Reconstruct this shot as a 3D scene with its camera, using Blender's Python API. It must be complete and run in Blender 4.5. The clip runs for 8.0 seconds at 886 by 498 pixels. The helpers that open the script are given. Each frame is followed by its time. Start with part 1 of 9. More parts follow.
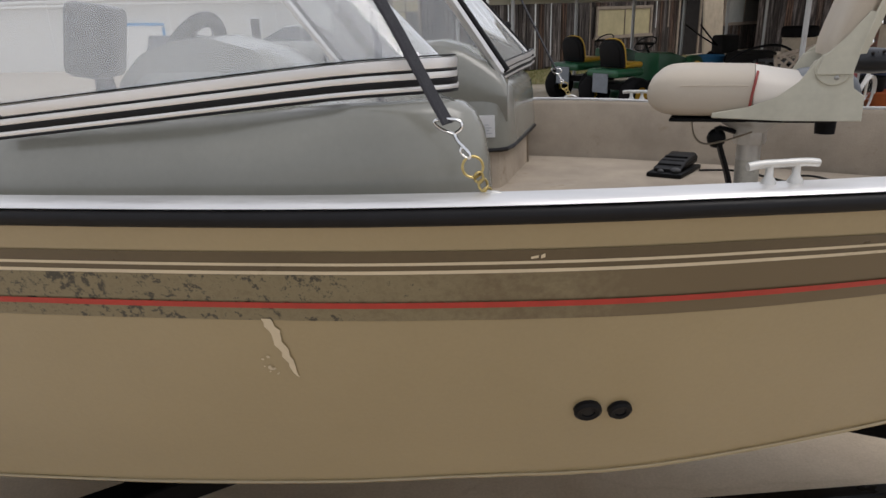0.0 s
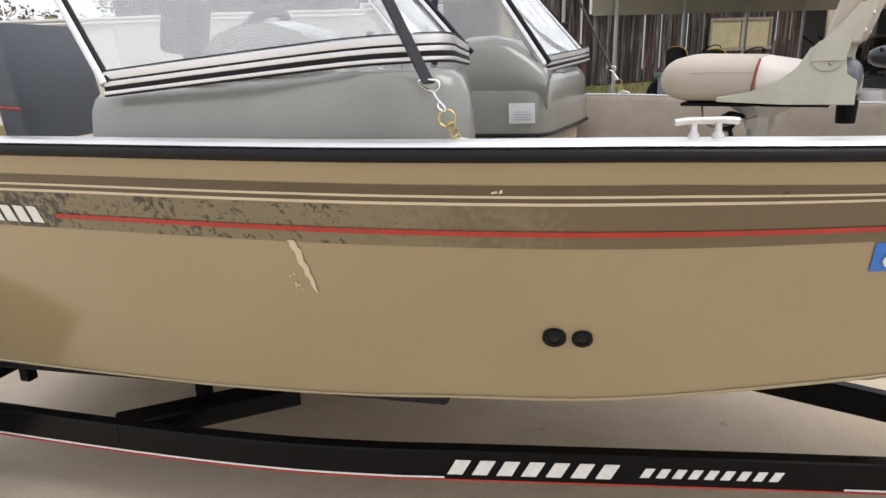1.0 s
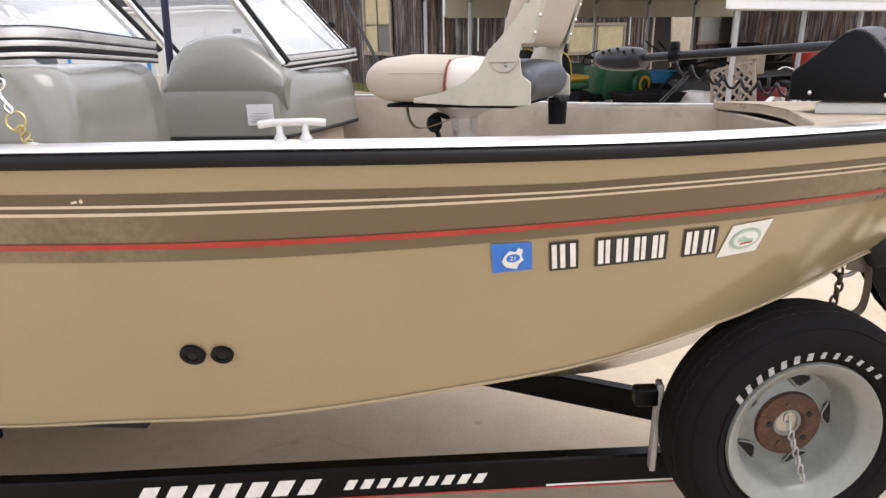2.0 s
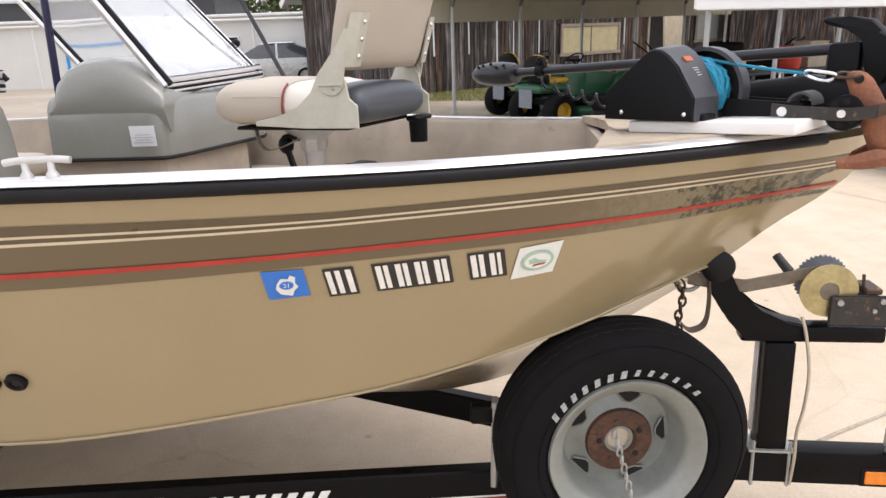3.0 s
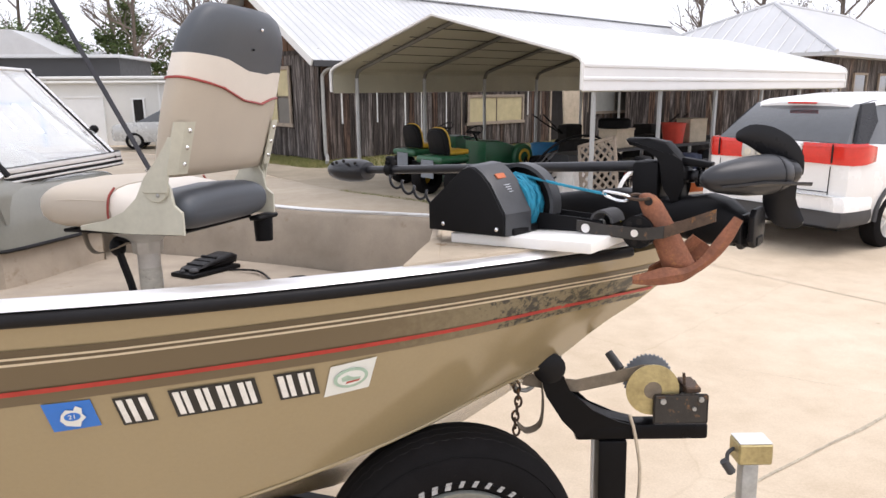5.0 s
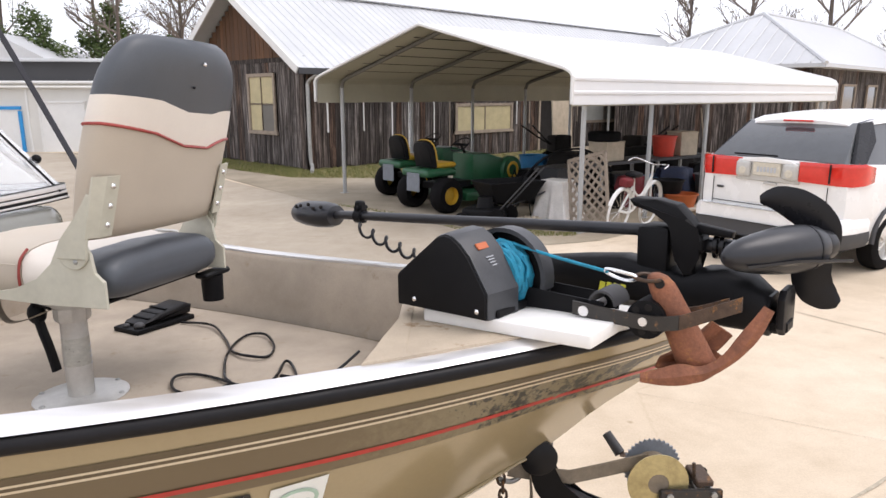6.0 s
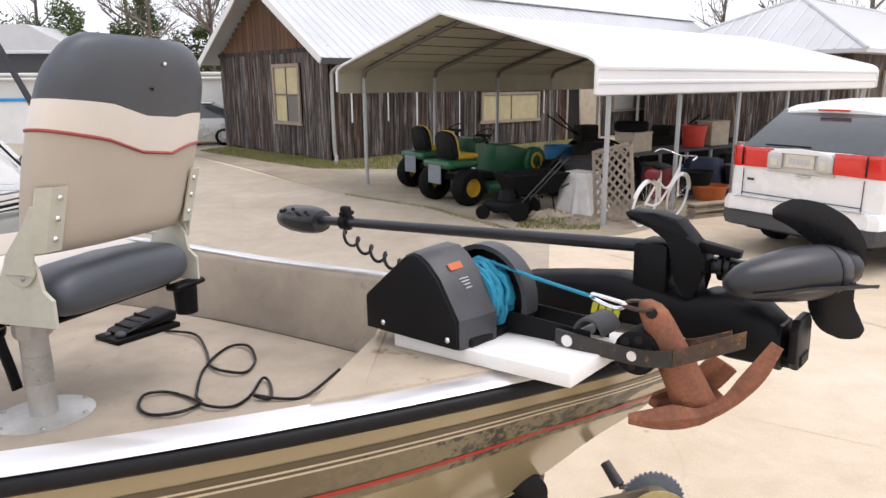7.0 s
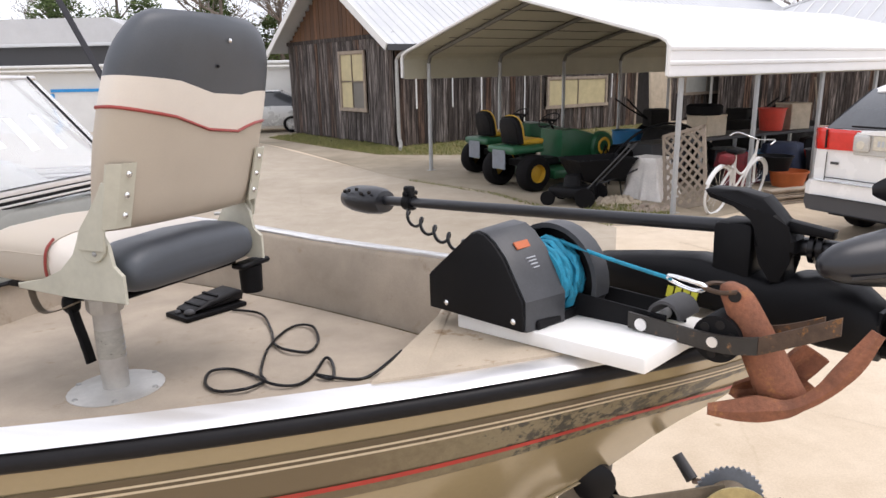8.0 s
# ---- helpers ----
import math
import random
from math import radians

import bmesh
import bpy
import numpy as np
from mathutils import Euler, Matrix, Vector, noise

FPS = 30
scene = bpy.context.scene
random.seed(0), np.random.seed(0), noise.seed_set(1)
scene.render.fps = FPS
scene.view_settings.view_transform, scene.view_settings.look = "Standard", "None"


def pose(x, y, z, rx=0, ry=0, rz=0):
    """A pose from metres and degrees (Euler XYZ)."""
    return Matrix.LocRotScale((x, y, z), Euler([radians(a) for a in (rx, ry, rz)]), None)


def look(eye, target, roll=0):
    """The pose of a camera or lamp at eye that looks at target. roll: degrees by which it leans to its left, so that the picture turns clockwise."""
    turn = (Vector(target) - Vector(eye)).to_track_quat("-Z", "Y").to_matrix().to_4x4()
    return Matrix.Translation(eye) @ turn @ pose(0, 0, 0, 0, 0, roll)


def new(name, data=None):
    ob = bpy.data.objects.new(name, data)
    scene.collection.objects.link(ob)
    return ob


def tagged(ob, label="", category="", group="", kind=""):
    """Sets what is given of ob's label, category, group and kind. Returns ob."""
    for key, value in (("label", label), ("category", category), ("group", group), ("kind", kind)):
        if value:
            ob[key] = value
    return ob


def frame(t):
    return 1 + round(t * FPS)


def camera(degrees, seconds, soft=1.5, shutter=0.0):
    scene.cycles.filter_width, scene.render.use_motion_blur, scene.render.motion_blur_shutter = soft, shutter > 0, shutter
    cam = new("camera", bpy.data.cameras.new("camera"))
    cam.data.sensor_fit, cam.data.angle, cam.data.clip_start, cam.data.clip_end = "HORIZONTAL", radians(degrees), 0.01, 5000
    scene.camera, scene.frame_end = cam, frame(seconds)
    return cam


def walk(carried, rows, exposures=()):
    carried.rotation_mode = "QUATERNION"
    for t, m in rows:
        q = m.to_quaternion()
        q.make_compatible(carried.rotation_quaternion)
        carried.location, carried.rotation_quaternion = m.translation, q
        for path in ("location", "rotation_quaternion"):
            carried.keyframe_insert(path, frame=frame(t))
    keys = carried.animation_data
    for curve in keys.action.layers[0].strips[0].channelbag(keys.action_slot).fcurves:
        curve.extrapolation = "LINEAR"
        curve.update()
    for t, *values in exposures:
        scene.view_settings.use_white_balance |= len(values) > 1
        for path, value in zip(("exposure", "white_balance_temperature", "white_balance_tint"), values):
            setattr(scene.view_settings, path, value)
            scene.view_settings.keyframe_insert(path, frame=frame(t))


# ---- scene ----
cam = camera(66.0, 8.0)
PATH = [
    (0, (0.102, 0.091, 1.79), (0.047, 1.977, 1.127), -1.7),
    (0.5, (0.144, -0.118, 1.738), (-0.076, 1.751, 1.06), -3.4),
    (1, (0.405, -0.231, 1.716), (0.044, 1.636, 1.097), -1.7),
    (1.5, (0.758, -0.218, 1.705), (0.617, 1.674, 1.071), -1.2),
    (2, (1.034, -0.074, 1.693), (0.98, 1.826, 1.071), -0.7),
    (2.2, (1.149, -0.03, 1.7), (1.103, 1.867, 1.068), -2.4),
    (3.3, (1.708, -0.08, 1.756), (1.596, 1.827, 1.162), -2.0),
    (3.5, (1.74, -0.089, 1.758), (1.635, 1.826, 1.193), -2.7),
    (4, (1.784, -0.098, 1.76), (1.729, 1.819, 1.193), -2.6),
    (4.5, (1.823, -0.085, 1.795), (1.81, 1.836, 1.235), -2.1),
    (5, (1.884, -0.029, 1.882), (2.029, 1.913, 1.429), -0.5),
    (5.2, (1.897, 0.034, 1.92), (2.106, 1.97, 1.466), -0.3),
    (6.3, (2.008, 0.394, 2.005), (2.158, 2.34, 1.567), -0.1),
    (6.5, (2.054, 0.429, 2.012), (2.176, 2.373, 1.561), -0.4),
    (7, (2.099, 0.482, 2.023), (2.192, 2.423, 1.551), -0.4),
    (7.5, (2.114, 0.504, 2.019), (2.233, 2.438, 1.525), -0.1),
    (8, (2.095, 0.53, 1.991), (2.003, 2.463, 1.485), -1.2),
]
walk(cam, [(t, look(eye, target, roll)) for t, eye, target, roll in PATH],
     [(0.0, -0.76, 6300, 13), (0.5, -0.49, 6300, 13), (1.0, -0.13, 6300, 13), (1.5, 0.09, 6300, 13), (2.0, 0.14, 6300, 16), (3.5, 0.08, 6300, 16), (5.0, 0.02, 6300, 16), (8.0, -0.02, 6300, 16)])

# ---- light ----
SUN_UP, SUN_ROUND = 63.2, 104.0
world = bpy.data.worlds.new("overcast_sky")
scene.world = world
world.use_nodes = True
wn = world.node_tree
wn.nodes.clear()
w_out = wn.nodes.new("ShaderNodeOutputWorld")
w_bg = wn.nodes.new("ShaderNodeBackground")
w_mix = wn.nodes.new("ShaderNodeMix")
w_mix.data_type = "RGBA"
w_sky = wn.nodes.new("ShaderNodeTexSky")
w_sky.sky_type, w_sky.sun_disc = "NISHITA", False
w_sky.sun_elevation, w_sky.sun_rotation = radians(SUN_UP), radians(SUN_ROUND)
w_sky.air_density, w_sky.dust_density = 1.0, 4.0
w_noise = wn.nodes.new("ShaderNodeTexNoise")
w_noise.inputs["Scale"].default_value, w_noise.inputs["Detail"].default_value = 2.2, 5.0
w_ramp = wn.nodes.new("ShaderNodeValToRGB")
w_ramp.color_ramp.elements[0].position, w_ramp.color_ramp.elements[1].position = 0.35, 0.7
w_ramp.color_ramp.elements[0].color, w_ramp.color_ramp.elements[1].color = (8.2, 8.5, 8.9, 1), (11.5, 11.5, 11.5, 1)
w_mix.inputs["Factor"].default_value = 0.82
wn.links.new(w_noise.outputs["Fac"], w_ramp.inputs["Fac"])
wn.links.new(w_sky.outputs["Color"], w_mix.inputs["A"])
wn.links.new(w_ramp.outputs["Color"], w_mix.inputs["B"])
wn.links.new(w_mix.outputs["Result"], w_bg.inputs["Color"])
w_bg.inputs["Strength"].default_value = 0.147
wn.links.new(w_bg.outputs["Background"], w_out.inputs["Surface"])

sun = new("sun", bpy.data.lights.new("sun", "SUN"))
sun.data.energy, sun.data.angle, sun.data.color = 1.5, radians(35), (1.0, 0.95, 0.88)
# the veiled sun stands behind the walker and high
sun.matrix_world = look((4.9, -1.2, 10), (0, 0, 0))

# ---- materials ----
def base_mat(name):
    m = bpy.data.materials.new(name)
    m.use_nodes = True
    nt = m.node_tree
    nt.nodes.clear()
    out = nt.nodes.new("ShaderNodeOutputMaterial")
    b = nt.nodes.new("ShaderNodeBsdfPrincipled")
    nt.links.new(b.outputs["BSDF"], out.inputs["Surface"])
    return m, nt, b


def node(nt, kind, **inputs):
    n = nt.nodes.new(kind)
    for k, v in inputs.items():
        n.inputs[k.replace("_", " ")].default_value = v
    return n


def mapped(nt, stretch):
    tc = nt.nodes.new("ShaderNodeTexCoord")
    mp = nt.nodes.new("ShaderNodeMapping")
    mp.inputs["Scale"].default_value = stretch
    nt.links.new(tc.outputs["Object"], mp.inputs["Vector"])
    return mp.outputs["Vector"]


def ramp(nt, fac, stops):
    r = nt.nodes.new("ShaderNodeValToRGB")
    e = r.color_ramp.elements
    while len(e) < len(stops):
        e.new(0.5)
    for el, (p, c) in zip(e, stops):
        el.position, el.color = p, (*c, 1)
    nt.links.new(fac, r.inputs["Fac"])
    return r.outputs["Color"]


def shade(c, k):
    return tuple(min(1.0, v * k) for v in c)


def surface(name, color, rough=0.5, metal=0.0, vary=0.15, scale=6.0, fine=60.0, bump=0.1, dirt=None, dirt_at=0.62,
            stretch=(1, 1, 1), spec=0.5, coat=0.0, per_object=0.0, rough_vary=0.1, depth=0.004):
    """A general surface: broad and fine variation of colour, stains, and a fine relief."""
    m, nt, b = base_mat(name)
    v = mapped(nt, stretch)
    big = node(nt, "ShaderNodeTexNoise", Scale=scale, Detail=6.0, Roughness=0.6)
    small = node(nt, "ShaderNodeTexNoise", Scale=fine, Detail=4.0, Roughness=0.6)
    nt.links.new(v, big.inputs["Vector"])
    nt.links.new(v, small.inputs["Vector"])
    c1 = ramp(nt, big.outputs["Fac"], [(0.3, shade(color, 1 - vary)), (0.7, shade(color, 1 + vary))])
    mix = nt.nodes.new("ShaderNodeMix")
    mix.data_type, mix.blend_type = "RGBA", "MULTIPLY"
    mix.inputs["Factor"].default_value = 1.0
    c2 = ramp(nt, small.outputs["Fac"], [(0.25, (1 - vary,) * 3), (0.75, (1.0,) * 3)])
    nt.links.new(c1, mix.inputs["A"])
    nt.links.new(c2, mix.inputs["B"])
    col = mix.outputs["Result"]
    if dirt:
        stain = node(nt, "ShaderNodeTexNoise", Scale=scale * 2.3, Detail=9.0, Roughness=0.72)
        nt.links.new(v, stain.inputs["Vector"])
        mask = ramp(nt, stain.outputs["Fac"], [(dirt_at, (0, 0, 0)), (dirt_at + 0.1, (1, 1, 1))])
        dm = nt.nodes.new("ShaderNodeMix")
        dm.data_type = "RGBA"
        dm.inputs["B"].default_value = (*dirt, 1)
        nt.links.new(mask, dm.inputs["Factor"])
        nt.links.new(col, dm.inputs["A"])
        col = dm.outputs["Result"]
    if per_object:
        info = nt.nodes.new("ShaderNodeObjectInfo")
        pr = ramp(nt, info.outputs["Random"], [(0.0, (1 - per_object,) * 3), (1.0, (1 + per_object * 0.6,) * 3)])
        pm = nt.nodes.new("ShaderNodeMix")
        pm.data_type, pm.blend_type = "RGBA", "MULTIPLY"
        pm.inputs["Factor"].default_value = 1.0
        nt.links.new(col, pm.inputs["A"])
        nt.links.new(pr, pm.inputs["B"])
        col = pm.outputs["Result"]
    nt.links.new(col, b.inputs["Base Color"])
    rr = ramp(nt, big.outputs["Fac"], [(0.3, (max(0.02, rough - rough_vary),) * 3), (0.7, (min(1, rough + rough_vary),) * 3)])
    nt.links.new(rr, b.inputs["Roughness"])
    b.inputs["Metallic"].default_value = metal
    b.inputs["Specular IOR Level"].default_value = spec
    b.inputs["Coat Weight"].default_value = coat
    b.inputs["Coat Roughness"].default_value = 0.12
    if bump:
        bp = nt.nodes.new("ShaderNodeBump")
        bp.inputs["Strength"].default_value, bp.inputs["Distance"].default_value = bump, depth
        nt.links.new(small.outputs["Fac"], bp.inputs["Height"])
        nt.links.new(bp.outputs["Normal"], b.inputs["Normal"])
    return m


def glass_mat(name, tint=(0.9, 0.94, 0.95), rough=0.02, alpha=None):
    m, nt, b = base_mat(name)
    b.inputs["Base Color"].default_value = (*tint, 1)
    b.inputs["Roughness"].default_value = rough
    b.inputs["Transmission Weight"].default_value = alpha or 1.0
    b.inputs["IOR"].default_value = 1.55
    return m


M = {}
M["hull"] = surface("hull_paint", (0.325, 0.258, 0.146), 0.17, vary=0.05, scale=1.5, fine=90, bump=0.012, spec=0.5, coat=0.45, rough_vary=0.05, dirt=(0.38, 0.29, 0.165), dirt_at=0.68)
M["stripe_dark"] = surface("stripe_dark", (0.095, 0.068, 0.034), 0.35, vary=0.12, bump=0.0, coat=0.3)
M["stripe_band"] = surface("stripe_band", (0.165, 0.125, 0.075), 0.38, vary=0.12, scale=3, bump=0.0, coat=0.2)
M["stripe_cream"] = surface("stripe_cream", (0.62, 0.53, 0.38), 0.35, vary=0.06, bump=0.0)
M["stripe_red"] = surface("stripe_red", (0.42, 0.035, 0.024), 0.38, vary=0.15, scale=9, bump=0.0)
M["alu"] = surface("brushed_aluminium", (0.78, 0.77, 0.76), 0.38, metal=0.75, vary=0.06, scale=4, fine=140, bump=0.03, stretch=(1, 8, 8))
M["alu_cast"] = surface("cast_aluminium", (0.62, 0.61, 0.58), 0.45, metal=0.6, vary=0.1, scale=20, bump=0.1)
M["rubber"] = surface("black_rubber", (0.010, 0.0095, 0.0105), 0.45, spec=0.2, vary=0.2, scale=12, bump=0.05)
M["black_plastic"] = surface("black_plastic", (0.007, 0.007, 0.008), 0.5, spec=0.14, vary=0.2, scale=12, fine=220, bump=0.12, depth=0.001)
# base raised above the black cheek's: the sky's sheen put into the colour
M["winch_shell"] = surface("scuffed_sky_lit_moulding", (0.042, 0.044, 0.049), 0.42, spec=0.55, vary=0.25, scale=16, fine=200, bump=0.12, depth=0.001, dirt=(0.06, 0.06, 0.062), dirt_at=0.7)
M["black_gloss"] = surface("black_gloss", (0.010, 0.010, 0.012), 0.3, spec=0.3, vary=0.15, scale=8, bump=0.02)
M["motor_grey"] = surface("motor_housing", (0.017, 0.018, 0.022), 0.36, spec=0.5, vary=0.2, scale=9, bump=0.03)
M["carpet"] = surface("tan_marine_carpet", (0.44, 0.375, 0.30), 0.95, vary=0.16, scale=4, fine=260, bump=0.5, dirt=(0.32, 0.26, 0.19), dirt_at=0.6, spec=0.1)
M["carpet_stained"] = surface("stained_tan_carpet", (0.50, 0.42, 0.32), 0.95, vary=0.14, scale=5, fine=260, bump=0.5, dirt=(0.24, 0.15, 0.075), dirt_at=0.57, spec=0.1)
M["console"] = surface("grey_fibreglass", (0.235, 0.235, 0.205), 0.22, vary=0.06, scale=3, bump=0.02, coat=0.5, rough_vary=0.05)
M["vinyl_tan"] = surface("tan_vinyl", (0.50, 0.435, 0.35), 0.5, vary=0.05, scale=5, fine=300, bump=0.12, depth=0.001)
M["vinyl_white"] = surface("white_vinyl", (0.74, 0.68, 0.60), 0.48, vary=0.05, scale=5, fine=300, bump=0.12, depth=0.001)
M["vinyl_grey"] = surface("slate_grey_vinyl", (0.070, 0.078, 0.090), 0.42, vary=0.12, scale=6, fine=300, bump=0.15, depth=0.001)
M["piping"] = surface("red_piping", (0.30, 0.05, 0.04), 0.5, vary=0.1)
M["seat_plate"] = surface("painted_seat_bracket", (0.55, 0.53, 0.43), 0.4, vary=0.08, scale=12, bump=0.03)
M["hdpe"] = surface("white_polyethylene", (0.80, 0.79, 0.76), 0.45, vary=0.04, scale=6, bump=0.03, dirt=(0.55, 0.48, 0.36), dirt_at=0.72)
M["hub_rust"] = surface("dark_rusted_hub", (0.105, 0.048, 0.026), 0.7, metal=0.15, vary=0.4, scale=22, fine=140, bump=0.6, dirt=(0.035, 0.022, 0.016), dirt_at=0.52)
M["rust"] = surface("rusted_iron", (0.27, 0.105, 0.055), 0.75, metal=0.1, vary=0.35, scale=14, fine=120, bump=0.5, dirt=(0.34, 0.15, 0.055), dirt_at=0.56)
M["rust_dark"] = surface("half_rusted_steel", (0.10, 0.065, 0.045), 0.6, metal=0.4, vary=0.35, scale=18, bump=0.4, dirt=(0.30, 0.14, 0.04), dirt_at=0.55)
M["half_black"] = surface("chipped_black_enamel", (0.03, 0.026, 0.022), 0.55, vary=0.3, scale=18, bump=0.3, dirt=(0.20, 0.10, 0.04), dirt_at=0.58)
M["galv"] = surface("galvanised_steel", (0.44, 0.44, 0.42), 0.5, metal=0.5, vary=0.18, scale=20, bump=0.15, dirt=(0.25, 0.17, 0.09), dirt_at=0.68)
M["zinc"] = surface("yellow_zinc_plate", (0.48, 0.40, 0.20), 0.4, metal=0.6, vary=0.2, scale=15, bump=0.1)
M["chrome"] = surface("chrome", (0.8, 0.8, 0.8), 0.16, metal=1.0, vary=0.05, bump=0.0)
M["trailer"] = surface("black_trailer_enamel", (0.004, 0.004, 0.005), 0.34, vary=0.25, scale=6, bump=0.05, dirt=(0.022, 0.017, 0.012), dirt_at=0.68, spec=0.14)
M["tyre"] = surface("tyre_rubber", (0.0095, 0.009, 0.0095), 0.78, spec=0.08, vary=0.25, scale=14, fine=160, bump=0.25, dirt=(0.035, 0.031, 0.026), dirt_at=0.66)
M["rim"] = surface("painted_wheel_rim", (0.26, 0.27, 0.245), 0.42, metal=0.2, vary=0.12, scale=10, bump=0.05, dirt=(0.25, 0.15, 0.07), dirt_at=0.72)
M["white_letter"] = surface("white_lettering", (0.78, 0.77, 0.73), 0.5, vary=0.08, scale=30, bump=0.0)
M["letter_grey"] = surface("scuffed_white_lettering", (0.36, 0.36, 0.35), 0.6, vary=0.25, scale=50, bump=0.1)
M["letter_dark"] = surface("dark_decal_outline", (0.02, 0.019, 0.017), 0.45, vary=0.1, bump=0.0)
M["decal_blue"] = surface("blue_decal", (0.03, 0.17, 0.58), 0.35, vary=0.06, bump=0.0)
M["decal_white"] = surface("white_decal", (0.72, 0.74, 0.70), 0.4, vary=0.05, bump=0.0)
M["decal_green"] = surface("pale_green_print", (0.38, 0.52, 0.42), 0.45, vary=0.12, scale=40, bump=0.0)
M["paper"] = surface("white_paper_label", (0.74, 0.75, 0.76), 0.6, vary=0.04, bump=0.0)
M["worn_label"] = surface("worn_post_label", (0.50, 0.49, 0.44), 0.5, metal=0.2, vary=0.12, scale=30, bump=0.02, dirt=(0.07, 0.065, 0.05), dirt_at=0.60, stretch=(1, 1, 1.6))
M["print_grey"] = surface("grey_print", (0.45, 0.47, 0.50), 0.6, vary=0.05, bump=0.0)
M["print_orange"] = surface("orange_print", (0.50, 0.13, 0.045), 0.6, vary=0.1, bump=0.0)
M["print_yellow"] = surface("yellow_print", (0.62, 0.60, 0.05), 0.5, vary=0.06, bump=0.0)
M["rope_blue"] = surface("blue_rope", (0.013, 0.25, 0.39), 0.7, vary=0.25, scale=60, fine=300, bump=0.6)
M["webbing"] = surface("black_webbing", (0.020, 0.020, 0.026), 0.8, vary=0.2, scale=30, fine=300, bump=0.4)
M["webbing_tan"] = surface("grey_webbing", (0.22, 0.18, 0.13), 0.85, vary=0.2, scale=30, fine=300, bump=0.4)
M["brass"] = surface("brass_chain", (0.52, 0.40, 0.16), 0.35, metal=0.9, vary=0.2, scale=40, bump=0.1)
M["navy"] = surface("navy_enamel", (0.012, 0.010, 0.05), 0.4, vary=0.15, scale=20, bump=0.02)
M["maroon"] = surface("maroon_cloth", (0.16, 0.012, 0.016), 0.75, vary=0.25, scale=9, bump=0.2)
M["navy_cloth"] = surface("navy_cloth", (0.02, 0.028, 0.06), 0.85, vary=0.3, scale=9, bump=0.3)
M["sky_blue"] = surface("bright_blue_paint", (0.02, 0.27, 0.62), 0.4, vary=0.1, bump=0.02)
M["steel_grey"] = surface("grey_painted_steel", (0.19, 0.21, 0.24), 0.5, vary=0.2, scale=12, bump=0.1)
M["amber"] = surface("amber_lens", (0.85, 0.25, 0.02), 0.2, vary=0.1, scale=30, bump=0.05)
M["red_lens"] = surface("red_lens", (0.66, 0.026, 0.016), 0.15, vary=0.1, scale=12, bump=0.02, coat=0.6)
M["reverse_lens"] = surface("grey_clear_lens", (0.50, 0.49, 0.46), 0.18, vary=0.05, scale=30, bump=0.02, coat=0.6)
M["clear_lens"] = surface("clear_lens", (0.62, 0.58, 0.48), 0.2, vary=0.1, scale=20, bump=0.05, coat=0.6)
# partial transmission over a near-white base paints the sky's reflection as haze
M["glass"] = glass_mat("acrylic_windshield", (0.95, 0.97, 0.98), 0.012, 0.80)
M["dark_glass"] = surface("dark_glass", (0.05, 0.055, 0.06), 0.08, vary=0.1, bump=0.0, coat=0.5)
M["white_car"] = surface("white_car_paint", (0.80, 0.80, 0.79), 0.25, vary=0.03, scale=3, bump=0.0, coat=0.8)
M["silver_car"] = surface("silver_car_paint", (0.50, 0.51, 0.50), 0.28, metal=0.3, vary=0.04, scale=3, bump=0.0, coat=0.8)
M["grey_trim"] = surface("grey_plastic_trim", (0.050, 0.050, 0.053), 0.6, vary=0.1, bump=0.05)
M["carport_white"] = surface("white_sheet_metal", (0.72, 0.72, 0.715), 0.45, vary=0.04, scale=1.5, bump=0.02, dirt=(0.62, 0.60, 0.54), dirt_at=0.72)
M["carport_in"] = surface("shaded_sheet_underside", (0.40, 0.38, 0.29), 0.6, vary=0.08, scale=2, bump=0.03)
M["rafter_shaded"] = surface("shaded_grey_tube", (0.135, 0.13, 0.115), 0.6, vary=0.15, scale=5, bump=0.05)
M["post_white"] = surface("grey_white_steel", (0.40, 0.41, 0.41), 0.45, metal=0.2, vary=0.1, scale=5, bump=0.03)
M["roof_metal"] = surface("pale_roof_metal", (0.57, 0.58, 0.59), 0.4, metal=0.15, vary=0.07, scale=0.8, fine=14, bump=0.05, dirt=(0.52, 0.50, 0.45), dirt_at=0.7)
M["cream_pane"] = surface("cream_blind", (0.52, 0.45, 0.26), 0.6, vary=0.14, scale=3, bump=0.05)
M["pale_pane"] = surface("pale_curtained_pane", (0.42, 0.43, 0.40), 0.5, vary=0.12, scale=3, bump=0.05)
M["screen_pane"] = surface("grey_screen", (0.16, 0.15, 0.13), 0.6, vary=0.15, scale=3, bump=0.05)
# near-black for the shade inside doorways, holes and gaps, and for dark clutter
M["dark"] = surface("shade_near_black", (0.012, 0.010, 0.009), 0.9, vary=0.2, bump=0.0)
M["cinder"] = surface("pale_painted_block", (0.66, 0.65, 0.61), 0.8, vary=0.06, scale=0.6, fine=20, bump=0.15, dirt=(0.50, 0.48, 0.43), dirt_at=0.66)
M["trim_white"] = surface("white_trim", (0.74, 0.74, 0.72), 0.5, vary=0.05, scale=2, bump=0.05)
M["mower_green"] = surface("green_mower_paint", (0.014, 0.085, 0.036), 0.35, vary=0.12, scale=8, bump=0.03)
M["mower_yellow"] = surface("yellow_mower_vinyl", (0.50, 0.30, 0.02), 0.45, vary=0.1, scale=8, bump=0.05)
M["plastic_red"] = surface("red_plastic", (0.60, 0.05, 0.025), 0.5, vary=0.12, bump=0.05)
M["plastic_orange"] = surface("orange_plastic", (0.48, 0.12, 0.03), 0.55, vary=0.15, bump=0.05)
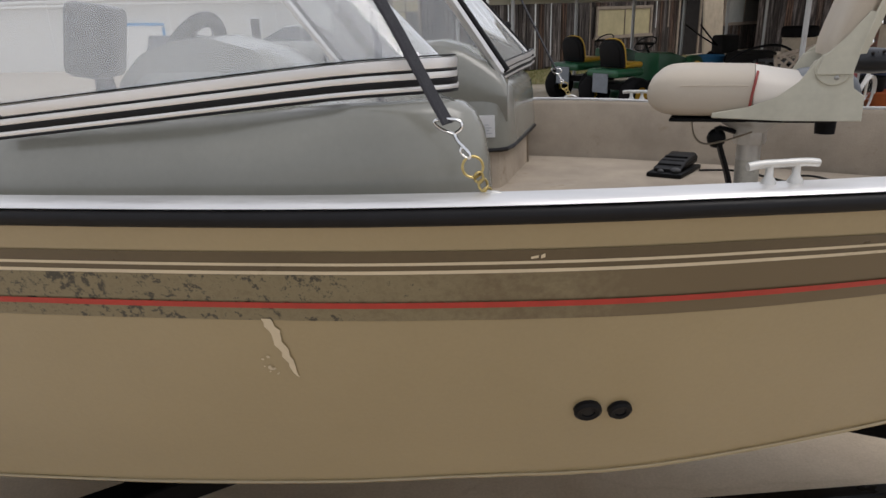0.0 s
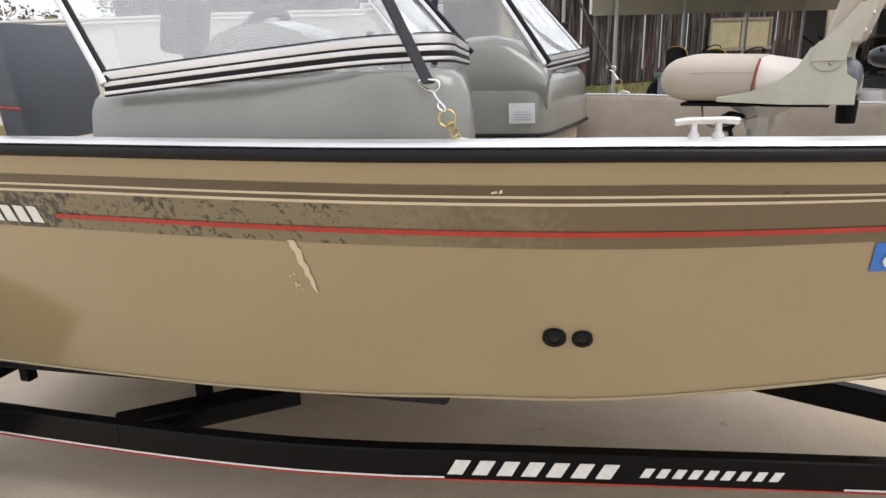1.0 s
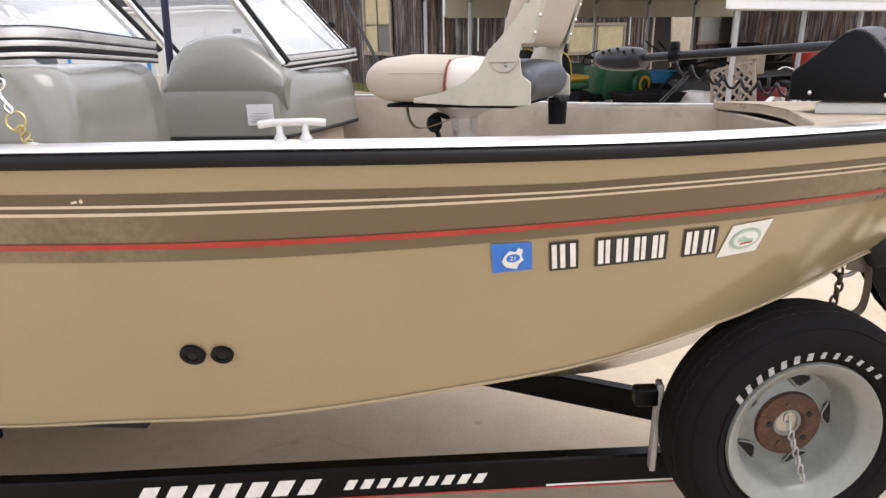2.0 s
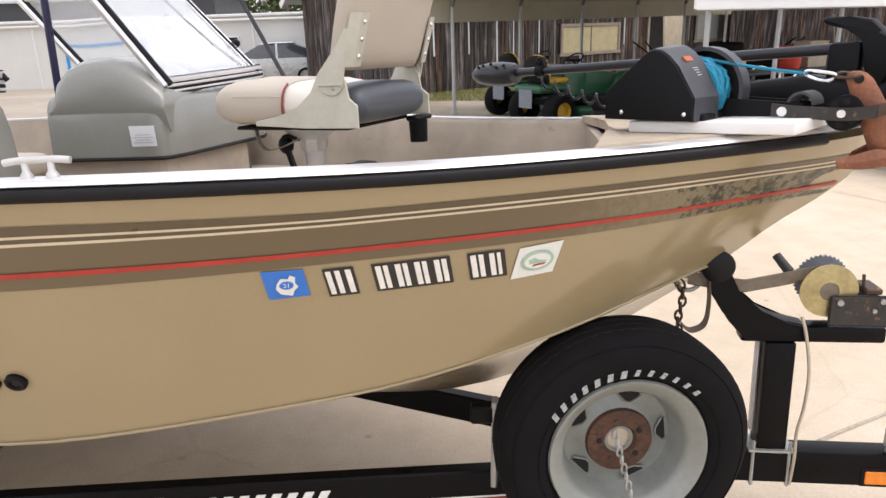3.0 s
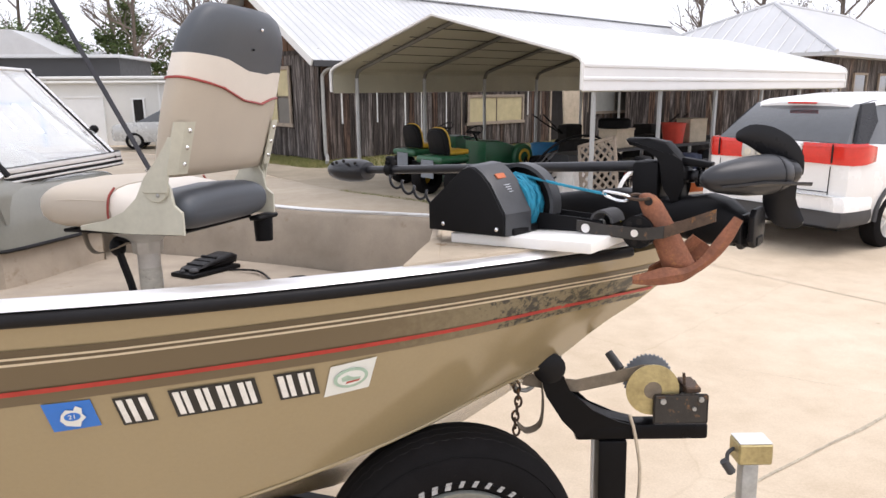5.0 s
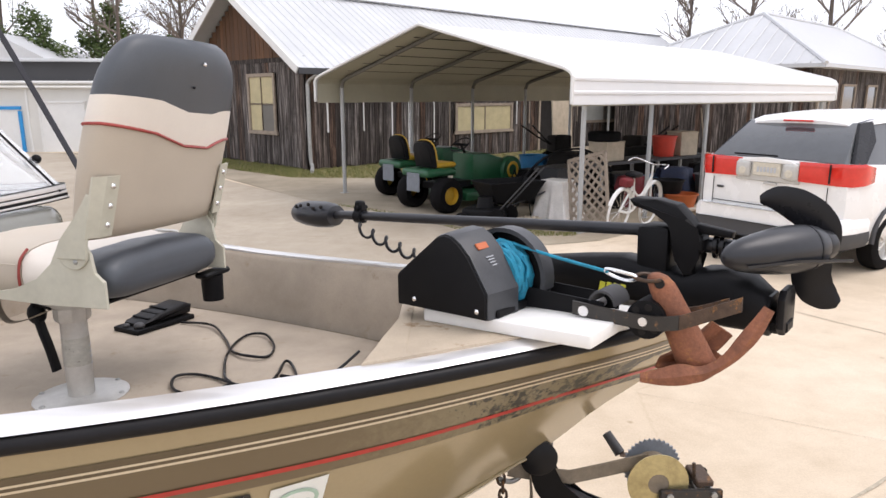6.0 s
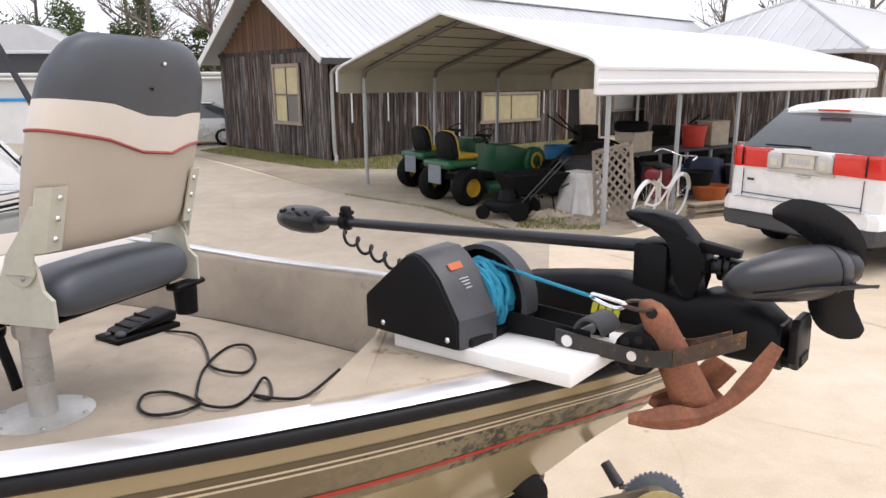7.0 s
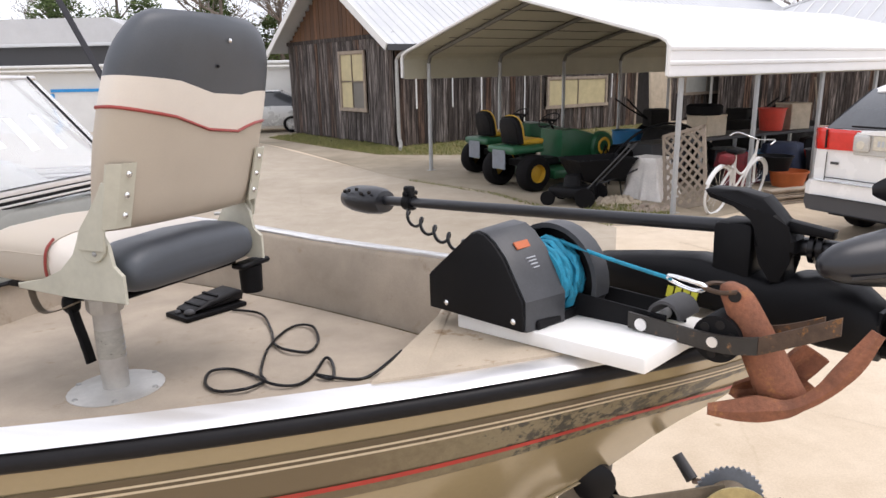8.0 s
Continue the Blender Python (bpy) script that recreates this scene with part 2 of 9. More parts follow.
M["plastic_blue"] = surface("blue_plastic", (0.02, 0.17, 0.36), 0.5, vary=0.15, bump=0.05)
M["tarp_grey"] = surface("pale_tarp", (0.74, 0.71, 0.67), 0.8, vary=0.12, scale=5, fine=40, bump=0.4)
M["cloth_tan"] = surface("tan_cloth", (0.52, 0.44, 0.33), 0.85, vary=0.15, scale=6, bump=0.3)
M["lattice_wood"] = surface("weathered_lattice", (0.34, 0.28, 0.22), 0.85, vary=0.2, scale=8, bump=0.3)
M["bark"] = surface("bark", (0.13, 0.105, 0.085), 0.95, vary=0.3, scale=5, fine=40, bump=0.7, stretch=(1, 1, 0.2))
M["twig"] = surface("bare_twigs", (0.20, 0.165, 0.14), 0.95, vary=0.2, scale=3, bump=0.2)


def leaf_mat(name, a, b_col):
    m, nt, b = base_mat(name)
    geo = nt.nodes.new("ShaderNodeNewGeometry")
    nt.links.new(ramp(nt, geo.outputs["Random Per Island"], [(0.0, a), (1.0, b_col)]), b.inputs["Base Color"])
    b.inputs["Roughness"].default_value = 0.7
    b.inputs["Specular IOR Level"].default_value = 0.25
    return m


M["leaf"] = leaf_mat("evergreen_leaf", (0.045, 0.075, 0.022), (0.13, 0.17, 0.06))
M["leaf_dry"] = leaf_mat("pale_budding_leaf", (0.16, 0.13, 0.08), (0.26, 0.22, 0.14))
M["grass"] = leaf_mat("grass_blade", (0.09, 0.13, 0.03), (0.30, 0.26, 0.11))


def wood_mat():
    """Weathered vertical boards: silver-grey with brown streaks, each board its own tone."""
    m, nt, b = base_mat("weathered_board")
    v = mapped(nt, (6.5, 6.5, 0.42))
    info = nt.nodes.new("ShaderNodeObjectInfo")
    add = nt.nodes.new("ShaderNodeVectorMath")
    add.operation = "ADD"
    cmb = nt.nodes.new("ShaderNodeCombineXYZ")
    mul = nt.nodes.new("ShaderNodeMath")
    mul.operation = "MULTIPLY"
    mul.inputs[1].default_value = 40
    nt.links.new(info.outputs["Random"], mul.inputs[0])
    nt.links.new(mul.outputs[0], cmb.inputs["Z"])
    nt.links.new(v, add.inputs[0])
    nt.links.new(cmb.outputs[0], add.inputs[1])
    grain = node(nt, "ShaderNodeTexNoise", Scale=2.6, Detail=8.0, Roughness=0.7)
    nt.links.new(add.outputs[0], grain.inputs["Vector"])
    c = ramp(nt, grain.outputs["Fac"], [(0.34, (0.012, 0.010, 0.009)), (0.46, (0.060, 0.050, 0.045)), (0.56, (0.175, 0.157, 0.147)), (0.70, (0.44, 0.41, 0.39))])
    tone = ramp(nt, info.outputs["Random"], [(0.0, (0.26, 0.22, 0.20)), (0.28, (0.58, 0.55, 0.53)), (0.6, (0.85, 0.83, 0.82)), (0.74, (0.62, 0.38, 0.25)), (0.84, (0.50, 0.40, 0.34)), (1.0, (1.3, 1.27, 1.25))])
    mx = nt.nodes.new("ShaderNodeMix")
    mx.data_type, mx.blend_type = "RGBA", "MULTIPLY"
    mx.inputs["Factor"].default_value = 1.0
    nt.links.new(c, mx.inputs["A"])
    nt.links.new(tone, mx.inputs["B"])
    nt.links.new(mx.outputs["Result"], b.inputs["Base Color"])
    b.inputs["Roughness"].default_value = 0.9
    bp = nt.nodes.new("ShaderNodeBump")
    bp.inputs["Strength"].default_value, bp.inputs["Distance"].default_value = 0.5, 0.01
    nt.links.new(grain.outputs["Fac"], bp.inputs["Height"])
    nt.links.new(bp.outputs["Normal"], b.inputs["Normal"])
    return m


M["board"] = wood_mat()
M["board_brown"] = surface("brown_gable_board", (0.13, 0.065, 0.032), 0.85, vary=0.3, scale=5, fine=30, bump=0.3, stretch=(6, 6, 0.6), per_object=0.45)


def concrete_mat(name="worn_concrete", tones=((0.57, 0.465, 0.335), (0.66, 0.555, 0.42), (0.72, 0.62, 0.49))):
    m, nt, b = base_mat(name)
    tc = nt.nodes.new("ShaderNodeTexCoord")
    big = node(nt, "ShaderNodeTexNoise", Scale=0.35, Detail=8.0, Roughness=0.62)
    mid = node(nt, "ShaderNodeTexNoise", Scale=3.2, Detail=8.0, Roughness=0.7)
    fine = node(nt, "ShaderNodeTexNoise", Scale=85.0, Detail=4.0, Roughness=0.7)
    spots = node(nt, "ShaderNodeTexVoronoi", Scale=2.4)
    crack = nt.nodes.new("ShaderNodeTexVoronoi")
    crack.feature = "DISTANCE_TO_EDGE"
    crack.inputs["Scale"].default_value = 0.33
    warp = nt.nodes.new("ShaderNodeMix")
    warp.data_type = "VECTOR"
    warp.inputs["Factor"].default_value = 0.12
    nt.links.new(tc.outputs["Object"], warp.inputs["A"])
    nt.links.new(mid.outputs["Color"], warp.inputs["B"])
    for n in (big, mid, fine, spots):
        nt.links.new(tc.outputs["Object"], n.inputs["Vector"])
    nt.links.new(warp.outputs["Result"], crack.inputs["Vector"])
    c1 = ramp(nt, big.outputs["Fac"], [(0.3, tones[0]), (0.52, tones[1]), (0.72, tones[2])])

    def times(a, b_):
        x = nt.nodes.new("ShaderNodeMix")
        x.data_type, x.blend_type = "RGBA", "MULTIPLY"
        x.inputs["Factor"].default_value = 1.0
        nt.links.new(a, x.inputs["A"])
        nt.links.new(b_, x.inputs["B"])
        return x.outputs["Result"]

    c = times(c1, ramp(nt, mid.outputs["Fac"], [(0.3, (0.86, 0.84, 0.81)), (0.6, (1, 1, 1))]))
    c = times(c, ramp(nt, fine.outputs["Fac"], [(0.3, (0.86, 0.85, 0.84)), (0.62, (1, 1, 1))]))
    c = times(c, ramp(nt, spots.outputs["Distance"], [(0.02, (0.72, 0.68, 0.62)), (0.06, (1, 1, 1))]))
    c = times(c, ramp(nt, crack.outputs["Distance"], [(0.0, (0.93, 0.92, 0.90)), (0.003, (1, 1, 1))]))
    nt.links.new(c, b.inputs["Base Color"])
    b.inputs["Roughness"].default_value = 0.85
    bp = nt.nodes.new("ShaderNodeBump")
    bp.inputs["Strength"].default_value, bp.inputs["Distance"].default_value = 0.35, 0.004
    nt.links.new(fine.outputs["Fac"], bp.inputs["Height"])
    nt.links.new(bp.outputs["Normal"], b.inputs["Normal"])
    return m


M["concrete"] = concrete_mat()
M["mid_concrete"] = concrete_mat("weathered_concrete", ((0.33, 0.28, 0.21), (0.41, 0.355, 0.28), (0.49, 0.43, 0.345)))
M["old_concrete"] = concrete_mat("stained_concrete", ((0.22, 0.185, 0.13), (0.34, 0.29, 0.215), (0.46, 0.40, 0.31)))
M["joint"] = surface("dark_joint_filler", (0.50, 0.435, 0.33), 0.95, vary=0.3, scale=8, bump=0.3, dirt=(0.10, 0.12, 0.03), dirt_at=0.58)
M["stain"] = surface("oily_concrete", (0.21, 0.165, 0.115), 0.8, vary=0.3, scale=5, fine=60, bump=0.2, dirt=(0.11, 0.085, 0.06), dirt_at=0.55)
M["earth"] = surface("dry_grassy_earth", (0.26, 0.21, 0.10), 0.95, vary=0.3, scale=3, fine=30, bump=0.5, dirt=(0.10, 0.13, 0.03), dirt_at=0.5)

# ---- building blocks ----
def part(name, bm, material, parent=None, label="", smooth=False, at=None):
    """Links a bmesh as one mesh object, under a thing or a part."""
    bmesh.ops.recalc_face_normals(bm, faces=bm.faces)
    me = bpy.data.meshes.new(name)
    bm.to_mesh(me)
    bm.free()
    if smooth:
        for p in me.polygons:
            p.use_smooth = True
    me.materials.append(M[material] if isinstance(material, str) else material)
    ob = new(name, me)
    if smooth:
        sharp_edges(me, smooth)
    if parent:
        ob.parent = parent
    if at is not None:
        ob.matrix_basis = at
    if label:
        ob["label"] = label
    return ob


def sharp_edges(me, degrees):
    b = bmesh.new()
    b.from_mesh(me)
    for e in b.edges:
        if len(e.link_faces) == 2 and e.calc_face_angle(0.0) > radians(degrees):
            e.smooth = False
    b.to_mesh(me)
    b.free()


def thing(name, m, label, category, group="", kind=""):
    ob = new(name)
    ob.matrix_basis = m
    ob.empty_display_size = 0.1
    return tagged(ob, label, category, group, kind)


def box(bm, size, m=None, bevel=0.0, seg=1):
    """A box of that size, centred on the matrix m, with rounded edges."""
    m = m or Matrix()
    r = bmesh.ops.create_cube(bm, size=1.0, matrix=m @ Matrix.Diagonal((*size, 1)))
    vs = r["verts"]
    if bevel:
        es = list({e for v in vs for e in v.link_edges})
        bmesh.ops.bevel(bm, geom=es, offset=bevel, segments=seg, affect="EDGES", profile=0.5)
    return vs


def span(bm, a, b_, size, bevel=0.0):
    """A bar from a to b, size = (width, height)."""
    a, b_ = Vector(a), Vector(b_)
    d = b_ - a
    q = d.to_track_quat("X", "Z").to_matrix().to_4x4()
    box(bm, (d.length, size[0], size[1]), Matrix.Translation((a + b_) / 2) @ q, bevel)


def rod(bm, a, b_, r0, r1=None, seg=12):
    a, b_ = Vector(a), Vector(b_)
    d = b_ - a
    q = d.to_track_quat("Z", "Y").to_matrix().to_4x4()
    bmesh.ops.create_cone(bm, cap_ends=True, segments=seg, radius1=r0, radius2=r0 if r1 is None else r1, depth=d.length,
                          matrix=Matrix.Translation((a + b_) / 2) @ q)


def ball(bm, at, r, scale=(1, 1, 1), seg=12, turn=None):
    m = Matrix.Translation(at) @ (turn or Matrix()) @ Matrix.Diagonal((*scale, 1))
    bmesh.ops.create_uvsphere(bm, u_segments=seg, v_segments=max(6, seg // 2), radius=r, matrix=m)


def smooth_path(pts, n=8, closed=False):
    """Catmull-Rom points through pts."""
    pts = [Vector(p) for p in pts]
    out = []
    cnt = len(pts)
    last = cnt if closed else cnt - 1
    for i in range(last):
        p0 = pts[(i - 1) % cnt] if closed or i > 0 else pts[0]
        p1, p2 = pts[i], pts[(i + 1) % cnt]
        p3 = pts[(i + 2) % cnt] if closed or i + 2 < cnt else pts[-1]
        for k in range(n):
            t = k / n
            out.append(0.5 * ((2 * p1) + (p2 - p0) * t + (2 * p0 - 5 * p1 + 4 * p2 - p3) * t * t + (3 * p1 - p0 - 3 * p2 + p3) * t ** 3))
    if not closed:
        out.append(pts[-1])
    return out


def tube(bm, pts, r, seg=8, closed=False, r_end=None, flat=None):
    """A round (or, with flat=(w, h), a flat) cord along pts."""
    pts = [Vector(p) for p in pts]
    n = len(pts)
    rings = []
    up = Vector((0, 0, 1))
    prev = None
    for i, p in enumerate(pts):
        if closed:
            t = (pts[(i + 1) % n] - pts[i - 1]).normalized()
        else:
            t = (pts[min(i + 1, n - 1)] - pts[max(i - 1, 0)]).normalized()
        if prev is None:
            side = t.cross(up) if abs(t.dot(up)) < 0.95 else t.cross(Vector((1, 0, 0)))
        else:
            side = prev - t * prev.dot(t)
        side.normalize()
        prev = side
        nor = side.cross(t)
        rr = r if r_end is None else r + (r_end - r) * i / (n - 1)
        ring = []
        for k in range(seg):
            a = 2 * math.pi * k / seg
            if flat:
                c, s = math.cos(a), math.sin(a)
                q = (abs(c) ** 0.5 * math.copysign(1, c) * flat[0] / 2, abs(s) ** 0.5 * math.copysign(1, s) * flat[1] / 2)
            else:
                q = (math.cos(a) * rr, math.sin(a) * rr)
            ring.append(bm.verts.new(p + side * q[0] + nor * q[1]))
        rings.append(ring)
    m = n if closed else n - 1
    for i in range(m):
        a, b_ = rings[i], rings[(i + 1) % n]
        for k in range(seg):
            bm.faces.new((a[k], a[(k + 1) % seg], b_[(k + 1) % seg], b_[k]))
    if not closed:
        bm.faces.new(rings[0][::-1])
        bm.faces.new(rings[-1])


def loft(bm, rings, closed=True, caps=True):
    """Faces between rings of equally many points."""
    vs = [[bm.verts.new(p) for p in ring] for ring in rings]
    n = len(vs[0])
    for a, b_ in zip(vs, vs[1:]):
        for k in range(n if closed else n - 1):
            q = (a[k], a[(k + 1) % n], b_[(k + 1) % n], b_[k])
            bm.faces.new(q)
    if caps and closed:
        bm.faces.new(vs[0][::-1])
        bm.faces.new(vs[-1])
    return vs


def prism(bm, poly, depth, m=None, bevel=0.0, seg=2):
    """A plate with the outline poly (x, y), from z = 0 to depth, in the frame m."""
    m = m or Matrix()
    lo = [bm.verts.new(m @ Vector((x, y, 0))) for x, y in poly]
    hi = [bm.verts.new(m @ Vector((x, y, depth))) for x, y in poly]
    n = len(poly)
    fs = [bm.faces.new(lo[::-1]), bm.faces.new(hi)]
    for k in range(n):
        fs.append(bm.faces.new((lo[k], lo[(k + 1) % n], hi[(k + 1) % n], hi[k])))
    if bevel:
        es = [e for f in fs[:2] for e in f.edges]
        bmesh.ops.bevel(bm, geom=list(set(es)), offset=bevel, segments=seg, affect="EDGES", profile=0.5)


def lathe(bm, profile, m=None, seg=32):
    """Turns the profile (radius, height) round z."""
    m = m or Matrix()
    rings = []
    for r, h in profile:
        rings.append([m @ Vector((r * math.cos(2 * math.pi * k / seg), r * math.sin(2 * math.pi * k / seg), h)) for k in range(seg)])
    loft(bm, rings, True, False)


def lerp_table(table, x):
    """Piecewise smooth reading of a table of (x, value) in rising order."""
    if x <= table[0][0]:
        return table[0][1]
    for (x0, v0), (x1, v1) in zip(table, table[1:]):
        if x <= x1:
            return v0 + (v1 - v0) * (x - x0) / (x1 - x0)
    return table[-1][1]


def turn_z(a):
    return pose(0, 0, 0, 0, 0, a)


# the boat stands on its trailer, its bow towards +x; the yard is level behind it
BOAT = pose(2.760, 2.029, 0.015, -2.0, -0.9, -5.5)
YARD = pose(0.073, -0.05, 0, 0, 0, 1.3)


def yard(x, y, z=0.0, rz=0.0):
    return YARD @ pose(x, y, z, 0, 0, rz)

# ---- ground ----
def make_ground():
    bm = bmesh.new()
    bmesh.ops.create_grid(bm, x_segments=24, y_segments=24, size=400, matrix=YARD)
    g = part("ground", bm, "concrete")
    tagged(g, "sun-bleached tan concrete yard with stains and joints", "ground", kind="structure")

    def joint(a, b_, w, mat, name, label):
        j = bmesh.new()
        pts = []
        n = max(2, int((Vector(b_) - Vector(a)).length / 0.3))
        rnd = random.Random(len(label) + int(a[0] * 10))
        d = (Vector(b_) - Vector(a)).normalized()
        s = Vector((-d.y, d.x, 0))
        lo, hi = [], []
        for i in range(n + 1):
            p = Vector(a).lerp(Vector(b_), i / n)
            ww = w * 0.55 * rnd.uniform(0.4, 1.2)
            off = rnd.uniform(-0.01, 0.01)
            lo.append(j.verts.new(YARD @ (p + s * (off - ww / 2) + Vector((0, 0, 0.004)))))
            hi.append(j.verts.new(YARD @ (p + s * (off + ww / 2) + Vector((0, 0, 0.004)))))
        for i in range(n):
            j.faces.new((lo[i], lo[i + 1], hi[i + 1], hi[i]))
        o = part(name, j, mat, g)
        o["label"] = label

    for a, b_, w in (((-3.0, -0.55, 0), (12.0, 7.05, 0), 0.035), ((4.6, 8.3, 0), (8.2, 2.0, 0), 0.02), ((1.13, 13.26, 0), (2.62, 11.68, 0), 0.10), ((2.62, 11.68, 0), (4.0, 9.2, 0), 0.12),
                     ((-12, 12.2, 0), (5, 9.4, 0), 0.02), ((3.7, 4.5, 0), (5.0, 3.6, 0), 0.006), ((-8, 17.5, 0), (-1.5, 6.0, 0), 0.018)):
        joint(a, b_, w, "joint", "joint", "dark weedy joint in the concrete")
    return g


ground = make_ground()


def ground_stain(x, y, rx, ry, seed, label):
    """An irregular dark stain soaked into the slab."""
    rnd = random.Random(seed)
    bm = bmesh.new()
    ph = [rnd.uniform(0, 6.28) for _ in range(4)]
    ring = []
    for k in range(48):
        a = k * math.pi / 24
        r = 1 + 0.22 * math.sin(2 * a + ph[0]) + 0.14 * math.sin(5 * a + ph[1]) + 0.10 * math.sin(9 * a + ph[2]) + 0.07 * math.sin(17 * a + ph[3])
        ring.append(bm.verts.new(YARD @ Vector((x + rx * r * math.cos(a), y + ry * r * math.sin(a), 0.003 + 0.0004 * (seed % 5)))))
    bm.faces.new(ring)
    part("stain", bm, "stain", ground, label)


for i, (x, y, rx, ry) in enumerate(((0.35, 1.62, 0.05, 0.03), (0.62, 1.75, 0.06, 0.035), (0.8, 1.58, 0.035, 0.025))):
    ground_stain(x, y, rx, ry, 20 + i, "dark oil spot on the concrete")

# older, dirtier slab towards the carport and the house
bm = bmesh.new()
edge = smooth_path([(-9.0, 26.0, 0), (-3.6, 20.6, 0), (0.2, 14.6, 0), (1.13, 13.26, 0), (2.0, 12.45, 0), (2.62, 11.68, 0), (3.03, 10.92, 0), (3.39, 10.29, 0), (3.71, 9.69, 0), (4.0, 9.2, 0), (4.9, 9.3, 0), (5.7, 9.75, 0), (9.5, 12.4, 0), (13.5, 15.2, 0)], 8)
far = [(13.5, 17.0, 0), (9.0, 24.0, 0), (0.4, 19.5, 0), (-3.4, 24.5, 0)]
bm.faces.new([bm.verts.new(YARD @ (Vector(p) + Vector((0, 0, 0.006)))) for p in list(edge) + far])
near = [(-40.0, 6.0, 0), (-6.0, 7.6, 0), (2.9, 5.6, 0), (3.7, 7.6, 0), (4.05, 9.1, 0)]
bm2 = bmesh.new()
bm2.faces.new([bm2.verts.new(YARD @ (Vector(p) + Vector((0, 0, 0.003)))) for p in near + [(4.0, 9.2, 0), (3.39, 10.29, 0), (2.62, 11.68, 0), (1.13, 13.26, 0), (0.2, 14.6, 0), (-3.6, 20.6, 0), (-9.0, 26.0, 0), (-40.0, 40.0, 0)]])
tagged(part("pavement", bm2, "mid_concrete"), "weathered tan concrete slab in the middle of the yard", "pavement", kind="structure")
tagged(part("pavement", bm, "old_concrete"), "older grey-brown stained concrete slab by the carport", "pavement", kind="structure")


def grass_strip(name, pts, count, h, seed, label, mat="grass"):
    """Blades scattered in the polygon strip between pairs of points (near, far)."""
    rnd = random.Random(seed)
    bm = bmesh.new()
    for _ in range(count):
        i = rnd.randrange(len(pts) - 1)
        t, u = rnd.random(), rnd.random()
        (a0, b0), (a1, b1) = pts[i], pts[i + 1]
        p = (Vector(a0).lerp(Vector(a1), t)).lerp(Vector(b0).lerp(Vector(b1), t), u)
        p = YARD @ Vector((p.x, p.y, 0))
        ang = rnd.uniform(0, 6.28)
        hh = h * rnd.uniform(0.4, 1.2)
        w = hh * 0.18
        d = Vector((math.cos(ang), math.sin(ang), 0))
        lean = Vector((rnd.uniform(-0.4, 0.4), rnd.uniform(-0.4, 0.4), 1)) * hh
        v = [bm.verts.new(p - d * w), bm.verts.new(p + d * w), bm.verts.new(p + lean)]
        bm.faces.new(v)
    o = part(name, bm, mat)
    return tagged(o, label, "grass", kind="stuff")


# ---- house with weathered boards ----
HX, HY, HROT = 0.40, 19.07, 37.7


def board_wall(parent, x0, x1, z0, top, m, rnd, width=0.2, skip=(), mat="board"):
    """Vertical boards along the local x axis of m; top(x) gives the height; skip: openings (x0, x1, z0, z1)."""
    cache = {}
    x = x0
    while x < x1 - 0.03:
        w = min(width * rnd.choice((0.75, 0.9, 1.0, 1.1)), x1 - x)
        xm = x + w / 2
        runs = [(z0 - rnd.choice((0.0, 0.03, 0.06)), top(xm))]
        for a, b_, c, d in skip:
            if a - w * 0.4 < xm < b_ + w * 0.4:
                runs = [(c0_, min(d0_, c)) for c0_, d0_ in runs if c0_ < c] + [(max(c0_, d), d0_) for c0_, d0_ in runs if d0_ > d]
        for lo, hi in runs:
            if hi - lo < 0.05:
                continue
            key = (round(w, 3), round(hi - lo, 1))
            if key not in cache:
                bm = bmesh.new()
                box(bm, (key[0] - 0.014, 0.028, key[1]), pose(0, 0, key[1] / 2), 0.004)
                me = bpy.data.meshes.new("plank")
                bm.to_mesh(me)
                bm.free()
                me.materials.append(M[mat])
                cache[key] = me
            ob = new("plank", cache[key])
            ob.parent = parent
            ob.matrix_basis = m @ pose(xm, rnd.uniform(-0.006, 0.010), lo, 0, rnd.uniform(-0.15, 0.15), 0) @ Matrix.Diagonal((1, 1, (hi - lo) / key[1], 1))
            # a narrow batten over some joints
        x += w


def ribbed_sheet(bm, p0, along, down, length, drop, pitch=0.3, rib=0.022, thick=0.02):
    """A sheet-metal roof plane from p0: ribs run along `down`."""
    p0, along, down = Vector(p0), Vector(along).normalized(), Vector(down).normalized()
    nor = along.cross(down)
    if nor.z < 0:
        nor = -nor
    prof = []
    n = int(length / pitch)
    for i in range(n + 1):
        s = i * pitch
        for ds, h in ((0, 0), (pitch * 0.78, 0), (pitch * 0.84, rib), (pitch * 0.94, rib)):
            if s + ds <= length:
                prof.append((s + ds, h))
    prof.append((length, 0))
    ring0 = [p0 + along * s + nor * h for s, h in prof]
    rows = []
    for k in (0.0, 1.0):
        rows.append([bm.verts.new(p + down * drop * k) for p in ring0])
    low = [[bm.verts.new(p0 + along * s + down * drop * k - nor * thick) for s, h in prof] for k in (0.0, 1.0)]
    for i in range(len(prof) - 1):
        bm.faces.new((rows[0][i], rows[0][i + 1], rows[1][i + 1], rows[1][i]))
        bm.faces.new((low[0][i], low[1][i], low[1][i + 1], low[0][i + 1]))
        bm.faces.new((rows[1][i], rows[1][i + 1], low[1][i + 1], low[1][i]))
        bm.faces.new((rows[0][i], low[0][i], low[0][i + 1], rows[0][i + 1]))
    for i in (0, len(prof) - 1):
        bm.faces.new((rows[0][i], rows[1][i], low[1][i], low[0][i]))


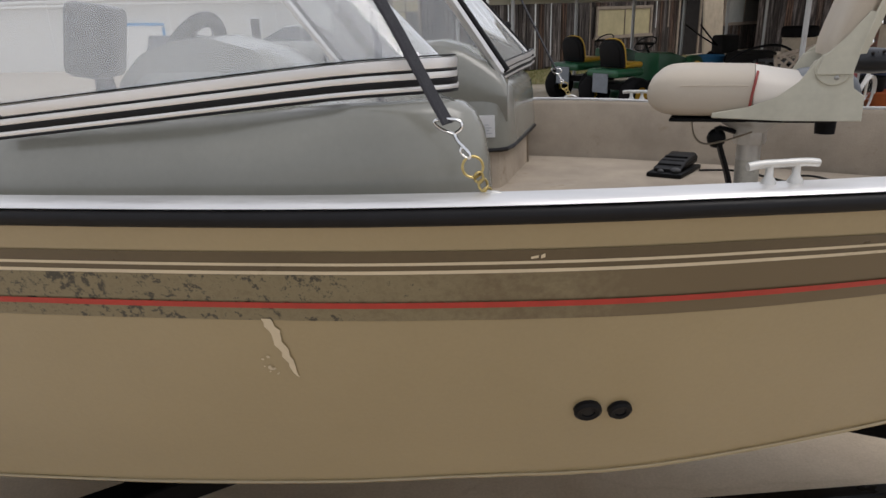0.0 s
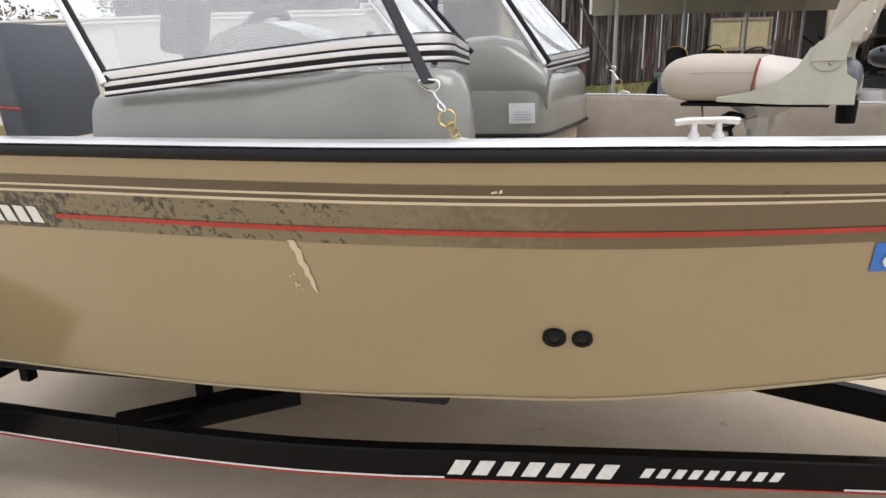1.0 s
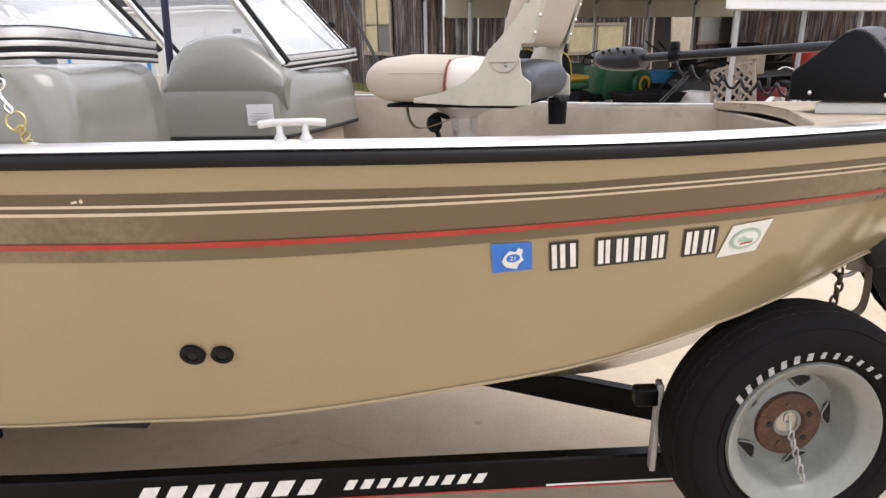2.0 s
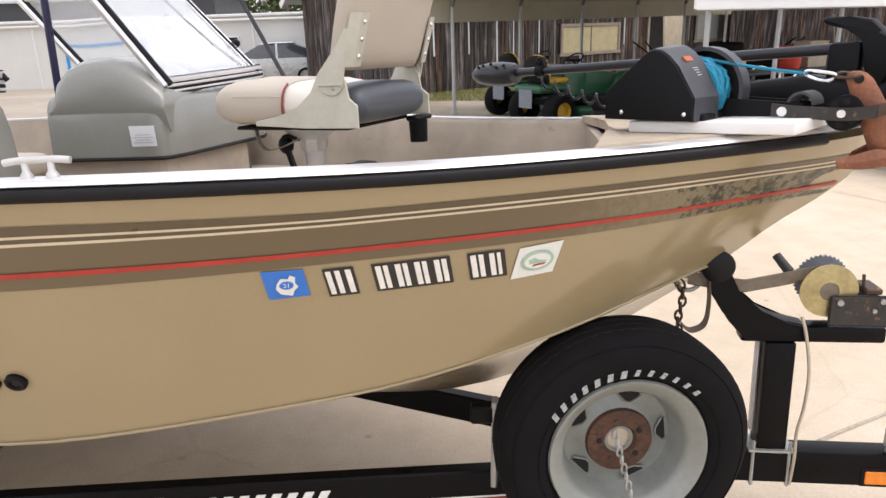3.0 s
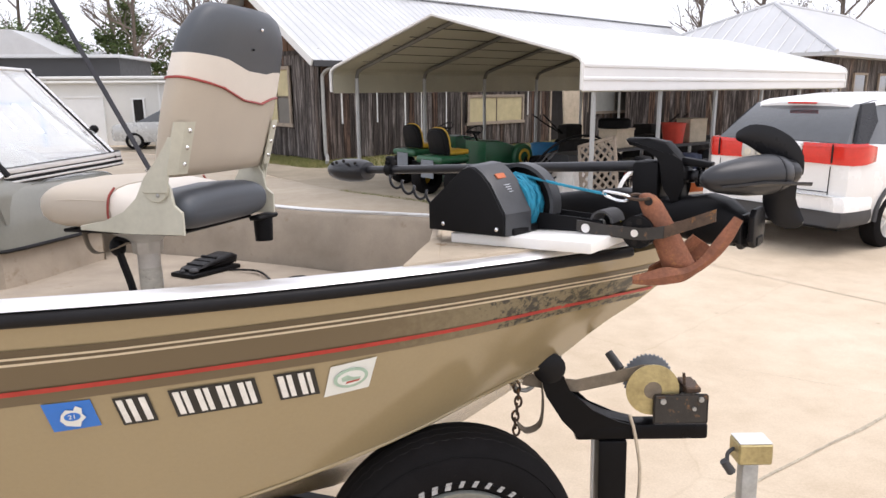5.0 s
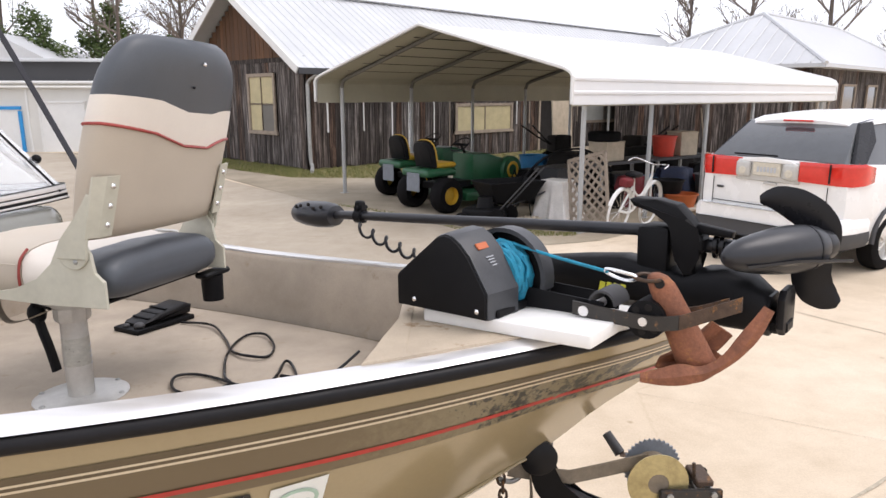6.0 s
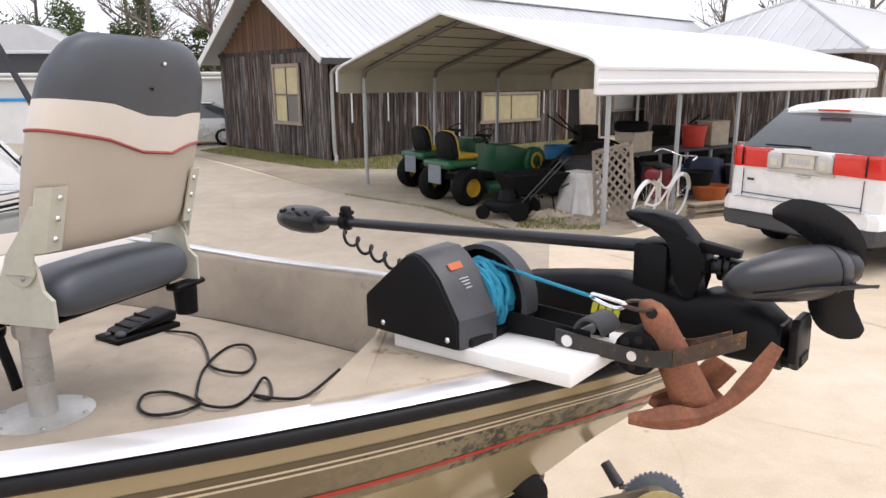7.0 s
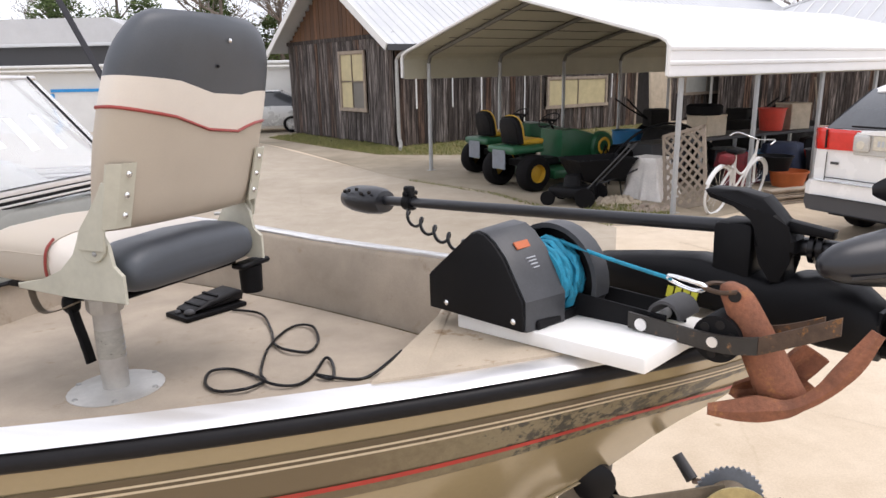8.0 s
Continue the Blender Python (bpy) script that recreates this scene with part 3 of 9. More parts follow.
def window_unit(parent, m, w, h, panes, name="window"):
    """A framed window in the wall plane x-z of m; panes: list of (x0, x1, z0, z1, material)."""
    bm = bmesh.new()
    f = 0.09
    for cx, cz, sx, sz in ((0, h / 2 + f / 2, w + 2 * f, f), (0, -h / 2 - f / 2, w + 2 * f + 0.1, f), (-w / 2 - f / 2, 0, f, h), (w / 2 + f / 2, 0, f, h)):
        box(bm, (sx, 0.06, sz), pose(cx, -0.02, cz), 0.006)
    win = part(name, bm, "lattice_wood", parent, "weathered wooden window frame with cream blinds", at=m)
    for x0, x1, z0, z1, mat in panes:
        b2 = bmesh.new()
        box(b2, (x1 - x0 - 0.03, 0.012, z1 - z0 - 0.03), pose((x0 + x1) / 2, 0.0, (z0 + z1) / 2))
        part("pane", b2, mat, win)
        b3 = bmesh.new()
        for cx, cz, sx, sz in (((x0 + x1) / 2, z1, x1 - x0, 0.035), ((x0 + x1) / 2, z0, x1 - x0, 0.035), (x0, (z0 + z1) / 2, 0.035, z1 - z0), (x1, (z0 + z1) / 2, 0.035, z1 - z0)):
            box(b3, (sx, 0.03, sz), pose(cx, -0.012, cz))
        part("sash", b3, "lattice_wood", win)
    return win


def make_house():
    rnd = random.Random(11)
    h = thing("house", yard(HX, HY, 0, HROT), "weathered grey board house with a pale metal gable roof", "house", kind="structure")
    W, L, E, P = 6.45, 24.0, 2.95, 4.95
    bm = bmesh.new()
    box(bm, (L, W, E + 0.1), pose(L / 2 + 0.05, W / 2 + 0.02, E / 2 - 0.05 + 0.0))
    core = part("wall", bm, "board", h)
    bm = bmesh.new()
    prism(bm, [(0.05, E), (W - 0.05, E), (W / 2, P - 0.08)], 0.1, Matrix(((0, 0, 1, 0.02), (1, 0, 0, 0), (0, 1, 0, 0), (0, 0, 0, 1))))
    part("gable", bm, "board_brown", h)
    # roof planes, with an overhang at the eaves and at the gable
    slope = Vector((0, W / 2 + 0.55, -(P - E) * (W / 2 + 0.55) / (W / 2)))
    bm = bmesh.new()
    ribbed_sheet(bm, (-0.55, W / 2, P + 0.06), (1, 0, 0), slope, L + 0.8, slope.length)
    part("roof_back", bm, "roof_metal", h)
    slope2 = Vector((0, -slope.y, slope.z))
    bm = bmesh.new()
    ribbed_sheet(bm, (-0.55, W / 2, P + 0.06), (1, 0, 0), slope2, L + 0.8, slope2.length)
    part("roof_front", bm, "roof_metal", h)
    bm = bmesh.new()
    box(bm, (L + 0.85, 0.3, 0.04), pose(L / 2 - 0.15, W / 2, P + 0.09), 0.01)
    part("ridge_cap", bm, "roof_metal", h)
    # barge boards and fascia
    for s in (1, -1):
        bm = bmesh.new()
        a = Vector((-0.58, W / 2, P + 0.0))
        b_ = a + Vector((0, s * slope.y, slope.z))
        span(bm, a, b_, (0.05, 0.2), 0.006)
        part("barge_board", bm, "trim_white", h, "pale weathered barge board")
    bm = bmesh.new()
    box(bm, (L + 0.7, 0.05, 0.16), pose(L / 2 - 0.2, -0.54, E - 0.36), 0.006)
    part("gutter", bm, "grey_trim", h, "dark gutter under the metal roof")
    bm = bmesh.new()
    box(bm, (L + 0.6, 0.56, 0.02), pose(L / 2 - 0.2, -0.28, E - 0.3))
    part("soffit", bm, "board_brown", h)
    bm = bmesh.new()
    box(bm, (0.06, W + 0.1, 0.12), pose(-0.05, W / 2, E - 0.02), 0.006)
    part("belt_board", bm, "board", h)
    # downpipe at the corner
    bm = bmesh.new()
    tube(bm, smooth_path([(0.05, -0.5, E - 0.45), (0.02, -0.12, E - 0.62), (0.0, -0.1, 2.0), (0.0, -0.1, 0.4), (-0.05, -0.25, 0.14), (-0.5, -0.9, 0.07)], 5), 0.05, 8)
    part("downpipe", bm, "galv", h, "dented grey metal downpipe", smooth=40)
    # openings: gable window, long-wall window, dark doorway, second dark bay
    gable_m = Matrix.Translation((-0.05, W, 0)) @ turn_z(-90)
    gw = (W - 2.80, W - 1.48, 0.98, 2.50)
    window_unit(h, gable_m @ pose((gw[0] + gw[1]) / 2, -0.02, 1.74), 1.32, 1.52,
                [(-0.66, 0, 0, 0.76, "cream_pane"), (-0.66, 0, -0.76, 0, "cream_pane"), (0, 0.66, 0, 0.76, "cream_pane"), (0, 0.66, -0.76, 0, "screen_pane")])
    long_m = Matrix.Translation((0, -0.045, 0))
    window_unit(h, long_m @ pose(6.95, -0.02, 1.24), 2.64, 0.80, [(-1.32, 0, -0.4, 0.4, "cream_pane"), (0, 1.32, -0.4, 0.4, "cream_pane")])
    window_unit(h, long_m @ pose(14.1, -0.02, 1.45), 2.7, 0.9, [(-1.35, 0, -0.45, 0.45, "pale_pane"), (0, 1.35, -0.45, 0.45, "screen_pane")])
    # each doorway is a flat black panel painted for the shade inside
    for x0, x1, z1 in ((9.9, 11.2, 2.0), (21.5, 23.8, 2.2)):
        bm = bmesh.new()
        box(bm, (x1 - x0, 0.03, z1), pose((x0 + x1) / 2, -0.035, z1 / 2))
        d = part("door", bm, "dark", h, "doorway in the board wall, its shade a black panel")
        bm = bmesh.new()
        for cx, sx, cz, sz in ((x0, 0.1, z1 / 2, z1), (x1, 0.1, z1 / 2, z1), ((x0 + x1) / 2, x1 - x0 + 0.2, z1, 0.1)):
            box(bm, (sx, 0.06, sz), pose(cx, -0.06, cz), 0.006)
        part("door_frame", bm, "lattice_wood", d)
    skip_l = [(5.5, 8.4, 0.76, 1.72), (9.85, 11.25, -1, 2.05), (12.6, 15.6, 0.92, 1.98), (21.4, 23.9, -1, 2.25)]
    board_wall(h, 0, 19.5, 0.08, lambda x: E - 0.3, long_m, rnd, 0.2, skip_l)
    board_wall(h, 0, W, 0.08, lambda x: E - 0.05, gable_m, rnd, 0.19, [(W - 2.9, W - 1.38, 0.88, 2.60)])
    # pale battens over some of the joints
    for x in (0.62, 1.85, 2.9, 3.55, 4.6, 5.28, 8.6, 9.3, 11.9, 12.25, 15.3, 16.4, 17.8):
        bm = bmesh.new()
        z1 = rnd.choice((1.6, 2.2, 2.55))
        box(bm, (rnd.uniform(0.025, 0.05), 0.02, z1), pose(x, -0.075, 2.6 - z1 / 2), 0.003)
        part("batten", bm, "lattice_wood" if rnd.random() < 0.4 else "trim_white", h, "pale weathered batten")
    board_wall(h, 0.2, W - 0.2, E + 0.02, lambda x: E + (P - E) * (1 - abs(x - W / 2) / (W / 2)) - 0.1, gable_m, rnd, 0.24, mat="board_brown")
    return h


house = make_house()


# ---- carport ----
def make_carport():
    c = thing("carport", yard(5.014, 9.925, 0, 37.2), "white sheet-metal carport on thin steel posts", "carport", kind="structure")
    W, L = 5.85, 10.1
    e, b, p = 1.87, 2.30, 3.12
    # cross-section of the roof skin, from the near eave over the ridge to the far eave
    sec = [(-0.16, e), (-0.16, b - 0.06), (-0.12, b), (0.0, b + 0.06), (W / 2, p), (W, b + 0.06), (W + 0.12, b), (W + 0.16, b - 0.06), (W + 0.16, e)]

    def sheet(i0, i1, name):
        bm = bmesh.new()
        pts = []
        for (y0, z0), (y1, z1) in zip(sec[i0:i1], sec[i0 + 1:i1 + 1]):
            d = math.hypot(y1 - y0, z1 - z0)
            n = max(1, round(d / 0.23))
            ny, nz = -(z1 - z0) / d, (y1 - y0) / d
            if nz < 0 or (abs(nz) < 1e-6 and ny * (y0 - W / 2) < 0):
                ny, nz = -ny, -nz
            for k in range(n):
                for f, h in (((0.0, 0.0), (0.7, 0.0), (0.78, 0.018), (0.92, 0.018)) if n > 1 else ((0.0, 0.0),)):
                    t = (k + f) / n
                    pts.append((y0 + (y1 - y0) * t + ny * h, z0 + (z1 - z0) * t + nz * h))
        pts.append(sec[i1])
        ring0 = [(-0.52, y, z) for y, z in pts]
        ring1 = [(L, y, z) for y, z in pts]
        loft(bm, [ring0, ring1], closed=False, caps=False)
        loft(bm, [[(x, y * 0.999 + 0.003, z - 0.012) for x, y, z in ring1], [(x, y * 0.999 + 0.003, z - 0.012) for x, y, z in ring0]], closed=False, caps=False)
        return part(name, bm, "carport_white", c)

    sheet(0, 4, "roof_near")
    sheet(4, 8, "roof_far")
    # inner lining a little below the skin, its cream darkened for the shade
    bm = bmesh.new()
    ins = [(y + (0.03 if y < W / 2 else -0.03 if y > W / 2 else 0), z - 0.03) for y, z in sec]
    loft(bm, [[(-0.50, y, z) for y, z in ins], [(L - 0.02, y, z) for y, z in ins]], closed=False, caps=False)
    part("underside", bm, "carport_in", c, "cream underside darkened for shade, with cross seams")
    for y, z in [(W * k / 12, 0) for k in range(1, 12)]:
        zz = b + 0.06 + (p - b - 0.06) * (1 - abs(y - W / 2) / (W / 2)) - 0.036
        bm = bmesh.new()
        box(bm, (L, 0.02, 0.012), pose(L / 2 - 0.2, y, zz))
        part("seam", bm, "grey_trim", c)
    # gable trim
    for x in (-0.525, L + 0.01):
        bm = bmesh.new()
        tube(bm, [(x, y, z) for y, z in sec], 0.03, 6)
        part("edge_trim", bm, "trim_white", c)
    # hoops: posts, and rafters whose grey is darkened for the roof's shade
    for i, x in enumerate((0.0, 1.86, 3.81, 5.78, 7.75, 9.7)):
        bm = bmesh.new()
        path = [(x, 0, 0), (x, 0, b - 0.16), (x, 0.06, b - 0.03), (x, 0.2, b + 0.03), (x, W / 2, p - 0.07), (x, W - 0.2, b + 0.03), (x, W - 0.06, b - 0.03), (x, W, b - 0.16), (x, W, 0)]
        tube(bm, path[1:-1], 0.04, 6)
        part("rafter", bm, "rafter_shaded", c, "bent steel rafter, grey darkened for the shade")
        for y in (0, W):
            bm = bmesh.new()
            tube(bm, [(x, y, 0), (x, y, b - 0.15)], 0.04, 6)
            part("post", bm, "post_white", c, "thin square steel post")
    for x in (0.0, 1.86, 3.81, 5.78, 7.75, 9.7):
        for y in (0, W):
            bm = bmesh.new()
            box(bm, (0.16, 0.12, 0.012), pose(x, y, 0.006))
            part("foot_plate", bm, "galv", c)
    return c


carport = make_carport()

# ---- boat ----
RUB_W = [(-5.0, 0.984), (-4.2, 1.021), (-3.66, 1.049), (-3.06, 1.086), (-2.65, 1.088), (-2.16, 1.038), (-1.67, 0.919), (-1.18, 0.736), (-0.70, 0.521), (-0.217, 0.274), (-0.05, 0.161), (0.05, 0.064), (0.08, 0.0)]
RUB_Z = [(-5.0, 1.42), (-2.2, 1.413), (-1.67, 1.40), (-1.18, 1.385), (-0.70, 1.38), (0.08, 1.385)]
CHINE_W = [(-5.0, 0.754), (-3.6, 0.773), (-2.96, 0.773), (-2.63, 0.773), (-2.17, 0.748), (-1.59, 0.614), (-1.29, 0.518), (-0.976, 0.414), (-0.772, 0.324), (-0.55, 0.184), (-0.33, 0.0)]
CHINE_Z = [(-5.0, 0.62), (-3.6, 0.62), (-2.96, 0.64), (-2.63, 0.67), (-2.17, 0.70), (-1.59, 0.75), (-1.29, 0.78), (-0.976, 0.85), (-0.772, 0.90), (-0.55, 0.955), (-0.33, 0.98)]
KEEL_Z = [(-5.0, 0.38), (-2.5, 0.38), (-1.7, 0.39), (-1.25, 0.44), (-0.9, 0.58), (-0.6, 0.78), (-0.33, 0.98), (-0.185, 1.10), (-0.04, 1.20), (0.06, 1.30), (0.08, 1.385)]


def eased(table, x):
    """Cubic reading through the table."""
    n = len(table)
    if x <= table[0][0]:
        return table[0][1]
    if x >= table[-1][0]:
        return table[-1][1]
    for i in range(n - 1):
        (x0, v0), (x1, v1) = table[i], table[i + 1]
        if x <= x1:
            def slope(k):
                if k == 0:
                    return (table[1][1] - table[0][1]) / (table[1][0] - table[0][0])
                if k == n - 1:
                    return (table[-1][1] - table[-2][1]) / (table[-1][0] - table[-2][0])
                return (table[k + 1][1] - table[k - 1][1]) / (table[k + 1][0] - table[k - 1][0])
            h = x1 - x0
            t = (x - x0) / h
            return (2 * t ** 3 - 3 * t * t + 1) * v0 + (t ** 3 - 2 * t * t + t) * h * slope(i) + (-2 * t ** 3 + 3 * t * t) * v1 + (t ** 3 - t * t) * h * slope(i + 1)


def rub_w(x):
    return max(0.0, eased(RUB_W, x))


def side_at(x, z):
    """Half-width of the hull's outer skin at station x and height z (between chine and rub rail)."""
    w, zr = rub_w(x) - 0.006, eased(RUB_Z, x)
    if x > -0.33:
        c, zc = 0.0, eased(KEEL_Z, x)
    else:
        c, zc = max(0.0, eased(CHINE_W, x)), eased(CHINE_Z, x)
    t = (zr - z) / max(1e-4, zr - zc)
    bulge = 0.012 * math.sin(math.pi * min(1, max(0, t)))
    return max(0.0, w + (c - w) * t + bulge * min(1, w * 2))


def stem_x(z):
    """Where the stem stands at height z."""
    pts = sorted((zz, xx) for xx, zz in KEEL_Z if xx >= -0.6)
    return lerp_table(pts, z)


STATIONS = [-5.0 + 0.125 * i for i in range(37)] + [-0.4, -0.33, -0.27, -0.21, -0.15, -0.10, -0.06, -0.02, 0.02, 0.05, 0.07, 0.08]

DECK = 1.13


def askew(p):
    """The boat's own middle line runs a little to port of local x towards the stern, and the port rail lies lower."""
    x, y, z = p
    w = max(0.05, rub_w(x))
    c = 0.10 * min(2.2, max(0.0, -x - 0.3))
    s = y / w
    if s > 0:
        z -= 0.05 * min(1.0, s) * min(1.0, max(0.0, -x / 1.4)) * min(1.0, max(0.0, (z - 1.13) / 0.22))
    return Vector((x, y + c * (1 + s if s > 0 else max(0.0, 1 + s / 0.55)), z))


def lay(bm):
    for v in bm.verts:
        v.co = askew(v.co)
    return bm


boat = thing("boat", BOAT, "tan aluminium fishing boat with brown and red stripes on a trailer", "boat")


def mirror_rings(fn, side):
    return [[(x, side * y, z) for x, y, z in fn(s)] for s in STATIONS]


for side, nm in ((-1, "starboard"), (1, "port")):
    def side_ring(x):
        zr = eased(RUB_Z, x) + 0.01
        zc = eased(KEEL_Z, x) if x > -0.33 else eased(CHINE_Z, x)
        return [(x, side_at(x, zr + (zc - zr) * k / 10), zr + (zc - zr) * k / 10) for k in range(11)]
    bm = bmesh.new()
    loft(bm, mirror_rings(side_ring, side), closed=False, caps=False)
    part("hull_side", lay(bm), "hull", boat, "glossy tan painted hull side", smooth=50)

    def bottom_ring(x):
        zk = eased(KEEL_Z, x)
        if x > -0.33:
            return [(x, 0, zk)] * 6
        c, zc = max(0.0, eased(CHINE_W, x)), eased(CHINE_Z, x)
        out = []
        for k in range(6):
            t = k / 5
            out.append((x, c * (1 - t), zc + (zk - zc) * (t ** 1.15)))
        return out
    bm = bmesh.new()
    loft(bm, [[(x, side * y, z) for x, y, z in bottom_ring(s)] for s in STATIONS if s <= -0.33], closed=False, caps=False)
    part("hull_bottom", lay(bm), "hull", boat, "tan hull bottom", smooth=50)
    # chine bead
    bm = bmesh.new()
    tube(bm, [(s, side * (max(0, eased(CHINE_W, s)) + 0.004), eased(CHINE_Z, s)) for s in STATIONS if s <= -0.33], 0.005, 6)
    part("chine_strake", lay(bm), "hull", boat, "raised spray rail along the chine", smooth=60)

    # gunwale: black insert and aluminium cap follow the rail line
    def rail_pts():
        xs = [s for s in STATIONS]
        return [Vector((x, rub_w(x), eased(RUB_Z, x))) for x in xs]
    line = rail_pts()
    rings_b, rings_a = [], []
    cap_in = lambda x: lerp_table([(-2.2, 0.66), (-1.6, 0.80), (-0.9, 0.68), (-0.4, 0.52), (0.0, 0.45)], x)
    for i, p in enumerate(line):
        t = (line[min(i + 1, len(line) - 1)] - line[max(i - 1, 0)]).normalized()
        nrm = Vector((-t.y, t.x, 0)).normalized()
        if nrm.y < 0:
            nrm = -nrm
        prof_b = [(-0.01, 0.0), (0.010, 0.002), (0.018, 0.010), (0.018, 0.024), (0.010, 0.032), (-0.01, 0.034)]
        prof_a = [(0.004, 0.034), (0.011, 0.037), (0.007, 0.042), (-0.008, 0.046), (-0.05, 0.048), (-0.082, 0.048), (-0.088, 0.044), (-0.088, 0.026), (-0.07, 0.024)]
        for prof, rr in ((prof_b, rings_b), (prof_a, rings_a)):
            ring = []
            for n_, z_ in prof:
                q = p + nrm * (n_ * cap_in(p.x) if n_ < -0.02 else n_)
                ring.append((q.x, side * max(0.0, q.y), q.z + z_))
            rr.append(ring)
    keep = [i for i, s in enumerate(STATIONS) if s <= -0.12]
    bm = bmesh.new()
    loft(bm, [rings_b[i] for i in keep])
    part("rub_rail", lay(bm), "rubber", boat, "black rubber rub rail insert", smooth=60)
    bm = bmesh.new()
    loft(bm, rings_a)
    part("gunwale_cap", lay(bm), "alu", boat, "bare aluminium gunwale cap", smooth=40)

    # inner lining
    def liner_ring(x):
        w = max(0.0, rub_w(x) - 0.098 * cap_in(x))
        z = eased(RUB_Z, x) + 0.036
        return [(x, w, z), (x, max(0, min(w - 0.015, side_at(x, z - 0.02) - 0.014)), z - 0.02), (x, max(0, min(w - 0.03, side_at(x, z - 0.2) - 0.018)), z - 0.2), (x, max(0, min(w - 0.04, side_at(x, 1.12) - 0.012)), 1.12)]
    bm = bmesh.new()
    loft(bm, [[(x, side * y, z) for x, y, z in liner_ring(s)] for s in STATIONS if -2.9 <= s <= -0.5], closed=False, caps=False)
    part("side_lining", lay(bm), "carpet", boat, "tan carpet on the inner side", smooth=40)
    # aft of the bow deck the side runs down to the cockpit floor
    bm = bmesh.new()
    loft(bm, [[(s, side * (rub_w(s) - 0.098 * cap_in(s)), eased(RUB_Z, s) + 0.036), (s, side * (side_at(s, 0.76) - 0.02), 0.76)] for s in STATIONS if s <= -2.75], closed=False, caps=False)
    part("cockpit_side", lay(bm), "carpet", boat)

# transom
bm = bmesh.new()
ring = [(-5.0, y, z) for y, z in ((0.984, 1.42), (0.754, 0.62), (0, 0.38), (-0.754, 0.62), (-0.984, 1.42))]
prism(bm, [(y, z) for _, y, z in ring], 0.04, Matrix(((0, 0, 1, -5.02), (1, 0, 0, 0), (0, 1, 0, 0), (0, 0, 0, 1))))
part("transom", lay(bm), "hull", boat)


def deck_poly(x0, x1, inset, n=24, z=None):
    xs = [x0 + (x1 - x0) * i / n for i in range(n + 1)]
    hw = [max(0.0, rub_w(x) - inset if z is None else side_at(x, z) - inset) for x in xs]
    return [(x, -h) for x, h in zip(xs, hw)] + [(x, h) for x, h in zip(reversed(xs), reversed(hw))]


bm = bmesh.new()
prism(bm, deck_poly(-2.62, -0.68, 0.026, z=1.08), 0.05, pose(0, 0, DECK - 0.05))
part("bow_deck", lay(bm), "carpet", boat, "tan carpeted bow casting deck")
bm = bmesh.new()
prism(bm, deck_poly(-4.98, -2.6, 0.012, z=0.72), 0.04, pose(0, 0, 0.72))
part("cockpit_floor", lay(bm), "carpet", boat, "tan carpeted cockpit floor")
bm = bmesh.new()
xs_ = [-0.70 + 0.66 * i / 16 for i in range(17)]
hw_ = [max(0.0, rub_w(x) - 0.046) for x in xs_]
prism(bm, [(-0.79, -0.51)] + [(x, -h) for x, h in zip(xs_, hw_)] + [(x, h) for x, h in zip(reversed(xs_), reversed(hw_))] + [(-0.76, 0.497), (-0.70, 0.12), (-0.71, -0.12), (-0.76, -0.34)], 0.03, pose(0, 0, 1.405), 0.006)
part("bow_platform", lay(bm), "carpet_stained", boat, "tan carpeted bow platform with brown stains")
bm = bmesh.new()
w = rub_w(-0.75) - 0.06
prism(bm, [(-w + 0.04, 1.40), (w, 1.40), (side_at(-0.75, 1.12) - 0.01, 1.12), (-side_at(-0.70, 1.12) + 0.04, 1.12)], 0.03, Matrix(((0, 0, 1, -0.745), (1, 0, 0, 0), (0, 1, 0, 0), (0, 0, 0, 1))))
part("platform_front", lay(bm), "carpet", boat)
bm = bmesh.new()
box(bm, (0.03, 2 * 0.77 + 0.34, 0.32), pose(-2.61, 0.20, 0.92))
part("deck_front", bm, "carpet", boat)


# stripes and worn decals, laid on the skin
def skin_strip(x0, z_lo, z_hi, mat, name, label, off=0.0022, n=160, x_end=None, sides=(-1, 1), lift=(0.0, 0.0)):
    # the stripes spread upwards a little towards the stern: lift at the lower and the upper edge
    climb = lambda x: lerp_table([(-2.9, 1.0), (-2.0, 0.78), (-1.4, 0.0)], x)
    for side in sides:
        bm = bmesh.new()
        lo, hi = [], []
        e_lo, e_hi = (stem_x(z_lo) - 0.012, stem_x(z_hi) - 0.012) if x_end is None else (x_end, x_end)
        for i in range(n + 1):
            t = i / n
            for z, e, lst, up in ((z_lo, e_lo, lo, lift[0]), (z_hi, e_hi, hi, lift[1])):
                x = x0 + (e - x0) * t
                z = z + up * climb(x)
                lst.append(bm.verts.new((x, side * (side_at(x, z) + off), z)))
        for i in range(n):
            bm.faces.new((lo[i], lo[i + 1], hi[i + 1], hi[i]))
        part(name, lay(bm) if side > 0 else bm, mat, boat, label, smooth=40)


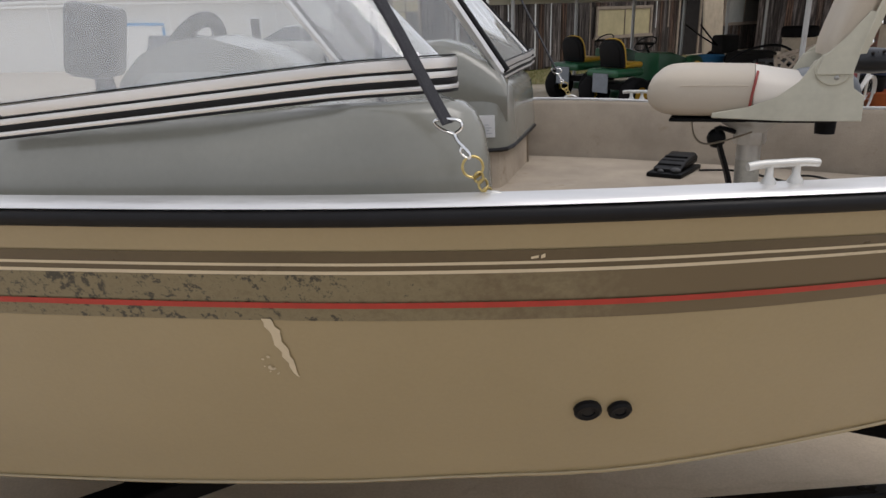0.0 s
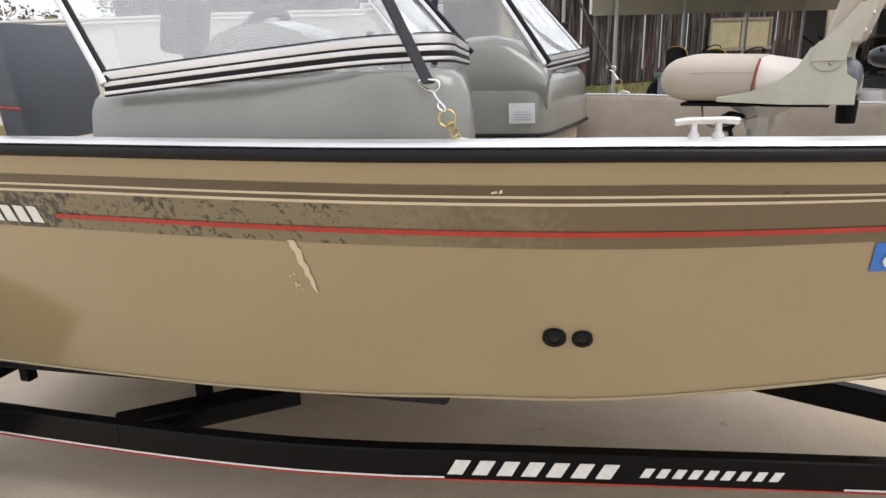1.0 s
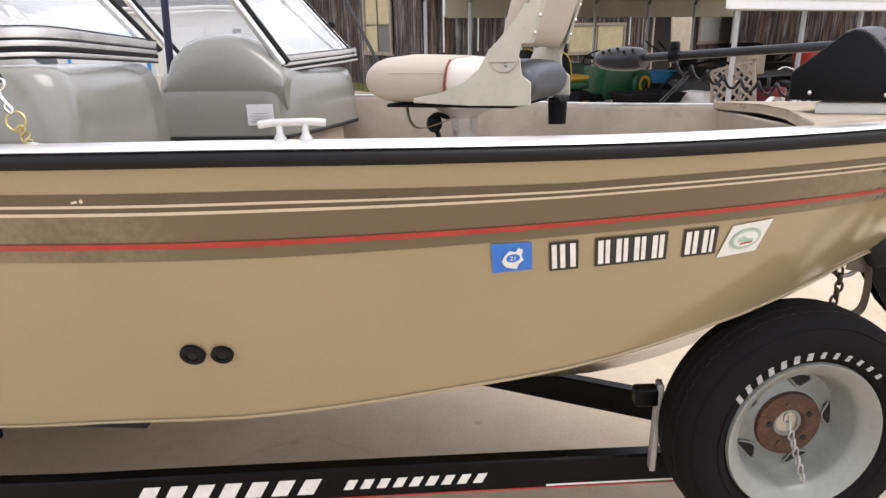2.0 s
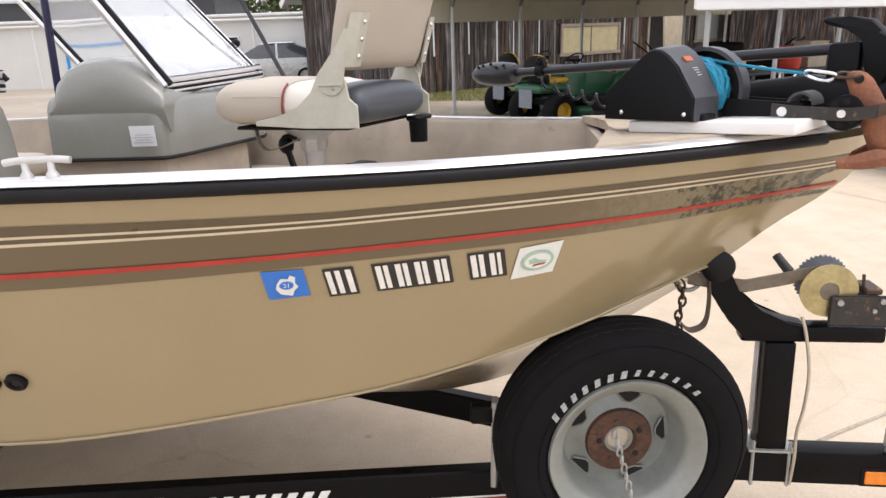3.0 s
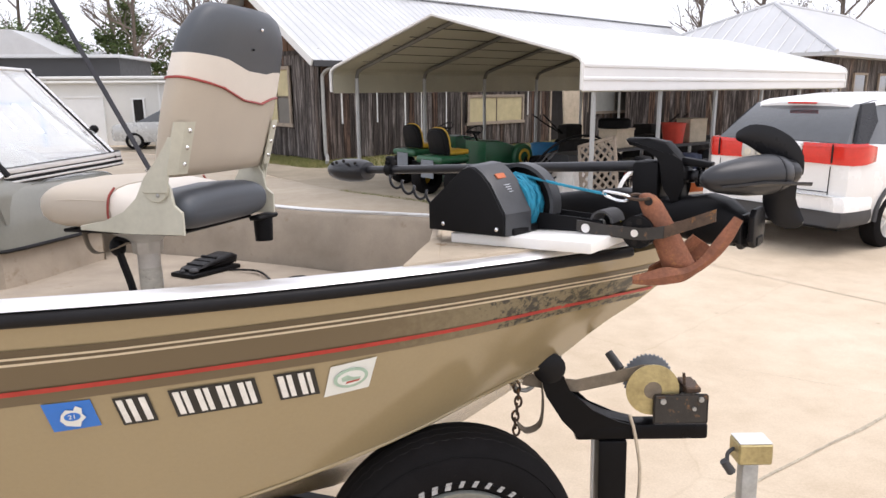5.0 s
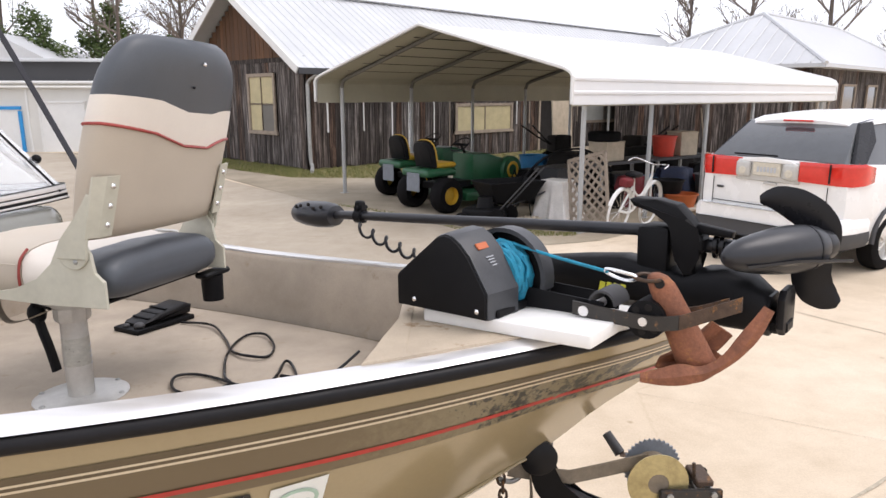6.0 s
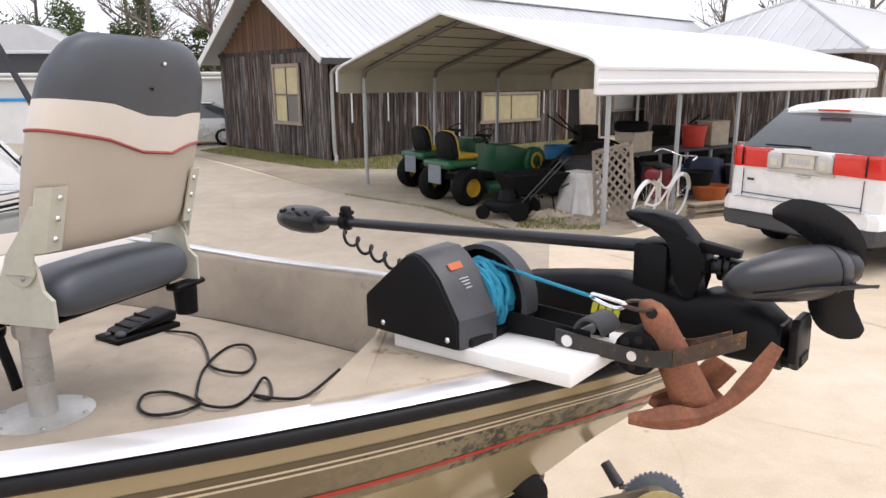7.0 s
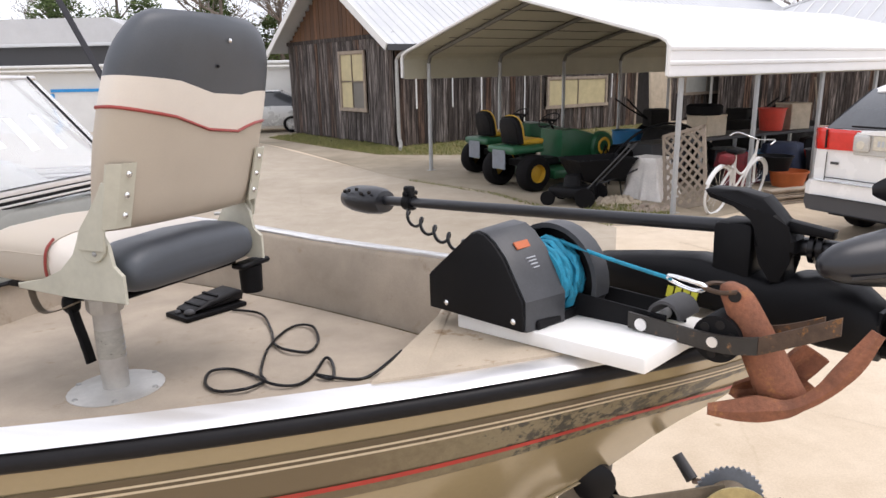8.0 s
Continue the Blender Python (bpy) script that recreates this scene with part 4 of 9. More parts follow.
def band_mat():
    """The wide band's film: brown, with black flakes where it peels."""
    m, nt, b = base_mat("peeling_band")
    tc = nt.nodes.new("ShaderNodeTexCoord")
    sep = nt.nodes.new("ShaderNodeSeparateXYZ")
    nt.links.new(tc.outputs["Object"], sep.inputs[0])
    sp = node(nt, "ShaderNodeTexNoise", Scale=48.0, Detail=7.0, Roughness=0.75)
    broad = node(nt, "ShaderNodeTexNoise", Scale=3.0, Detail=3.0, Roughness=0.5)
    nt.links.new(tc.outputs["Object"], sp.inputs["Vector"])
    nt.links.new(tc.outputs["Object"], broad.inputs["Vector"])
    mr = nt.nodes.new("ShaderNodeMapRange")
    mr.inputs["From Min"].default_value, mr.inputs["From Max"].default_value = -5.0, 0.1
    nt.links.new(sep.outputs["X"], mr.inputs["Value"])
    zone = ramp(nt, mr.outputs["Result"], [(0.18, (0.9,) * 3), (0.42, (0.85,) * 3), (0.52, (0.62,) * 3), (0.58, (0.0,) * 3), (0.78, (0.0,) * 3), (0.84, (0.65,) * 3), (0.95, (1,) * 3)])
    mul = nt.nodes.new("ShaderNodeMath")
    mul.operation = "MULTIPLY"
    add = nt.nodes.new("ShaderNodeMath")
    add.operation = "ADD"
    nt.links.new(sp.outputs["Fac"], add.inputs[0])
    sc = nt.nodes.new("ShaderNodeMath")
    sc.operation = "MULTIPLY_ADD"
    sc.inputs[1].default_value, sc.inputs[2].default_value = 0.55, -0.27
    nt.links.new(broad.outputs["Fac"], sc.inputs[0])
    nt.links.new(sc.outputs[0], add.inputs[1])
    nt.links.new(add.outputs[0], mul.inputs[0])
    nt.links.new(zone, mul.inputs[1])
    mask = ramp(nt, mul.outputs[0], [(0.46, (0, 0, 0)), (0.52, (1, 1, 1))])
    pale = ramp(nt, mul.outputs[0], [(0.0, (0.130, 0.096, 0.052)), (0.22, (0.14, 0.105, 0.058)), (0.42, (0.20, 0.165, 0.095))])
    mx = nt.nodes.new("ShaderNodeMix")
    mx.data_type = "RGBA"
    mx.inputs["B"].default_value = (0.035, 0.032, 0.024, 1)
    nt.links.new(mask, mx.inputs["Factor"])
    nt.links.new(pale, mx.inputs["A"])
    nt.links.new(mx.outputs["Result"], b.inputs["Base Color"])
    b.inputs["Roughness"].default_value = 0.4
    b.inputs["Coat Weight"].default_value = 0.15
    return m


M["band"] = band_mat()
skin_strip(-4.98, 1.321, 1.337, "stripe_dark", "stripe", "dark brown pinstripe", lift=(0.016, 0.025))
skin_strip(-4.98, 1.3155, 1.3205, "stripe_cream", "stripe", "cream pinstripe", lift=(0.0145, 0.016))
skin_strip(-4.98, 1.308, 1.315, "stripe_dark", "stripe", "dark brown pinstripe", lift=(0.0105, 0.0145))
skin_strip(-4.98, 1.302, 1.3075, "stripe_cream", "stripe", "cream pinstripe", lift=(0.008, 0.0105))
skin_strip(-4.98, 1.204, 1.3015, "band", "stripe", "wide brown band, black and flaking in places", lift=(-0.008, 0.008))
skin_strip(-3.73, 1.229, 1.241, "stripe_red", "stripe", "faded red line on the brown band", off=0.0052, lift=(0.0, 0.002))

# ---- consoles and windshields ----
def windshield(side, low, top, corner=None, thick=0.006):
    """Framed raked pane bent round the console: low and top are matching corner lists along the sill and the top rail."""
    low, top = smooth_path(low, 3), smooth_path(top, 3)

    def strip(name, pts, r, mat, parent, label="", flat=None):
        bm = bmesh.new()
        tube(bm, pts, r, 8, flat=flat)
        return part(name, bm, mat, parent, label, smooth=40)

    off = lambda pts, z, o=0.0: [p + Vector((0.3 * o, side * o, z)) for p in pts]
    w = strip("windshield", off(low, 0.0), 0.010, "alu", boat, "aluminium-framed raked windshield with black gaskets", (0.012, 0.014))
    for z, o, h, mat, nm in ((0.0225, -0.004, 0.024, "alu", "upper_rail"), (0.0085, -0.002, 0.005, "rubber", "gasket"), (-0.013, 0.003, 0.013, "rubber", "gasket"), (-0.024, 0.006, 0.010, "alu", "sill_rail"), (-0.0315, 0.009, 0.006, "rubber", "gasket"), (0.037, -0.006, 0.003, "rubber", "gasket")):
        strip(nm, off(low, z, o), 0.01, mat, w, "", (0.014 if mat == "alu" else 0.012, h))
    strip("top_rail", top, 0.012, "alu", w)
    ends = [0, len(low) - 1] + ([corner] if corner else [])
    for i in ends:
        a, b_ = low[i], top[i]
        k = 0.6 if i == corner else 1.5 if side > 0 else 1.0
        strip("post", [a, b_], 0.014 * k, "alu", w, "raked aluminium post")
        strip("gasket", [a + Vector((0.016 * k, 0, 0.006)), b_ + Vector((0.016 * k, 0, 0.006))], 0.009 * k, "rubber", w, "black rubber gasket")
    bm = bmesh.new()
    nor = [((low[min(i + 1, len(low) - 1)] - low[max(i - 1, 0)]).cross(top[i] - low[i])).normalized() * thick / 2 for i in range(len(low))]
    loft(bm, [[a - n, a + n, b_ + n, b_ - n] for a, b_, n in zip(low, top, nor)])
    g_ = part("pane", bm, "glass", w, "clear acrylic pane, white haze for the sky's reflection", smooth=40)
    g_.visible_shadow = False
    return w


def console(side, shift, rise, aft, slope, inner):
    """Console whose front turns diagonally outboard, with a domed hood inside the windshield."""
    if side > 0:
        front = [(-2.60, 0.500), (-2.545, 0.508), (-2.515, 0.535), (-2.49, 0.610), (-2.445, 0.90), (-2.405, 1.19), (-2.395, 1.27), (-2.41, 1.335), (-2.45, 1.365)]
    else:
        front = [(-2.768, 0.12), (-2.698, 0.129), (-2.668, 0.166), (-2.628, 0.368), (-2.568, 0.644), (-2.523, 0.791), (-2.498, 0.856), (-2.508, 0.897), (-2.548, 0.925)]
    o = 0.43 if side > 0 else 0.0
    plan = [(aft, inner), ((aft + front[0][0]) / 2, inner)] + front + [(-2.42 + shift - o * 0.3, 0.953 + o), (-2.62 + shift - o * 0.2, 0.96 + o), (-2.80 + shift, 0.942 + o), (aft + 0.1, 0.942 + o), (aft, 0.922 + o)]
    mid = Vector((-2.85 + shift, 0.70 + o / 2))
    bm = bmesh.new()
    rings = []
    for z, off in ((1.29, 0.0), (1.36, 0.003), (1.46, 0.010), (1.515, 0.020), (1.545, 0.038), (1.560, 0.062), (1.566, 0.10)):
        ring = []
        for x, y in plan:
            d = Vector((mid.x - x if x > -2.6 + shift else 0.0, mid.y - y)).normalized() * off
            top = rise - slope * max(0.0, -2.7 - x)
            ring.append((x + d.x, side * (y + d.y), 1.29 + (z - 1.29) * (1 + top / 0.276)))
        rings.append(ring)
    loft(bm, rings)
    c = part("console", bm, "console", boat, "glossy grey moulded console shell", smooth=50)
    bm = bmesh.new()
    rings = []
    for x, z in ((-2.985, 1.48), (-2.975, 1.56), (-2.945, 1.64), (-2.89, 1.695), (-2.81, 1.722), (-2.71, 1.724), (-2.62, 1.697), (-2.54, 1.645), (-2.47, 1.585), (-2.45, 1.555)):
        h, wi, wo, x2 = z - 1.40 + rise * 0.6, 0.505 if side > 0 else 0.36, 1.10 if side > 0 else 0.78, x - 0.06 if side > 0 else x - 0.42
        rings.append([(x2, side * y, zz) for y, zz in ((wi + 0.04, 1.40), (wi + 0.004, 1.50), (wi + 0.010, 1.40 + h * 0.70), (wi + 0.032, 1.40 + h * 0.90), (wi + 0.085, 1.396 + h), ((wi + wo) / 2, 1.406 + h), (wo - 0.06, 1.396 + h), (wo - 0.01, 1.40 + h * 0.6), (wo, 1.40))])
    loft(bm, rings)
    bmesh.ops.subdivide_edges(bm, edges=bm.edges[:], cuts=1, use_grid_fill=True, smooth=0.6)
    part("hood", bm, "console", c, "domed grey instrument hood", smooth=60)
    bm = bmesh.new()
    prism(bm, [(x - 0.03, side * max(inner + 0.025, min(y, 0.70 + o))) for x, y in plan], 0.56, pose(0, 0, 0.735))
    part("console_base", bm, "carpet", c, "tan carpeted console base")
    bm = bmesh.new()
    tube(bm, [(x, side * (y - 0.003), 1.292) for x, y in plan[:10]], 0.009, 6)
    part("edge_seal", bm, "rubber", c, "black rubber edging under the shell")
    return c


con_s = console(-1, -0.288, 0.052, -3.62, 0.045, 0.13)
con_p = console(1, 0.0, 0.0, -3.06, 0.0, 0.498)
windshield(-1, [(-3.54, -0.92, 1.60), (-3.15, -0.925, 1.632), (-2.82, -0.906, 1.658), (-2.65, -0.879, 1.664), (-2.58, -0.81, 1.664), (-2.625, -0.552, 1.658), (-2.70, -0.129, 1.645)],
           [(-3.86, -0.791, 2.02), (-3.51, -0.791, 2.04), (-3.19, -0.773, 2.07), (-3.05, -0.754, 2.07), (-2.99, -0.699, 2.07), (-3.01, -0.478, 2.07), (-3.06, -0.166, 2.06)])
windshield(1, [(-2.535, 0.60, 1.590), (-2.475, 0.95, 1.605), (-2.410, 1.30, 1.622), (-2.51, 1.375, 1.625), (-3.4, 1.40, 1.60)],
           [(-2.848, 0.545, 2.06), (-2.83, 0.90, 2.065), (-2.81, 1.28, 2.07), (-2.90, 1.33, 2.07), (-3.72, 1.33, 2.05)], 6)
# navy pole standing on the far console
bm = bmesh.new()
rod(bm, (-3.08, 0.60, 0.76), (-3.02, 0.58, 1.99), 0.016, 0.016, 12)
ball(bm, (-3.02, 0.58, 1.99), 0.02)
part("canopy_pole", bm, "navy", boat, "dark navy canopy pole end", smooth=50)
# dark sonar display on the starboard dash
bm = bmesh.new()
box(bm, (0.09, 0.19, 0.17), pose(-3.47, -0.62, 1.76, 0, 10, 12), 0.02, 2)
fd = part("sonar_display", bm, "black_gloss", boat, "black sonar display on a bracket", smooth=30)
bm = bmesh.new()
rod(bm, (-3.46, -0.62, 1.56), (-3.47, -0.62, 1.69), 0.03, 0.02, 12)
part("bracket", bm, "black_plastic", fd, smooth=40)
# latch knob on the port windshield
bm = bmesh.new()
rod(bm, (-2.56, 1.32, 1.75), (-2.53, 1.36, 1.775), 0.02, 0.014)
ball(bm, (-2.53, 1.36, 1.775), 0.022)
part("latch_knob", bm, "black_plastic", boat, "black plastic windshield latch", smooth=50)

# paper label on the port console's walkway side
bm = bmesh.new()
box(bm, (0.115, 0.004, 0.088), pose(-2.617, 0.497, 1.388, 4, 0, 0))
lab = part("paper_label", bm, "paper", con_p, "white paper capacity label")
for i in range(6):
    bm = bmesh.new()
    box(bm, (0.09 if i % 2 else 0.07, 0.003, 0.003), pose(-2.617, 0.4945 + 0.0008 * (2.5 - i), 1.416 - 0.011 * i, 4, 0, 0))
    part("print_line", bm, "print_grey", lab)

# steering wheel behind the starboard windshield
bm = bmesh.new()
lathe(bm, [(0.165, -0.020), (0.180, -0.014), (0.186, 0.0), (0.180, 0.014), (0.165, 0.020), (0.150, 0.014), (0.144, 0.0), (0.150, -0.014), (0.165, -0.020)], pose(-3.36, -0.40, 1.66, 0, -62, 0), 28)
sw = part("steering_wheel", bm, "black_plastic", boat, "black steering wheel", smooth=60)
bm = bmesh.new()
for a in (90, 210, 330):
    m = pose(-3.36, -0.40, 1.66, 0, -62, 0)
    tube(bm, [m @ Vector((0, 0, -0.02)), m @ Vector((0.165 * math.cos(radians(a)), 0.165 * math.sin(radians(a)), 0))], 0.014, 6)
rod(bm, (-3.36, -0.40, 1.66), (-3.15, -0.40, 1.55), 0.03, 0.04)
part("spokes", bm, "black_plastic", sw)
# grey instrument hood
bm = bmesh.new()
prism(bm, [(-0.24, 0), (0.24, 0), (0.20, 0.07), (0.11, 0.10), (-0.11, 0.10), (-0.20, 0.07)], 0.2, Matrix(((0, 0, 1, -3.30), (1, 0, 0, -0.58), (0, 1, 0, 1.60), (0, 0, 0, 1))), 0.02)
part("dash_hood", bm, "console", con_s, "grey instrument hood", smooth=40)


# ---- hull fittings ----
def skin_frame(x, z, side=-1):
    """Frame on the hull skin: local x along the hull, y up the skin, z outwards."""
    p = Vector((x, side * side_at(x, z), z))
    tx = (Vector((x + 0.05, side * side_at(x + 0.05, z), z)) - p).normalized()
    up = (Vector((x, side * side_at(x, z + 0.05), z + 0.05)) - p).normalized()
    n = tx.cross(up).normalized() if side < 0 else up.cross(tx).normalized()
    up = n.cross(tx)
    return Matrix(((tx.x, up.x, n.x, p.x), (tx.y, up.y, n.y, p.y), (tx.z, up.z, n.z, p.z), (0, 0, 0, 1)))


for x, z, r in ((-2.300, 0.928, 0.031), (-2.229, 0.926, 0.027)):
    bm = bmesh.new()
    m = skin_frame(x, z)
    lathe(bm, [(0.0, 0.002), (r * 0.42, 0.003), (r * 0.5, 0.012), (r * 0.8, 0.014), (r, 0.009), (r, -0.01)], m, 24)
    h = part("through_hull", bm, "black_plastic", boat, "black plastic through-hull fitting", smooth=40)
    bm = bmesh.new()
    lathe(bm, [(0.0, 0.0085), (r * 0.44, 0.0085)], m, 16)
    part("drain_hole", bm, "dark", h)


def skin_patch(name, pts, mat, off, parent, label=""):
    """A flat film piece on the starboard skin with corners (x, z)."""
    bm = bmesh.new()
    grid = []
    (x0, z0), (x1, z1), (x2, z2), (x3, z3) = pts
    n = 4
    for j in range(3):
        row = []
        v = j / 2
        for i in range(n + 1):
            u = i / n
            x = (x0 * (1 - u) + x1 * u) * (1 - v) + (x3 * (1 - u) + x2 * u) * v
            z = (z0 * (1 - u) + z1 * u) * (1 - v) + (z3 * (1 - u) + z2 * u) * v
            row.append(bm.verts.new((x, -(side_at(x, z) + off), z)))
        grid.append(row)
    for j in range(2):
        for i in range(n):
            bm.faces.new((grid[j][i], grid[j][i + 1], grid[j + 1][i + 1], grid[j + 1][i]))
    return part(name, bm, mat, parent, label)


# blue state decal with its year, number characters as bars, and the pale oval sticker
dec = skin_patch("state_decal", [(-1.571, 1.118), (-1.478, 1.120), (-1.480, 1.196), (-1.573, 1.198)], "decal_blue", 0.0035, boat, "blue registration decal with a white state shape")
bm = bmesh.new()
m = skin_frame(-1.525, 1.158) @ pose(0, 0, 0.0055)
prism(bm, [(-0.022, 0.008), (-0.012, 0.022), (0.004, 0.018), (0.01, 0.03), (0.022, 0.022), (0.02, 0.006), (0.027, -0.006), (0.016, -0.018), (0.012, -0.032), (-0.004, -0.028), (-0.016, -0.024), (-0.026, -0.008)], 0.0008, m)
part("state_shape", bm, "decal_white", dec)
bm = bmesh.new()
prism(bm, [(0.017 * math.cos(a * math.pi / 8), 0.012 * math.sin(a * math.pi / 8)) for a in range(16)], 0.0008, m @ pose(0, 0.001, 0.001))
part("disc", bm, "decal_blue", dec)
fc = bpy.data.curves.new("year", "FONT")
fc.body, fc.size, fc.align_x, fc.align_y, fc.extrude = "21", 0.017, "CENTER", "CENTER", 0.0004
fc.materials.append(M["decal_white"])
yr = new("year", fc)
yr.parent = dec
yr.matrix_basis = m @ pose(0, 0.001, 0.0026)

for x0, x1, bars in ((-1.436, -1.366, ((-1.430, 0.012), (-1.410, 0.012), (-1.386, 0.013))), (-1.326, -1.143, ((-1.318, 0.013), (-1.300, 0.011), (-1.273, 0.013), (-1.255, 0.011), (-1.228, 0.013), (-1.210, 0.011), (-1.182, 0.013), (-1.164, 0.012))), (-1.102, -1.010, ((-1.095, 0.014), (-1.075, 0.012), (-1.049, 0.013), (-1.030, 0.009)))):
    zc = 1.150
    dk = skin_patch("number_ground", [(x0, zc - 0.041), (x1, zc - 0.041), (x1 - 0.004, zc + 0.040), (x0 - 0.004, zc + 0.040)], "letter_dark", 0.0035, boat, "black film with white registration characters as bars")
    for x, w in bars:
        skin_patch("number_bar", [(x, zc - 0.034), (x + w, zc - 0.034), (x + w - 0.004, zc + 0.033), (x - 0.004, zc + 0.033)], "white_letter", 0.0050, dk)
st = skin_patch("oval_sticker", [(-1.003, 1.094), (-0.893, 1.102), (-0.864, 1.195), (-0.976, 1.186)], "decal_white", 0.0042, boat, "white sticker with a faded green oval")
bm = bmesh.new()
m = skin_frame(-0.934, 1.146) @ pose(0, 0, 0.0055, 0, 0, 4)
ell = lambda a, b_: [(a * math.cos(k * math.pi / 14), b_ * math.sin(k * math.pi / 14)) for k in range(28)]
prism(bm, ell(0.046, 0.032), 0.0006, m)
part("oval", bm, "decal_green", st)
bm = bmesh.new()
prism(bm, ell(0.037, 0.023), 0.0006, m @ pose(0, 0, 0.0008))
part("oval_field", bm, "decal_white", st)
bm = bmesh.new()
prism(bm, [(-0.024, -0.006), (0.02, -0.010), (0.026, -0.002), (0.004, 0.002), (-0.01, 0.012), (-0.026, 0.006)], 0.0006, m @ pose(0, 0, 0.0016))
part("oval_print", bm, "decal_green", st)
bm = bmesh.new()
prism(bm, [(-0.016, -0.016), (0.020, -0.014), (0.024, -0.009), (-0.012, -0.010)], 0.0006, m @ pose(0, 0, 0.0016))
part("red_print", bm, "stripe_red", st, "small red band of print")
# worn white model lettering far aft, drawn as bars on the band
for i in range(5):
    x = -3.825 - 0.052 * i
    skin_patch("decal_bar", [(x, 1.212), (x + 0.040, 1.210), (x + 0.032, 1.262), (x - 0.006, 1.264)], "decal_white", 0.0045, boat, "worn cream decal bar")

# pale scraped streak and scuffs in the paint
rnd = random.Random(4)
line_ = []
for i in range(17):
    t = i / 16
    line_.append((-2.962 + 0.028 * t + rnd.uniform(-0.004, 0.004), 1.200 - 0.165 * t, (0.0120 * (1 - t) ** 0.4 + 0.001) * rnd.uniform(0.75, 1.15)))
for (x, z, w), (x2, z2, w2) in zip(line_, line_[1:]):
    skin_patch("scrape", [(x2 - w2, z2), (x2 + w2, z2), (x + w, z), (x - w, z)], "stripe_cream", 0.0030, boat, "pale scrape through the paint")
for i in range(12):
    x, z = -2.99 + rnd.uniform(-0.02, 0.02), 1.07 + rnd.uniform(-0.03, 0.03)
    w = rnd.uniform(0.001, 0.004)
    skin_patch("scrape", [(x - w, z - w), (x + w, z - w), (x + w, z + w), (x - w, z + w)], "stripe_cream", 0.0024, boat)
for x, z, w, h in ((-2.418, 1.343, 0.007, 0.004), (-2.403, 1.345, 0.004, 0.006)):
    skin_patch("scrape", [(x - w, z - h), (x + w, z - h * 0.4), (x + w * 0.9, z + h), (x - w, z + h * 0.3)], "stripe_cream", 0.0026, boat)


def cleat(x, side=-1):
    y = side * (rub_w(x) - 0.045)
    z = eased(RUB_Z, x) + 0.047
    d = askew((x + 0.1, side * rub_w(x + 0.1), z)) - askew((x - 0.1, side * rub_w(x - 0.1), z))
    m = Matrix.Translation(askew((x, y, z))) @ turn_z(math.degrees(math.atan2(d.y, d.x)))
    bm = bmesh.new()
    pts = smooth_path([(-0.068, 0, 0.034), (-0.04, 0, 0.037), (0, 0, 0.037), (0.04, 0, 0.037), (0.068, 0, 0.034)], 4)
    tube(bm, [m @ p for p in pts], 0.008, 8)
    c = part("cleat", bm, "alu_cast", boat, "cast aluminium cleat on the gunwale", smooth=50)
    for dx in (-0.026, 0.026):
        bm = bmesh.new()
        lathe(bm, [(0.0, 0.034), (0.007, 0.034), (0.0075, 0.014), (0.013, 0.006), (0.014, -0.002)], m @ pose(dx, 0, 0), 12)
        part("cleat_foot", bm, "alu_cast", c, smooth=50)


cleat(-1.97)
cleat(-1.9, 1)


# ---- canopy straps with clip, ring and chain ----
def canopy_strap(foot, top, label, wide=0.034):
    s = thing("canopy_strap", BOAT @ Matrix.Translation(foot), label, "strap")
    f, t = Vector((0, 0, 0)), Vector(top) - Vector(foot)
    d = t.normalized()
    bm = bmesh.new()
    tube(bm, [d * 0.158, d * 0.20, t * 0.5 + Vector((0.004, 0, 0)), t], 0.01, 8, flat=(wide, 0.007))
    part("webbing", bm, "webbing", s, "black folded webbing")
    bm = bmesh.new()
    tube(bm, smooth_path([d * 0.165 + Vector((-0.02, 0, 0)), d * 0.165 + Vector((0.02, 0, 0)), d * 0.150 + Vector((0.021, 0, 0)), d * 0.138 + Vector((0.004, 0, 0)), d * 0.138 + Vector((-0.004, 0, 0)), d * 0.150 + Vector((-0.021, 0, 0))], 4, True), 0.0032, 6, True)
    tube(bm, smooth_path([d * 0.138, d * 0.118, d * 0.095 + Vector((0.008, 0, 0)), d * 0.086, d * 0.098 + Vector((-0.007, 0, 0)), d * 0.108], 4), 0.0035, 6)
    part("snap_clip", bm, "chrome", s, "chrome snap clip", smooth=60)
    bm = bmesh.new()
    lathe(bm, [(0.019, -0.002), (0.0215, 0), (0.019, 0.002), (0.0165, 0), (0.019, -0.002)], Matrix.Translation(d * 0.068) @ pose(0, 0, 0, 78, 0, 12), 20)
    part("ring", bm, "brass", s, "brass ring", smooth=60)
    for k in range(3):
        bm = bmesh.new()
        c = d * (0.046 - 0.016 * k)
        path = [c + Vector((0.008 * math.cos(a), 0.003 * math.sin(2 * a) + (0.006 * math.sin(a) if k % 2 else 0), 0.010 * math.sin(a))) for a in [i * math.pi / 6 for i in range(12)]]
        tube(bm, path, 0.0026, 6, True)
        part("chain_link", bm, "brass", s, "brass chain link", smooth=60)
    bm = bmesh.new()
    for sx in (-1, 1):
        tube(bm, smooth_path([(0, 0, 0.012), (sx * 0.014, 0, 0.010), (sx * 0.03, 0, 0.002)], 4), 0.0055, 6)
    part("pad_eye", bm, "alu_cast", s, "cast pad eye screwed to the gunwale", smooth=60)
    return s


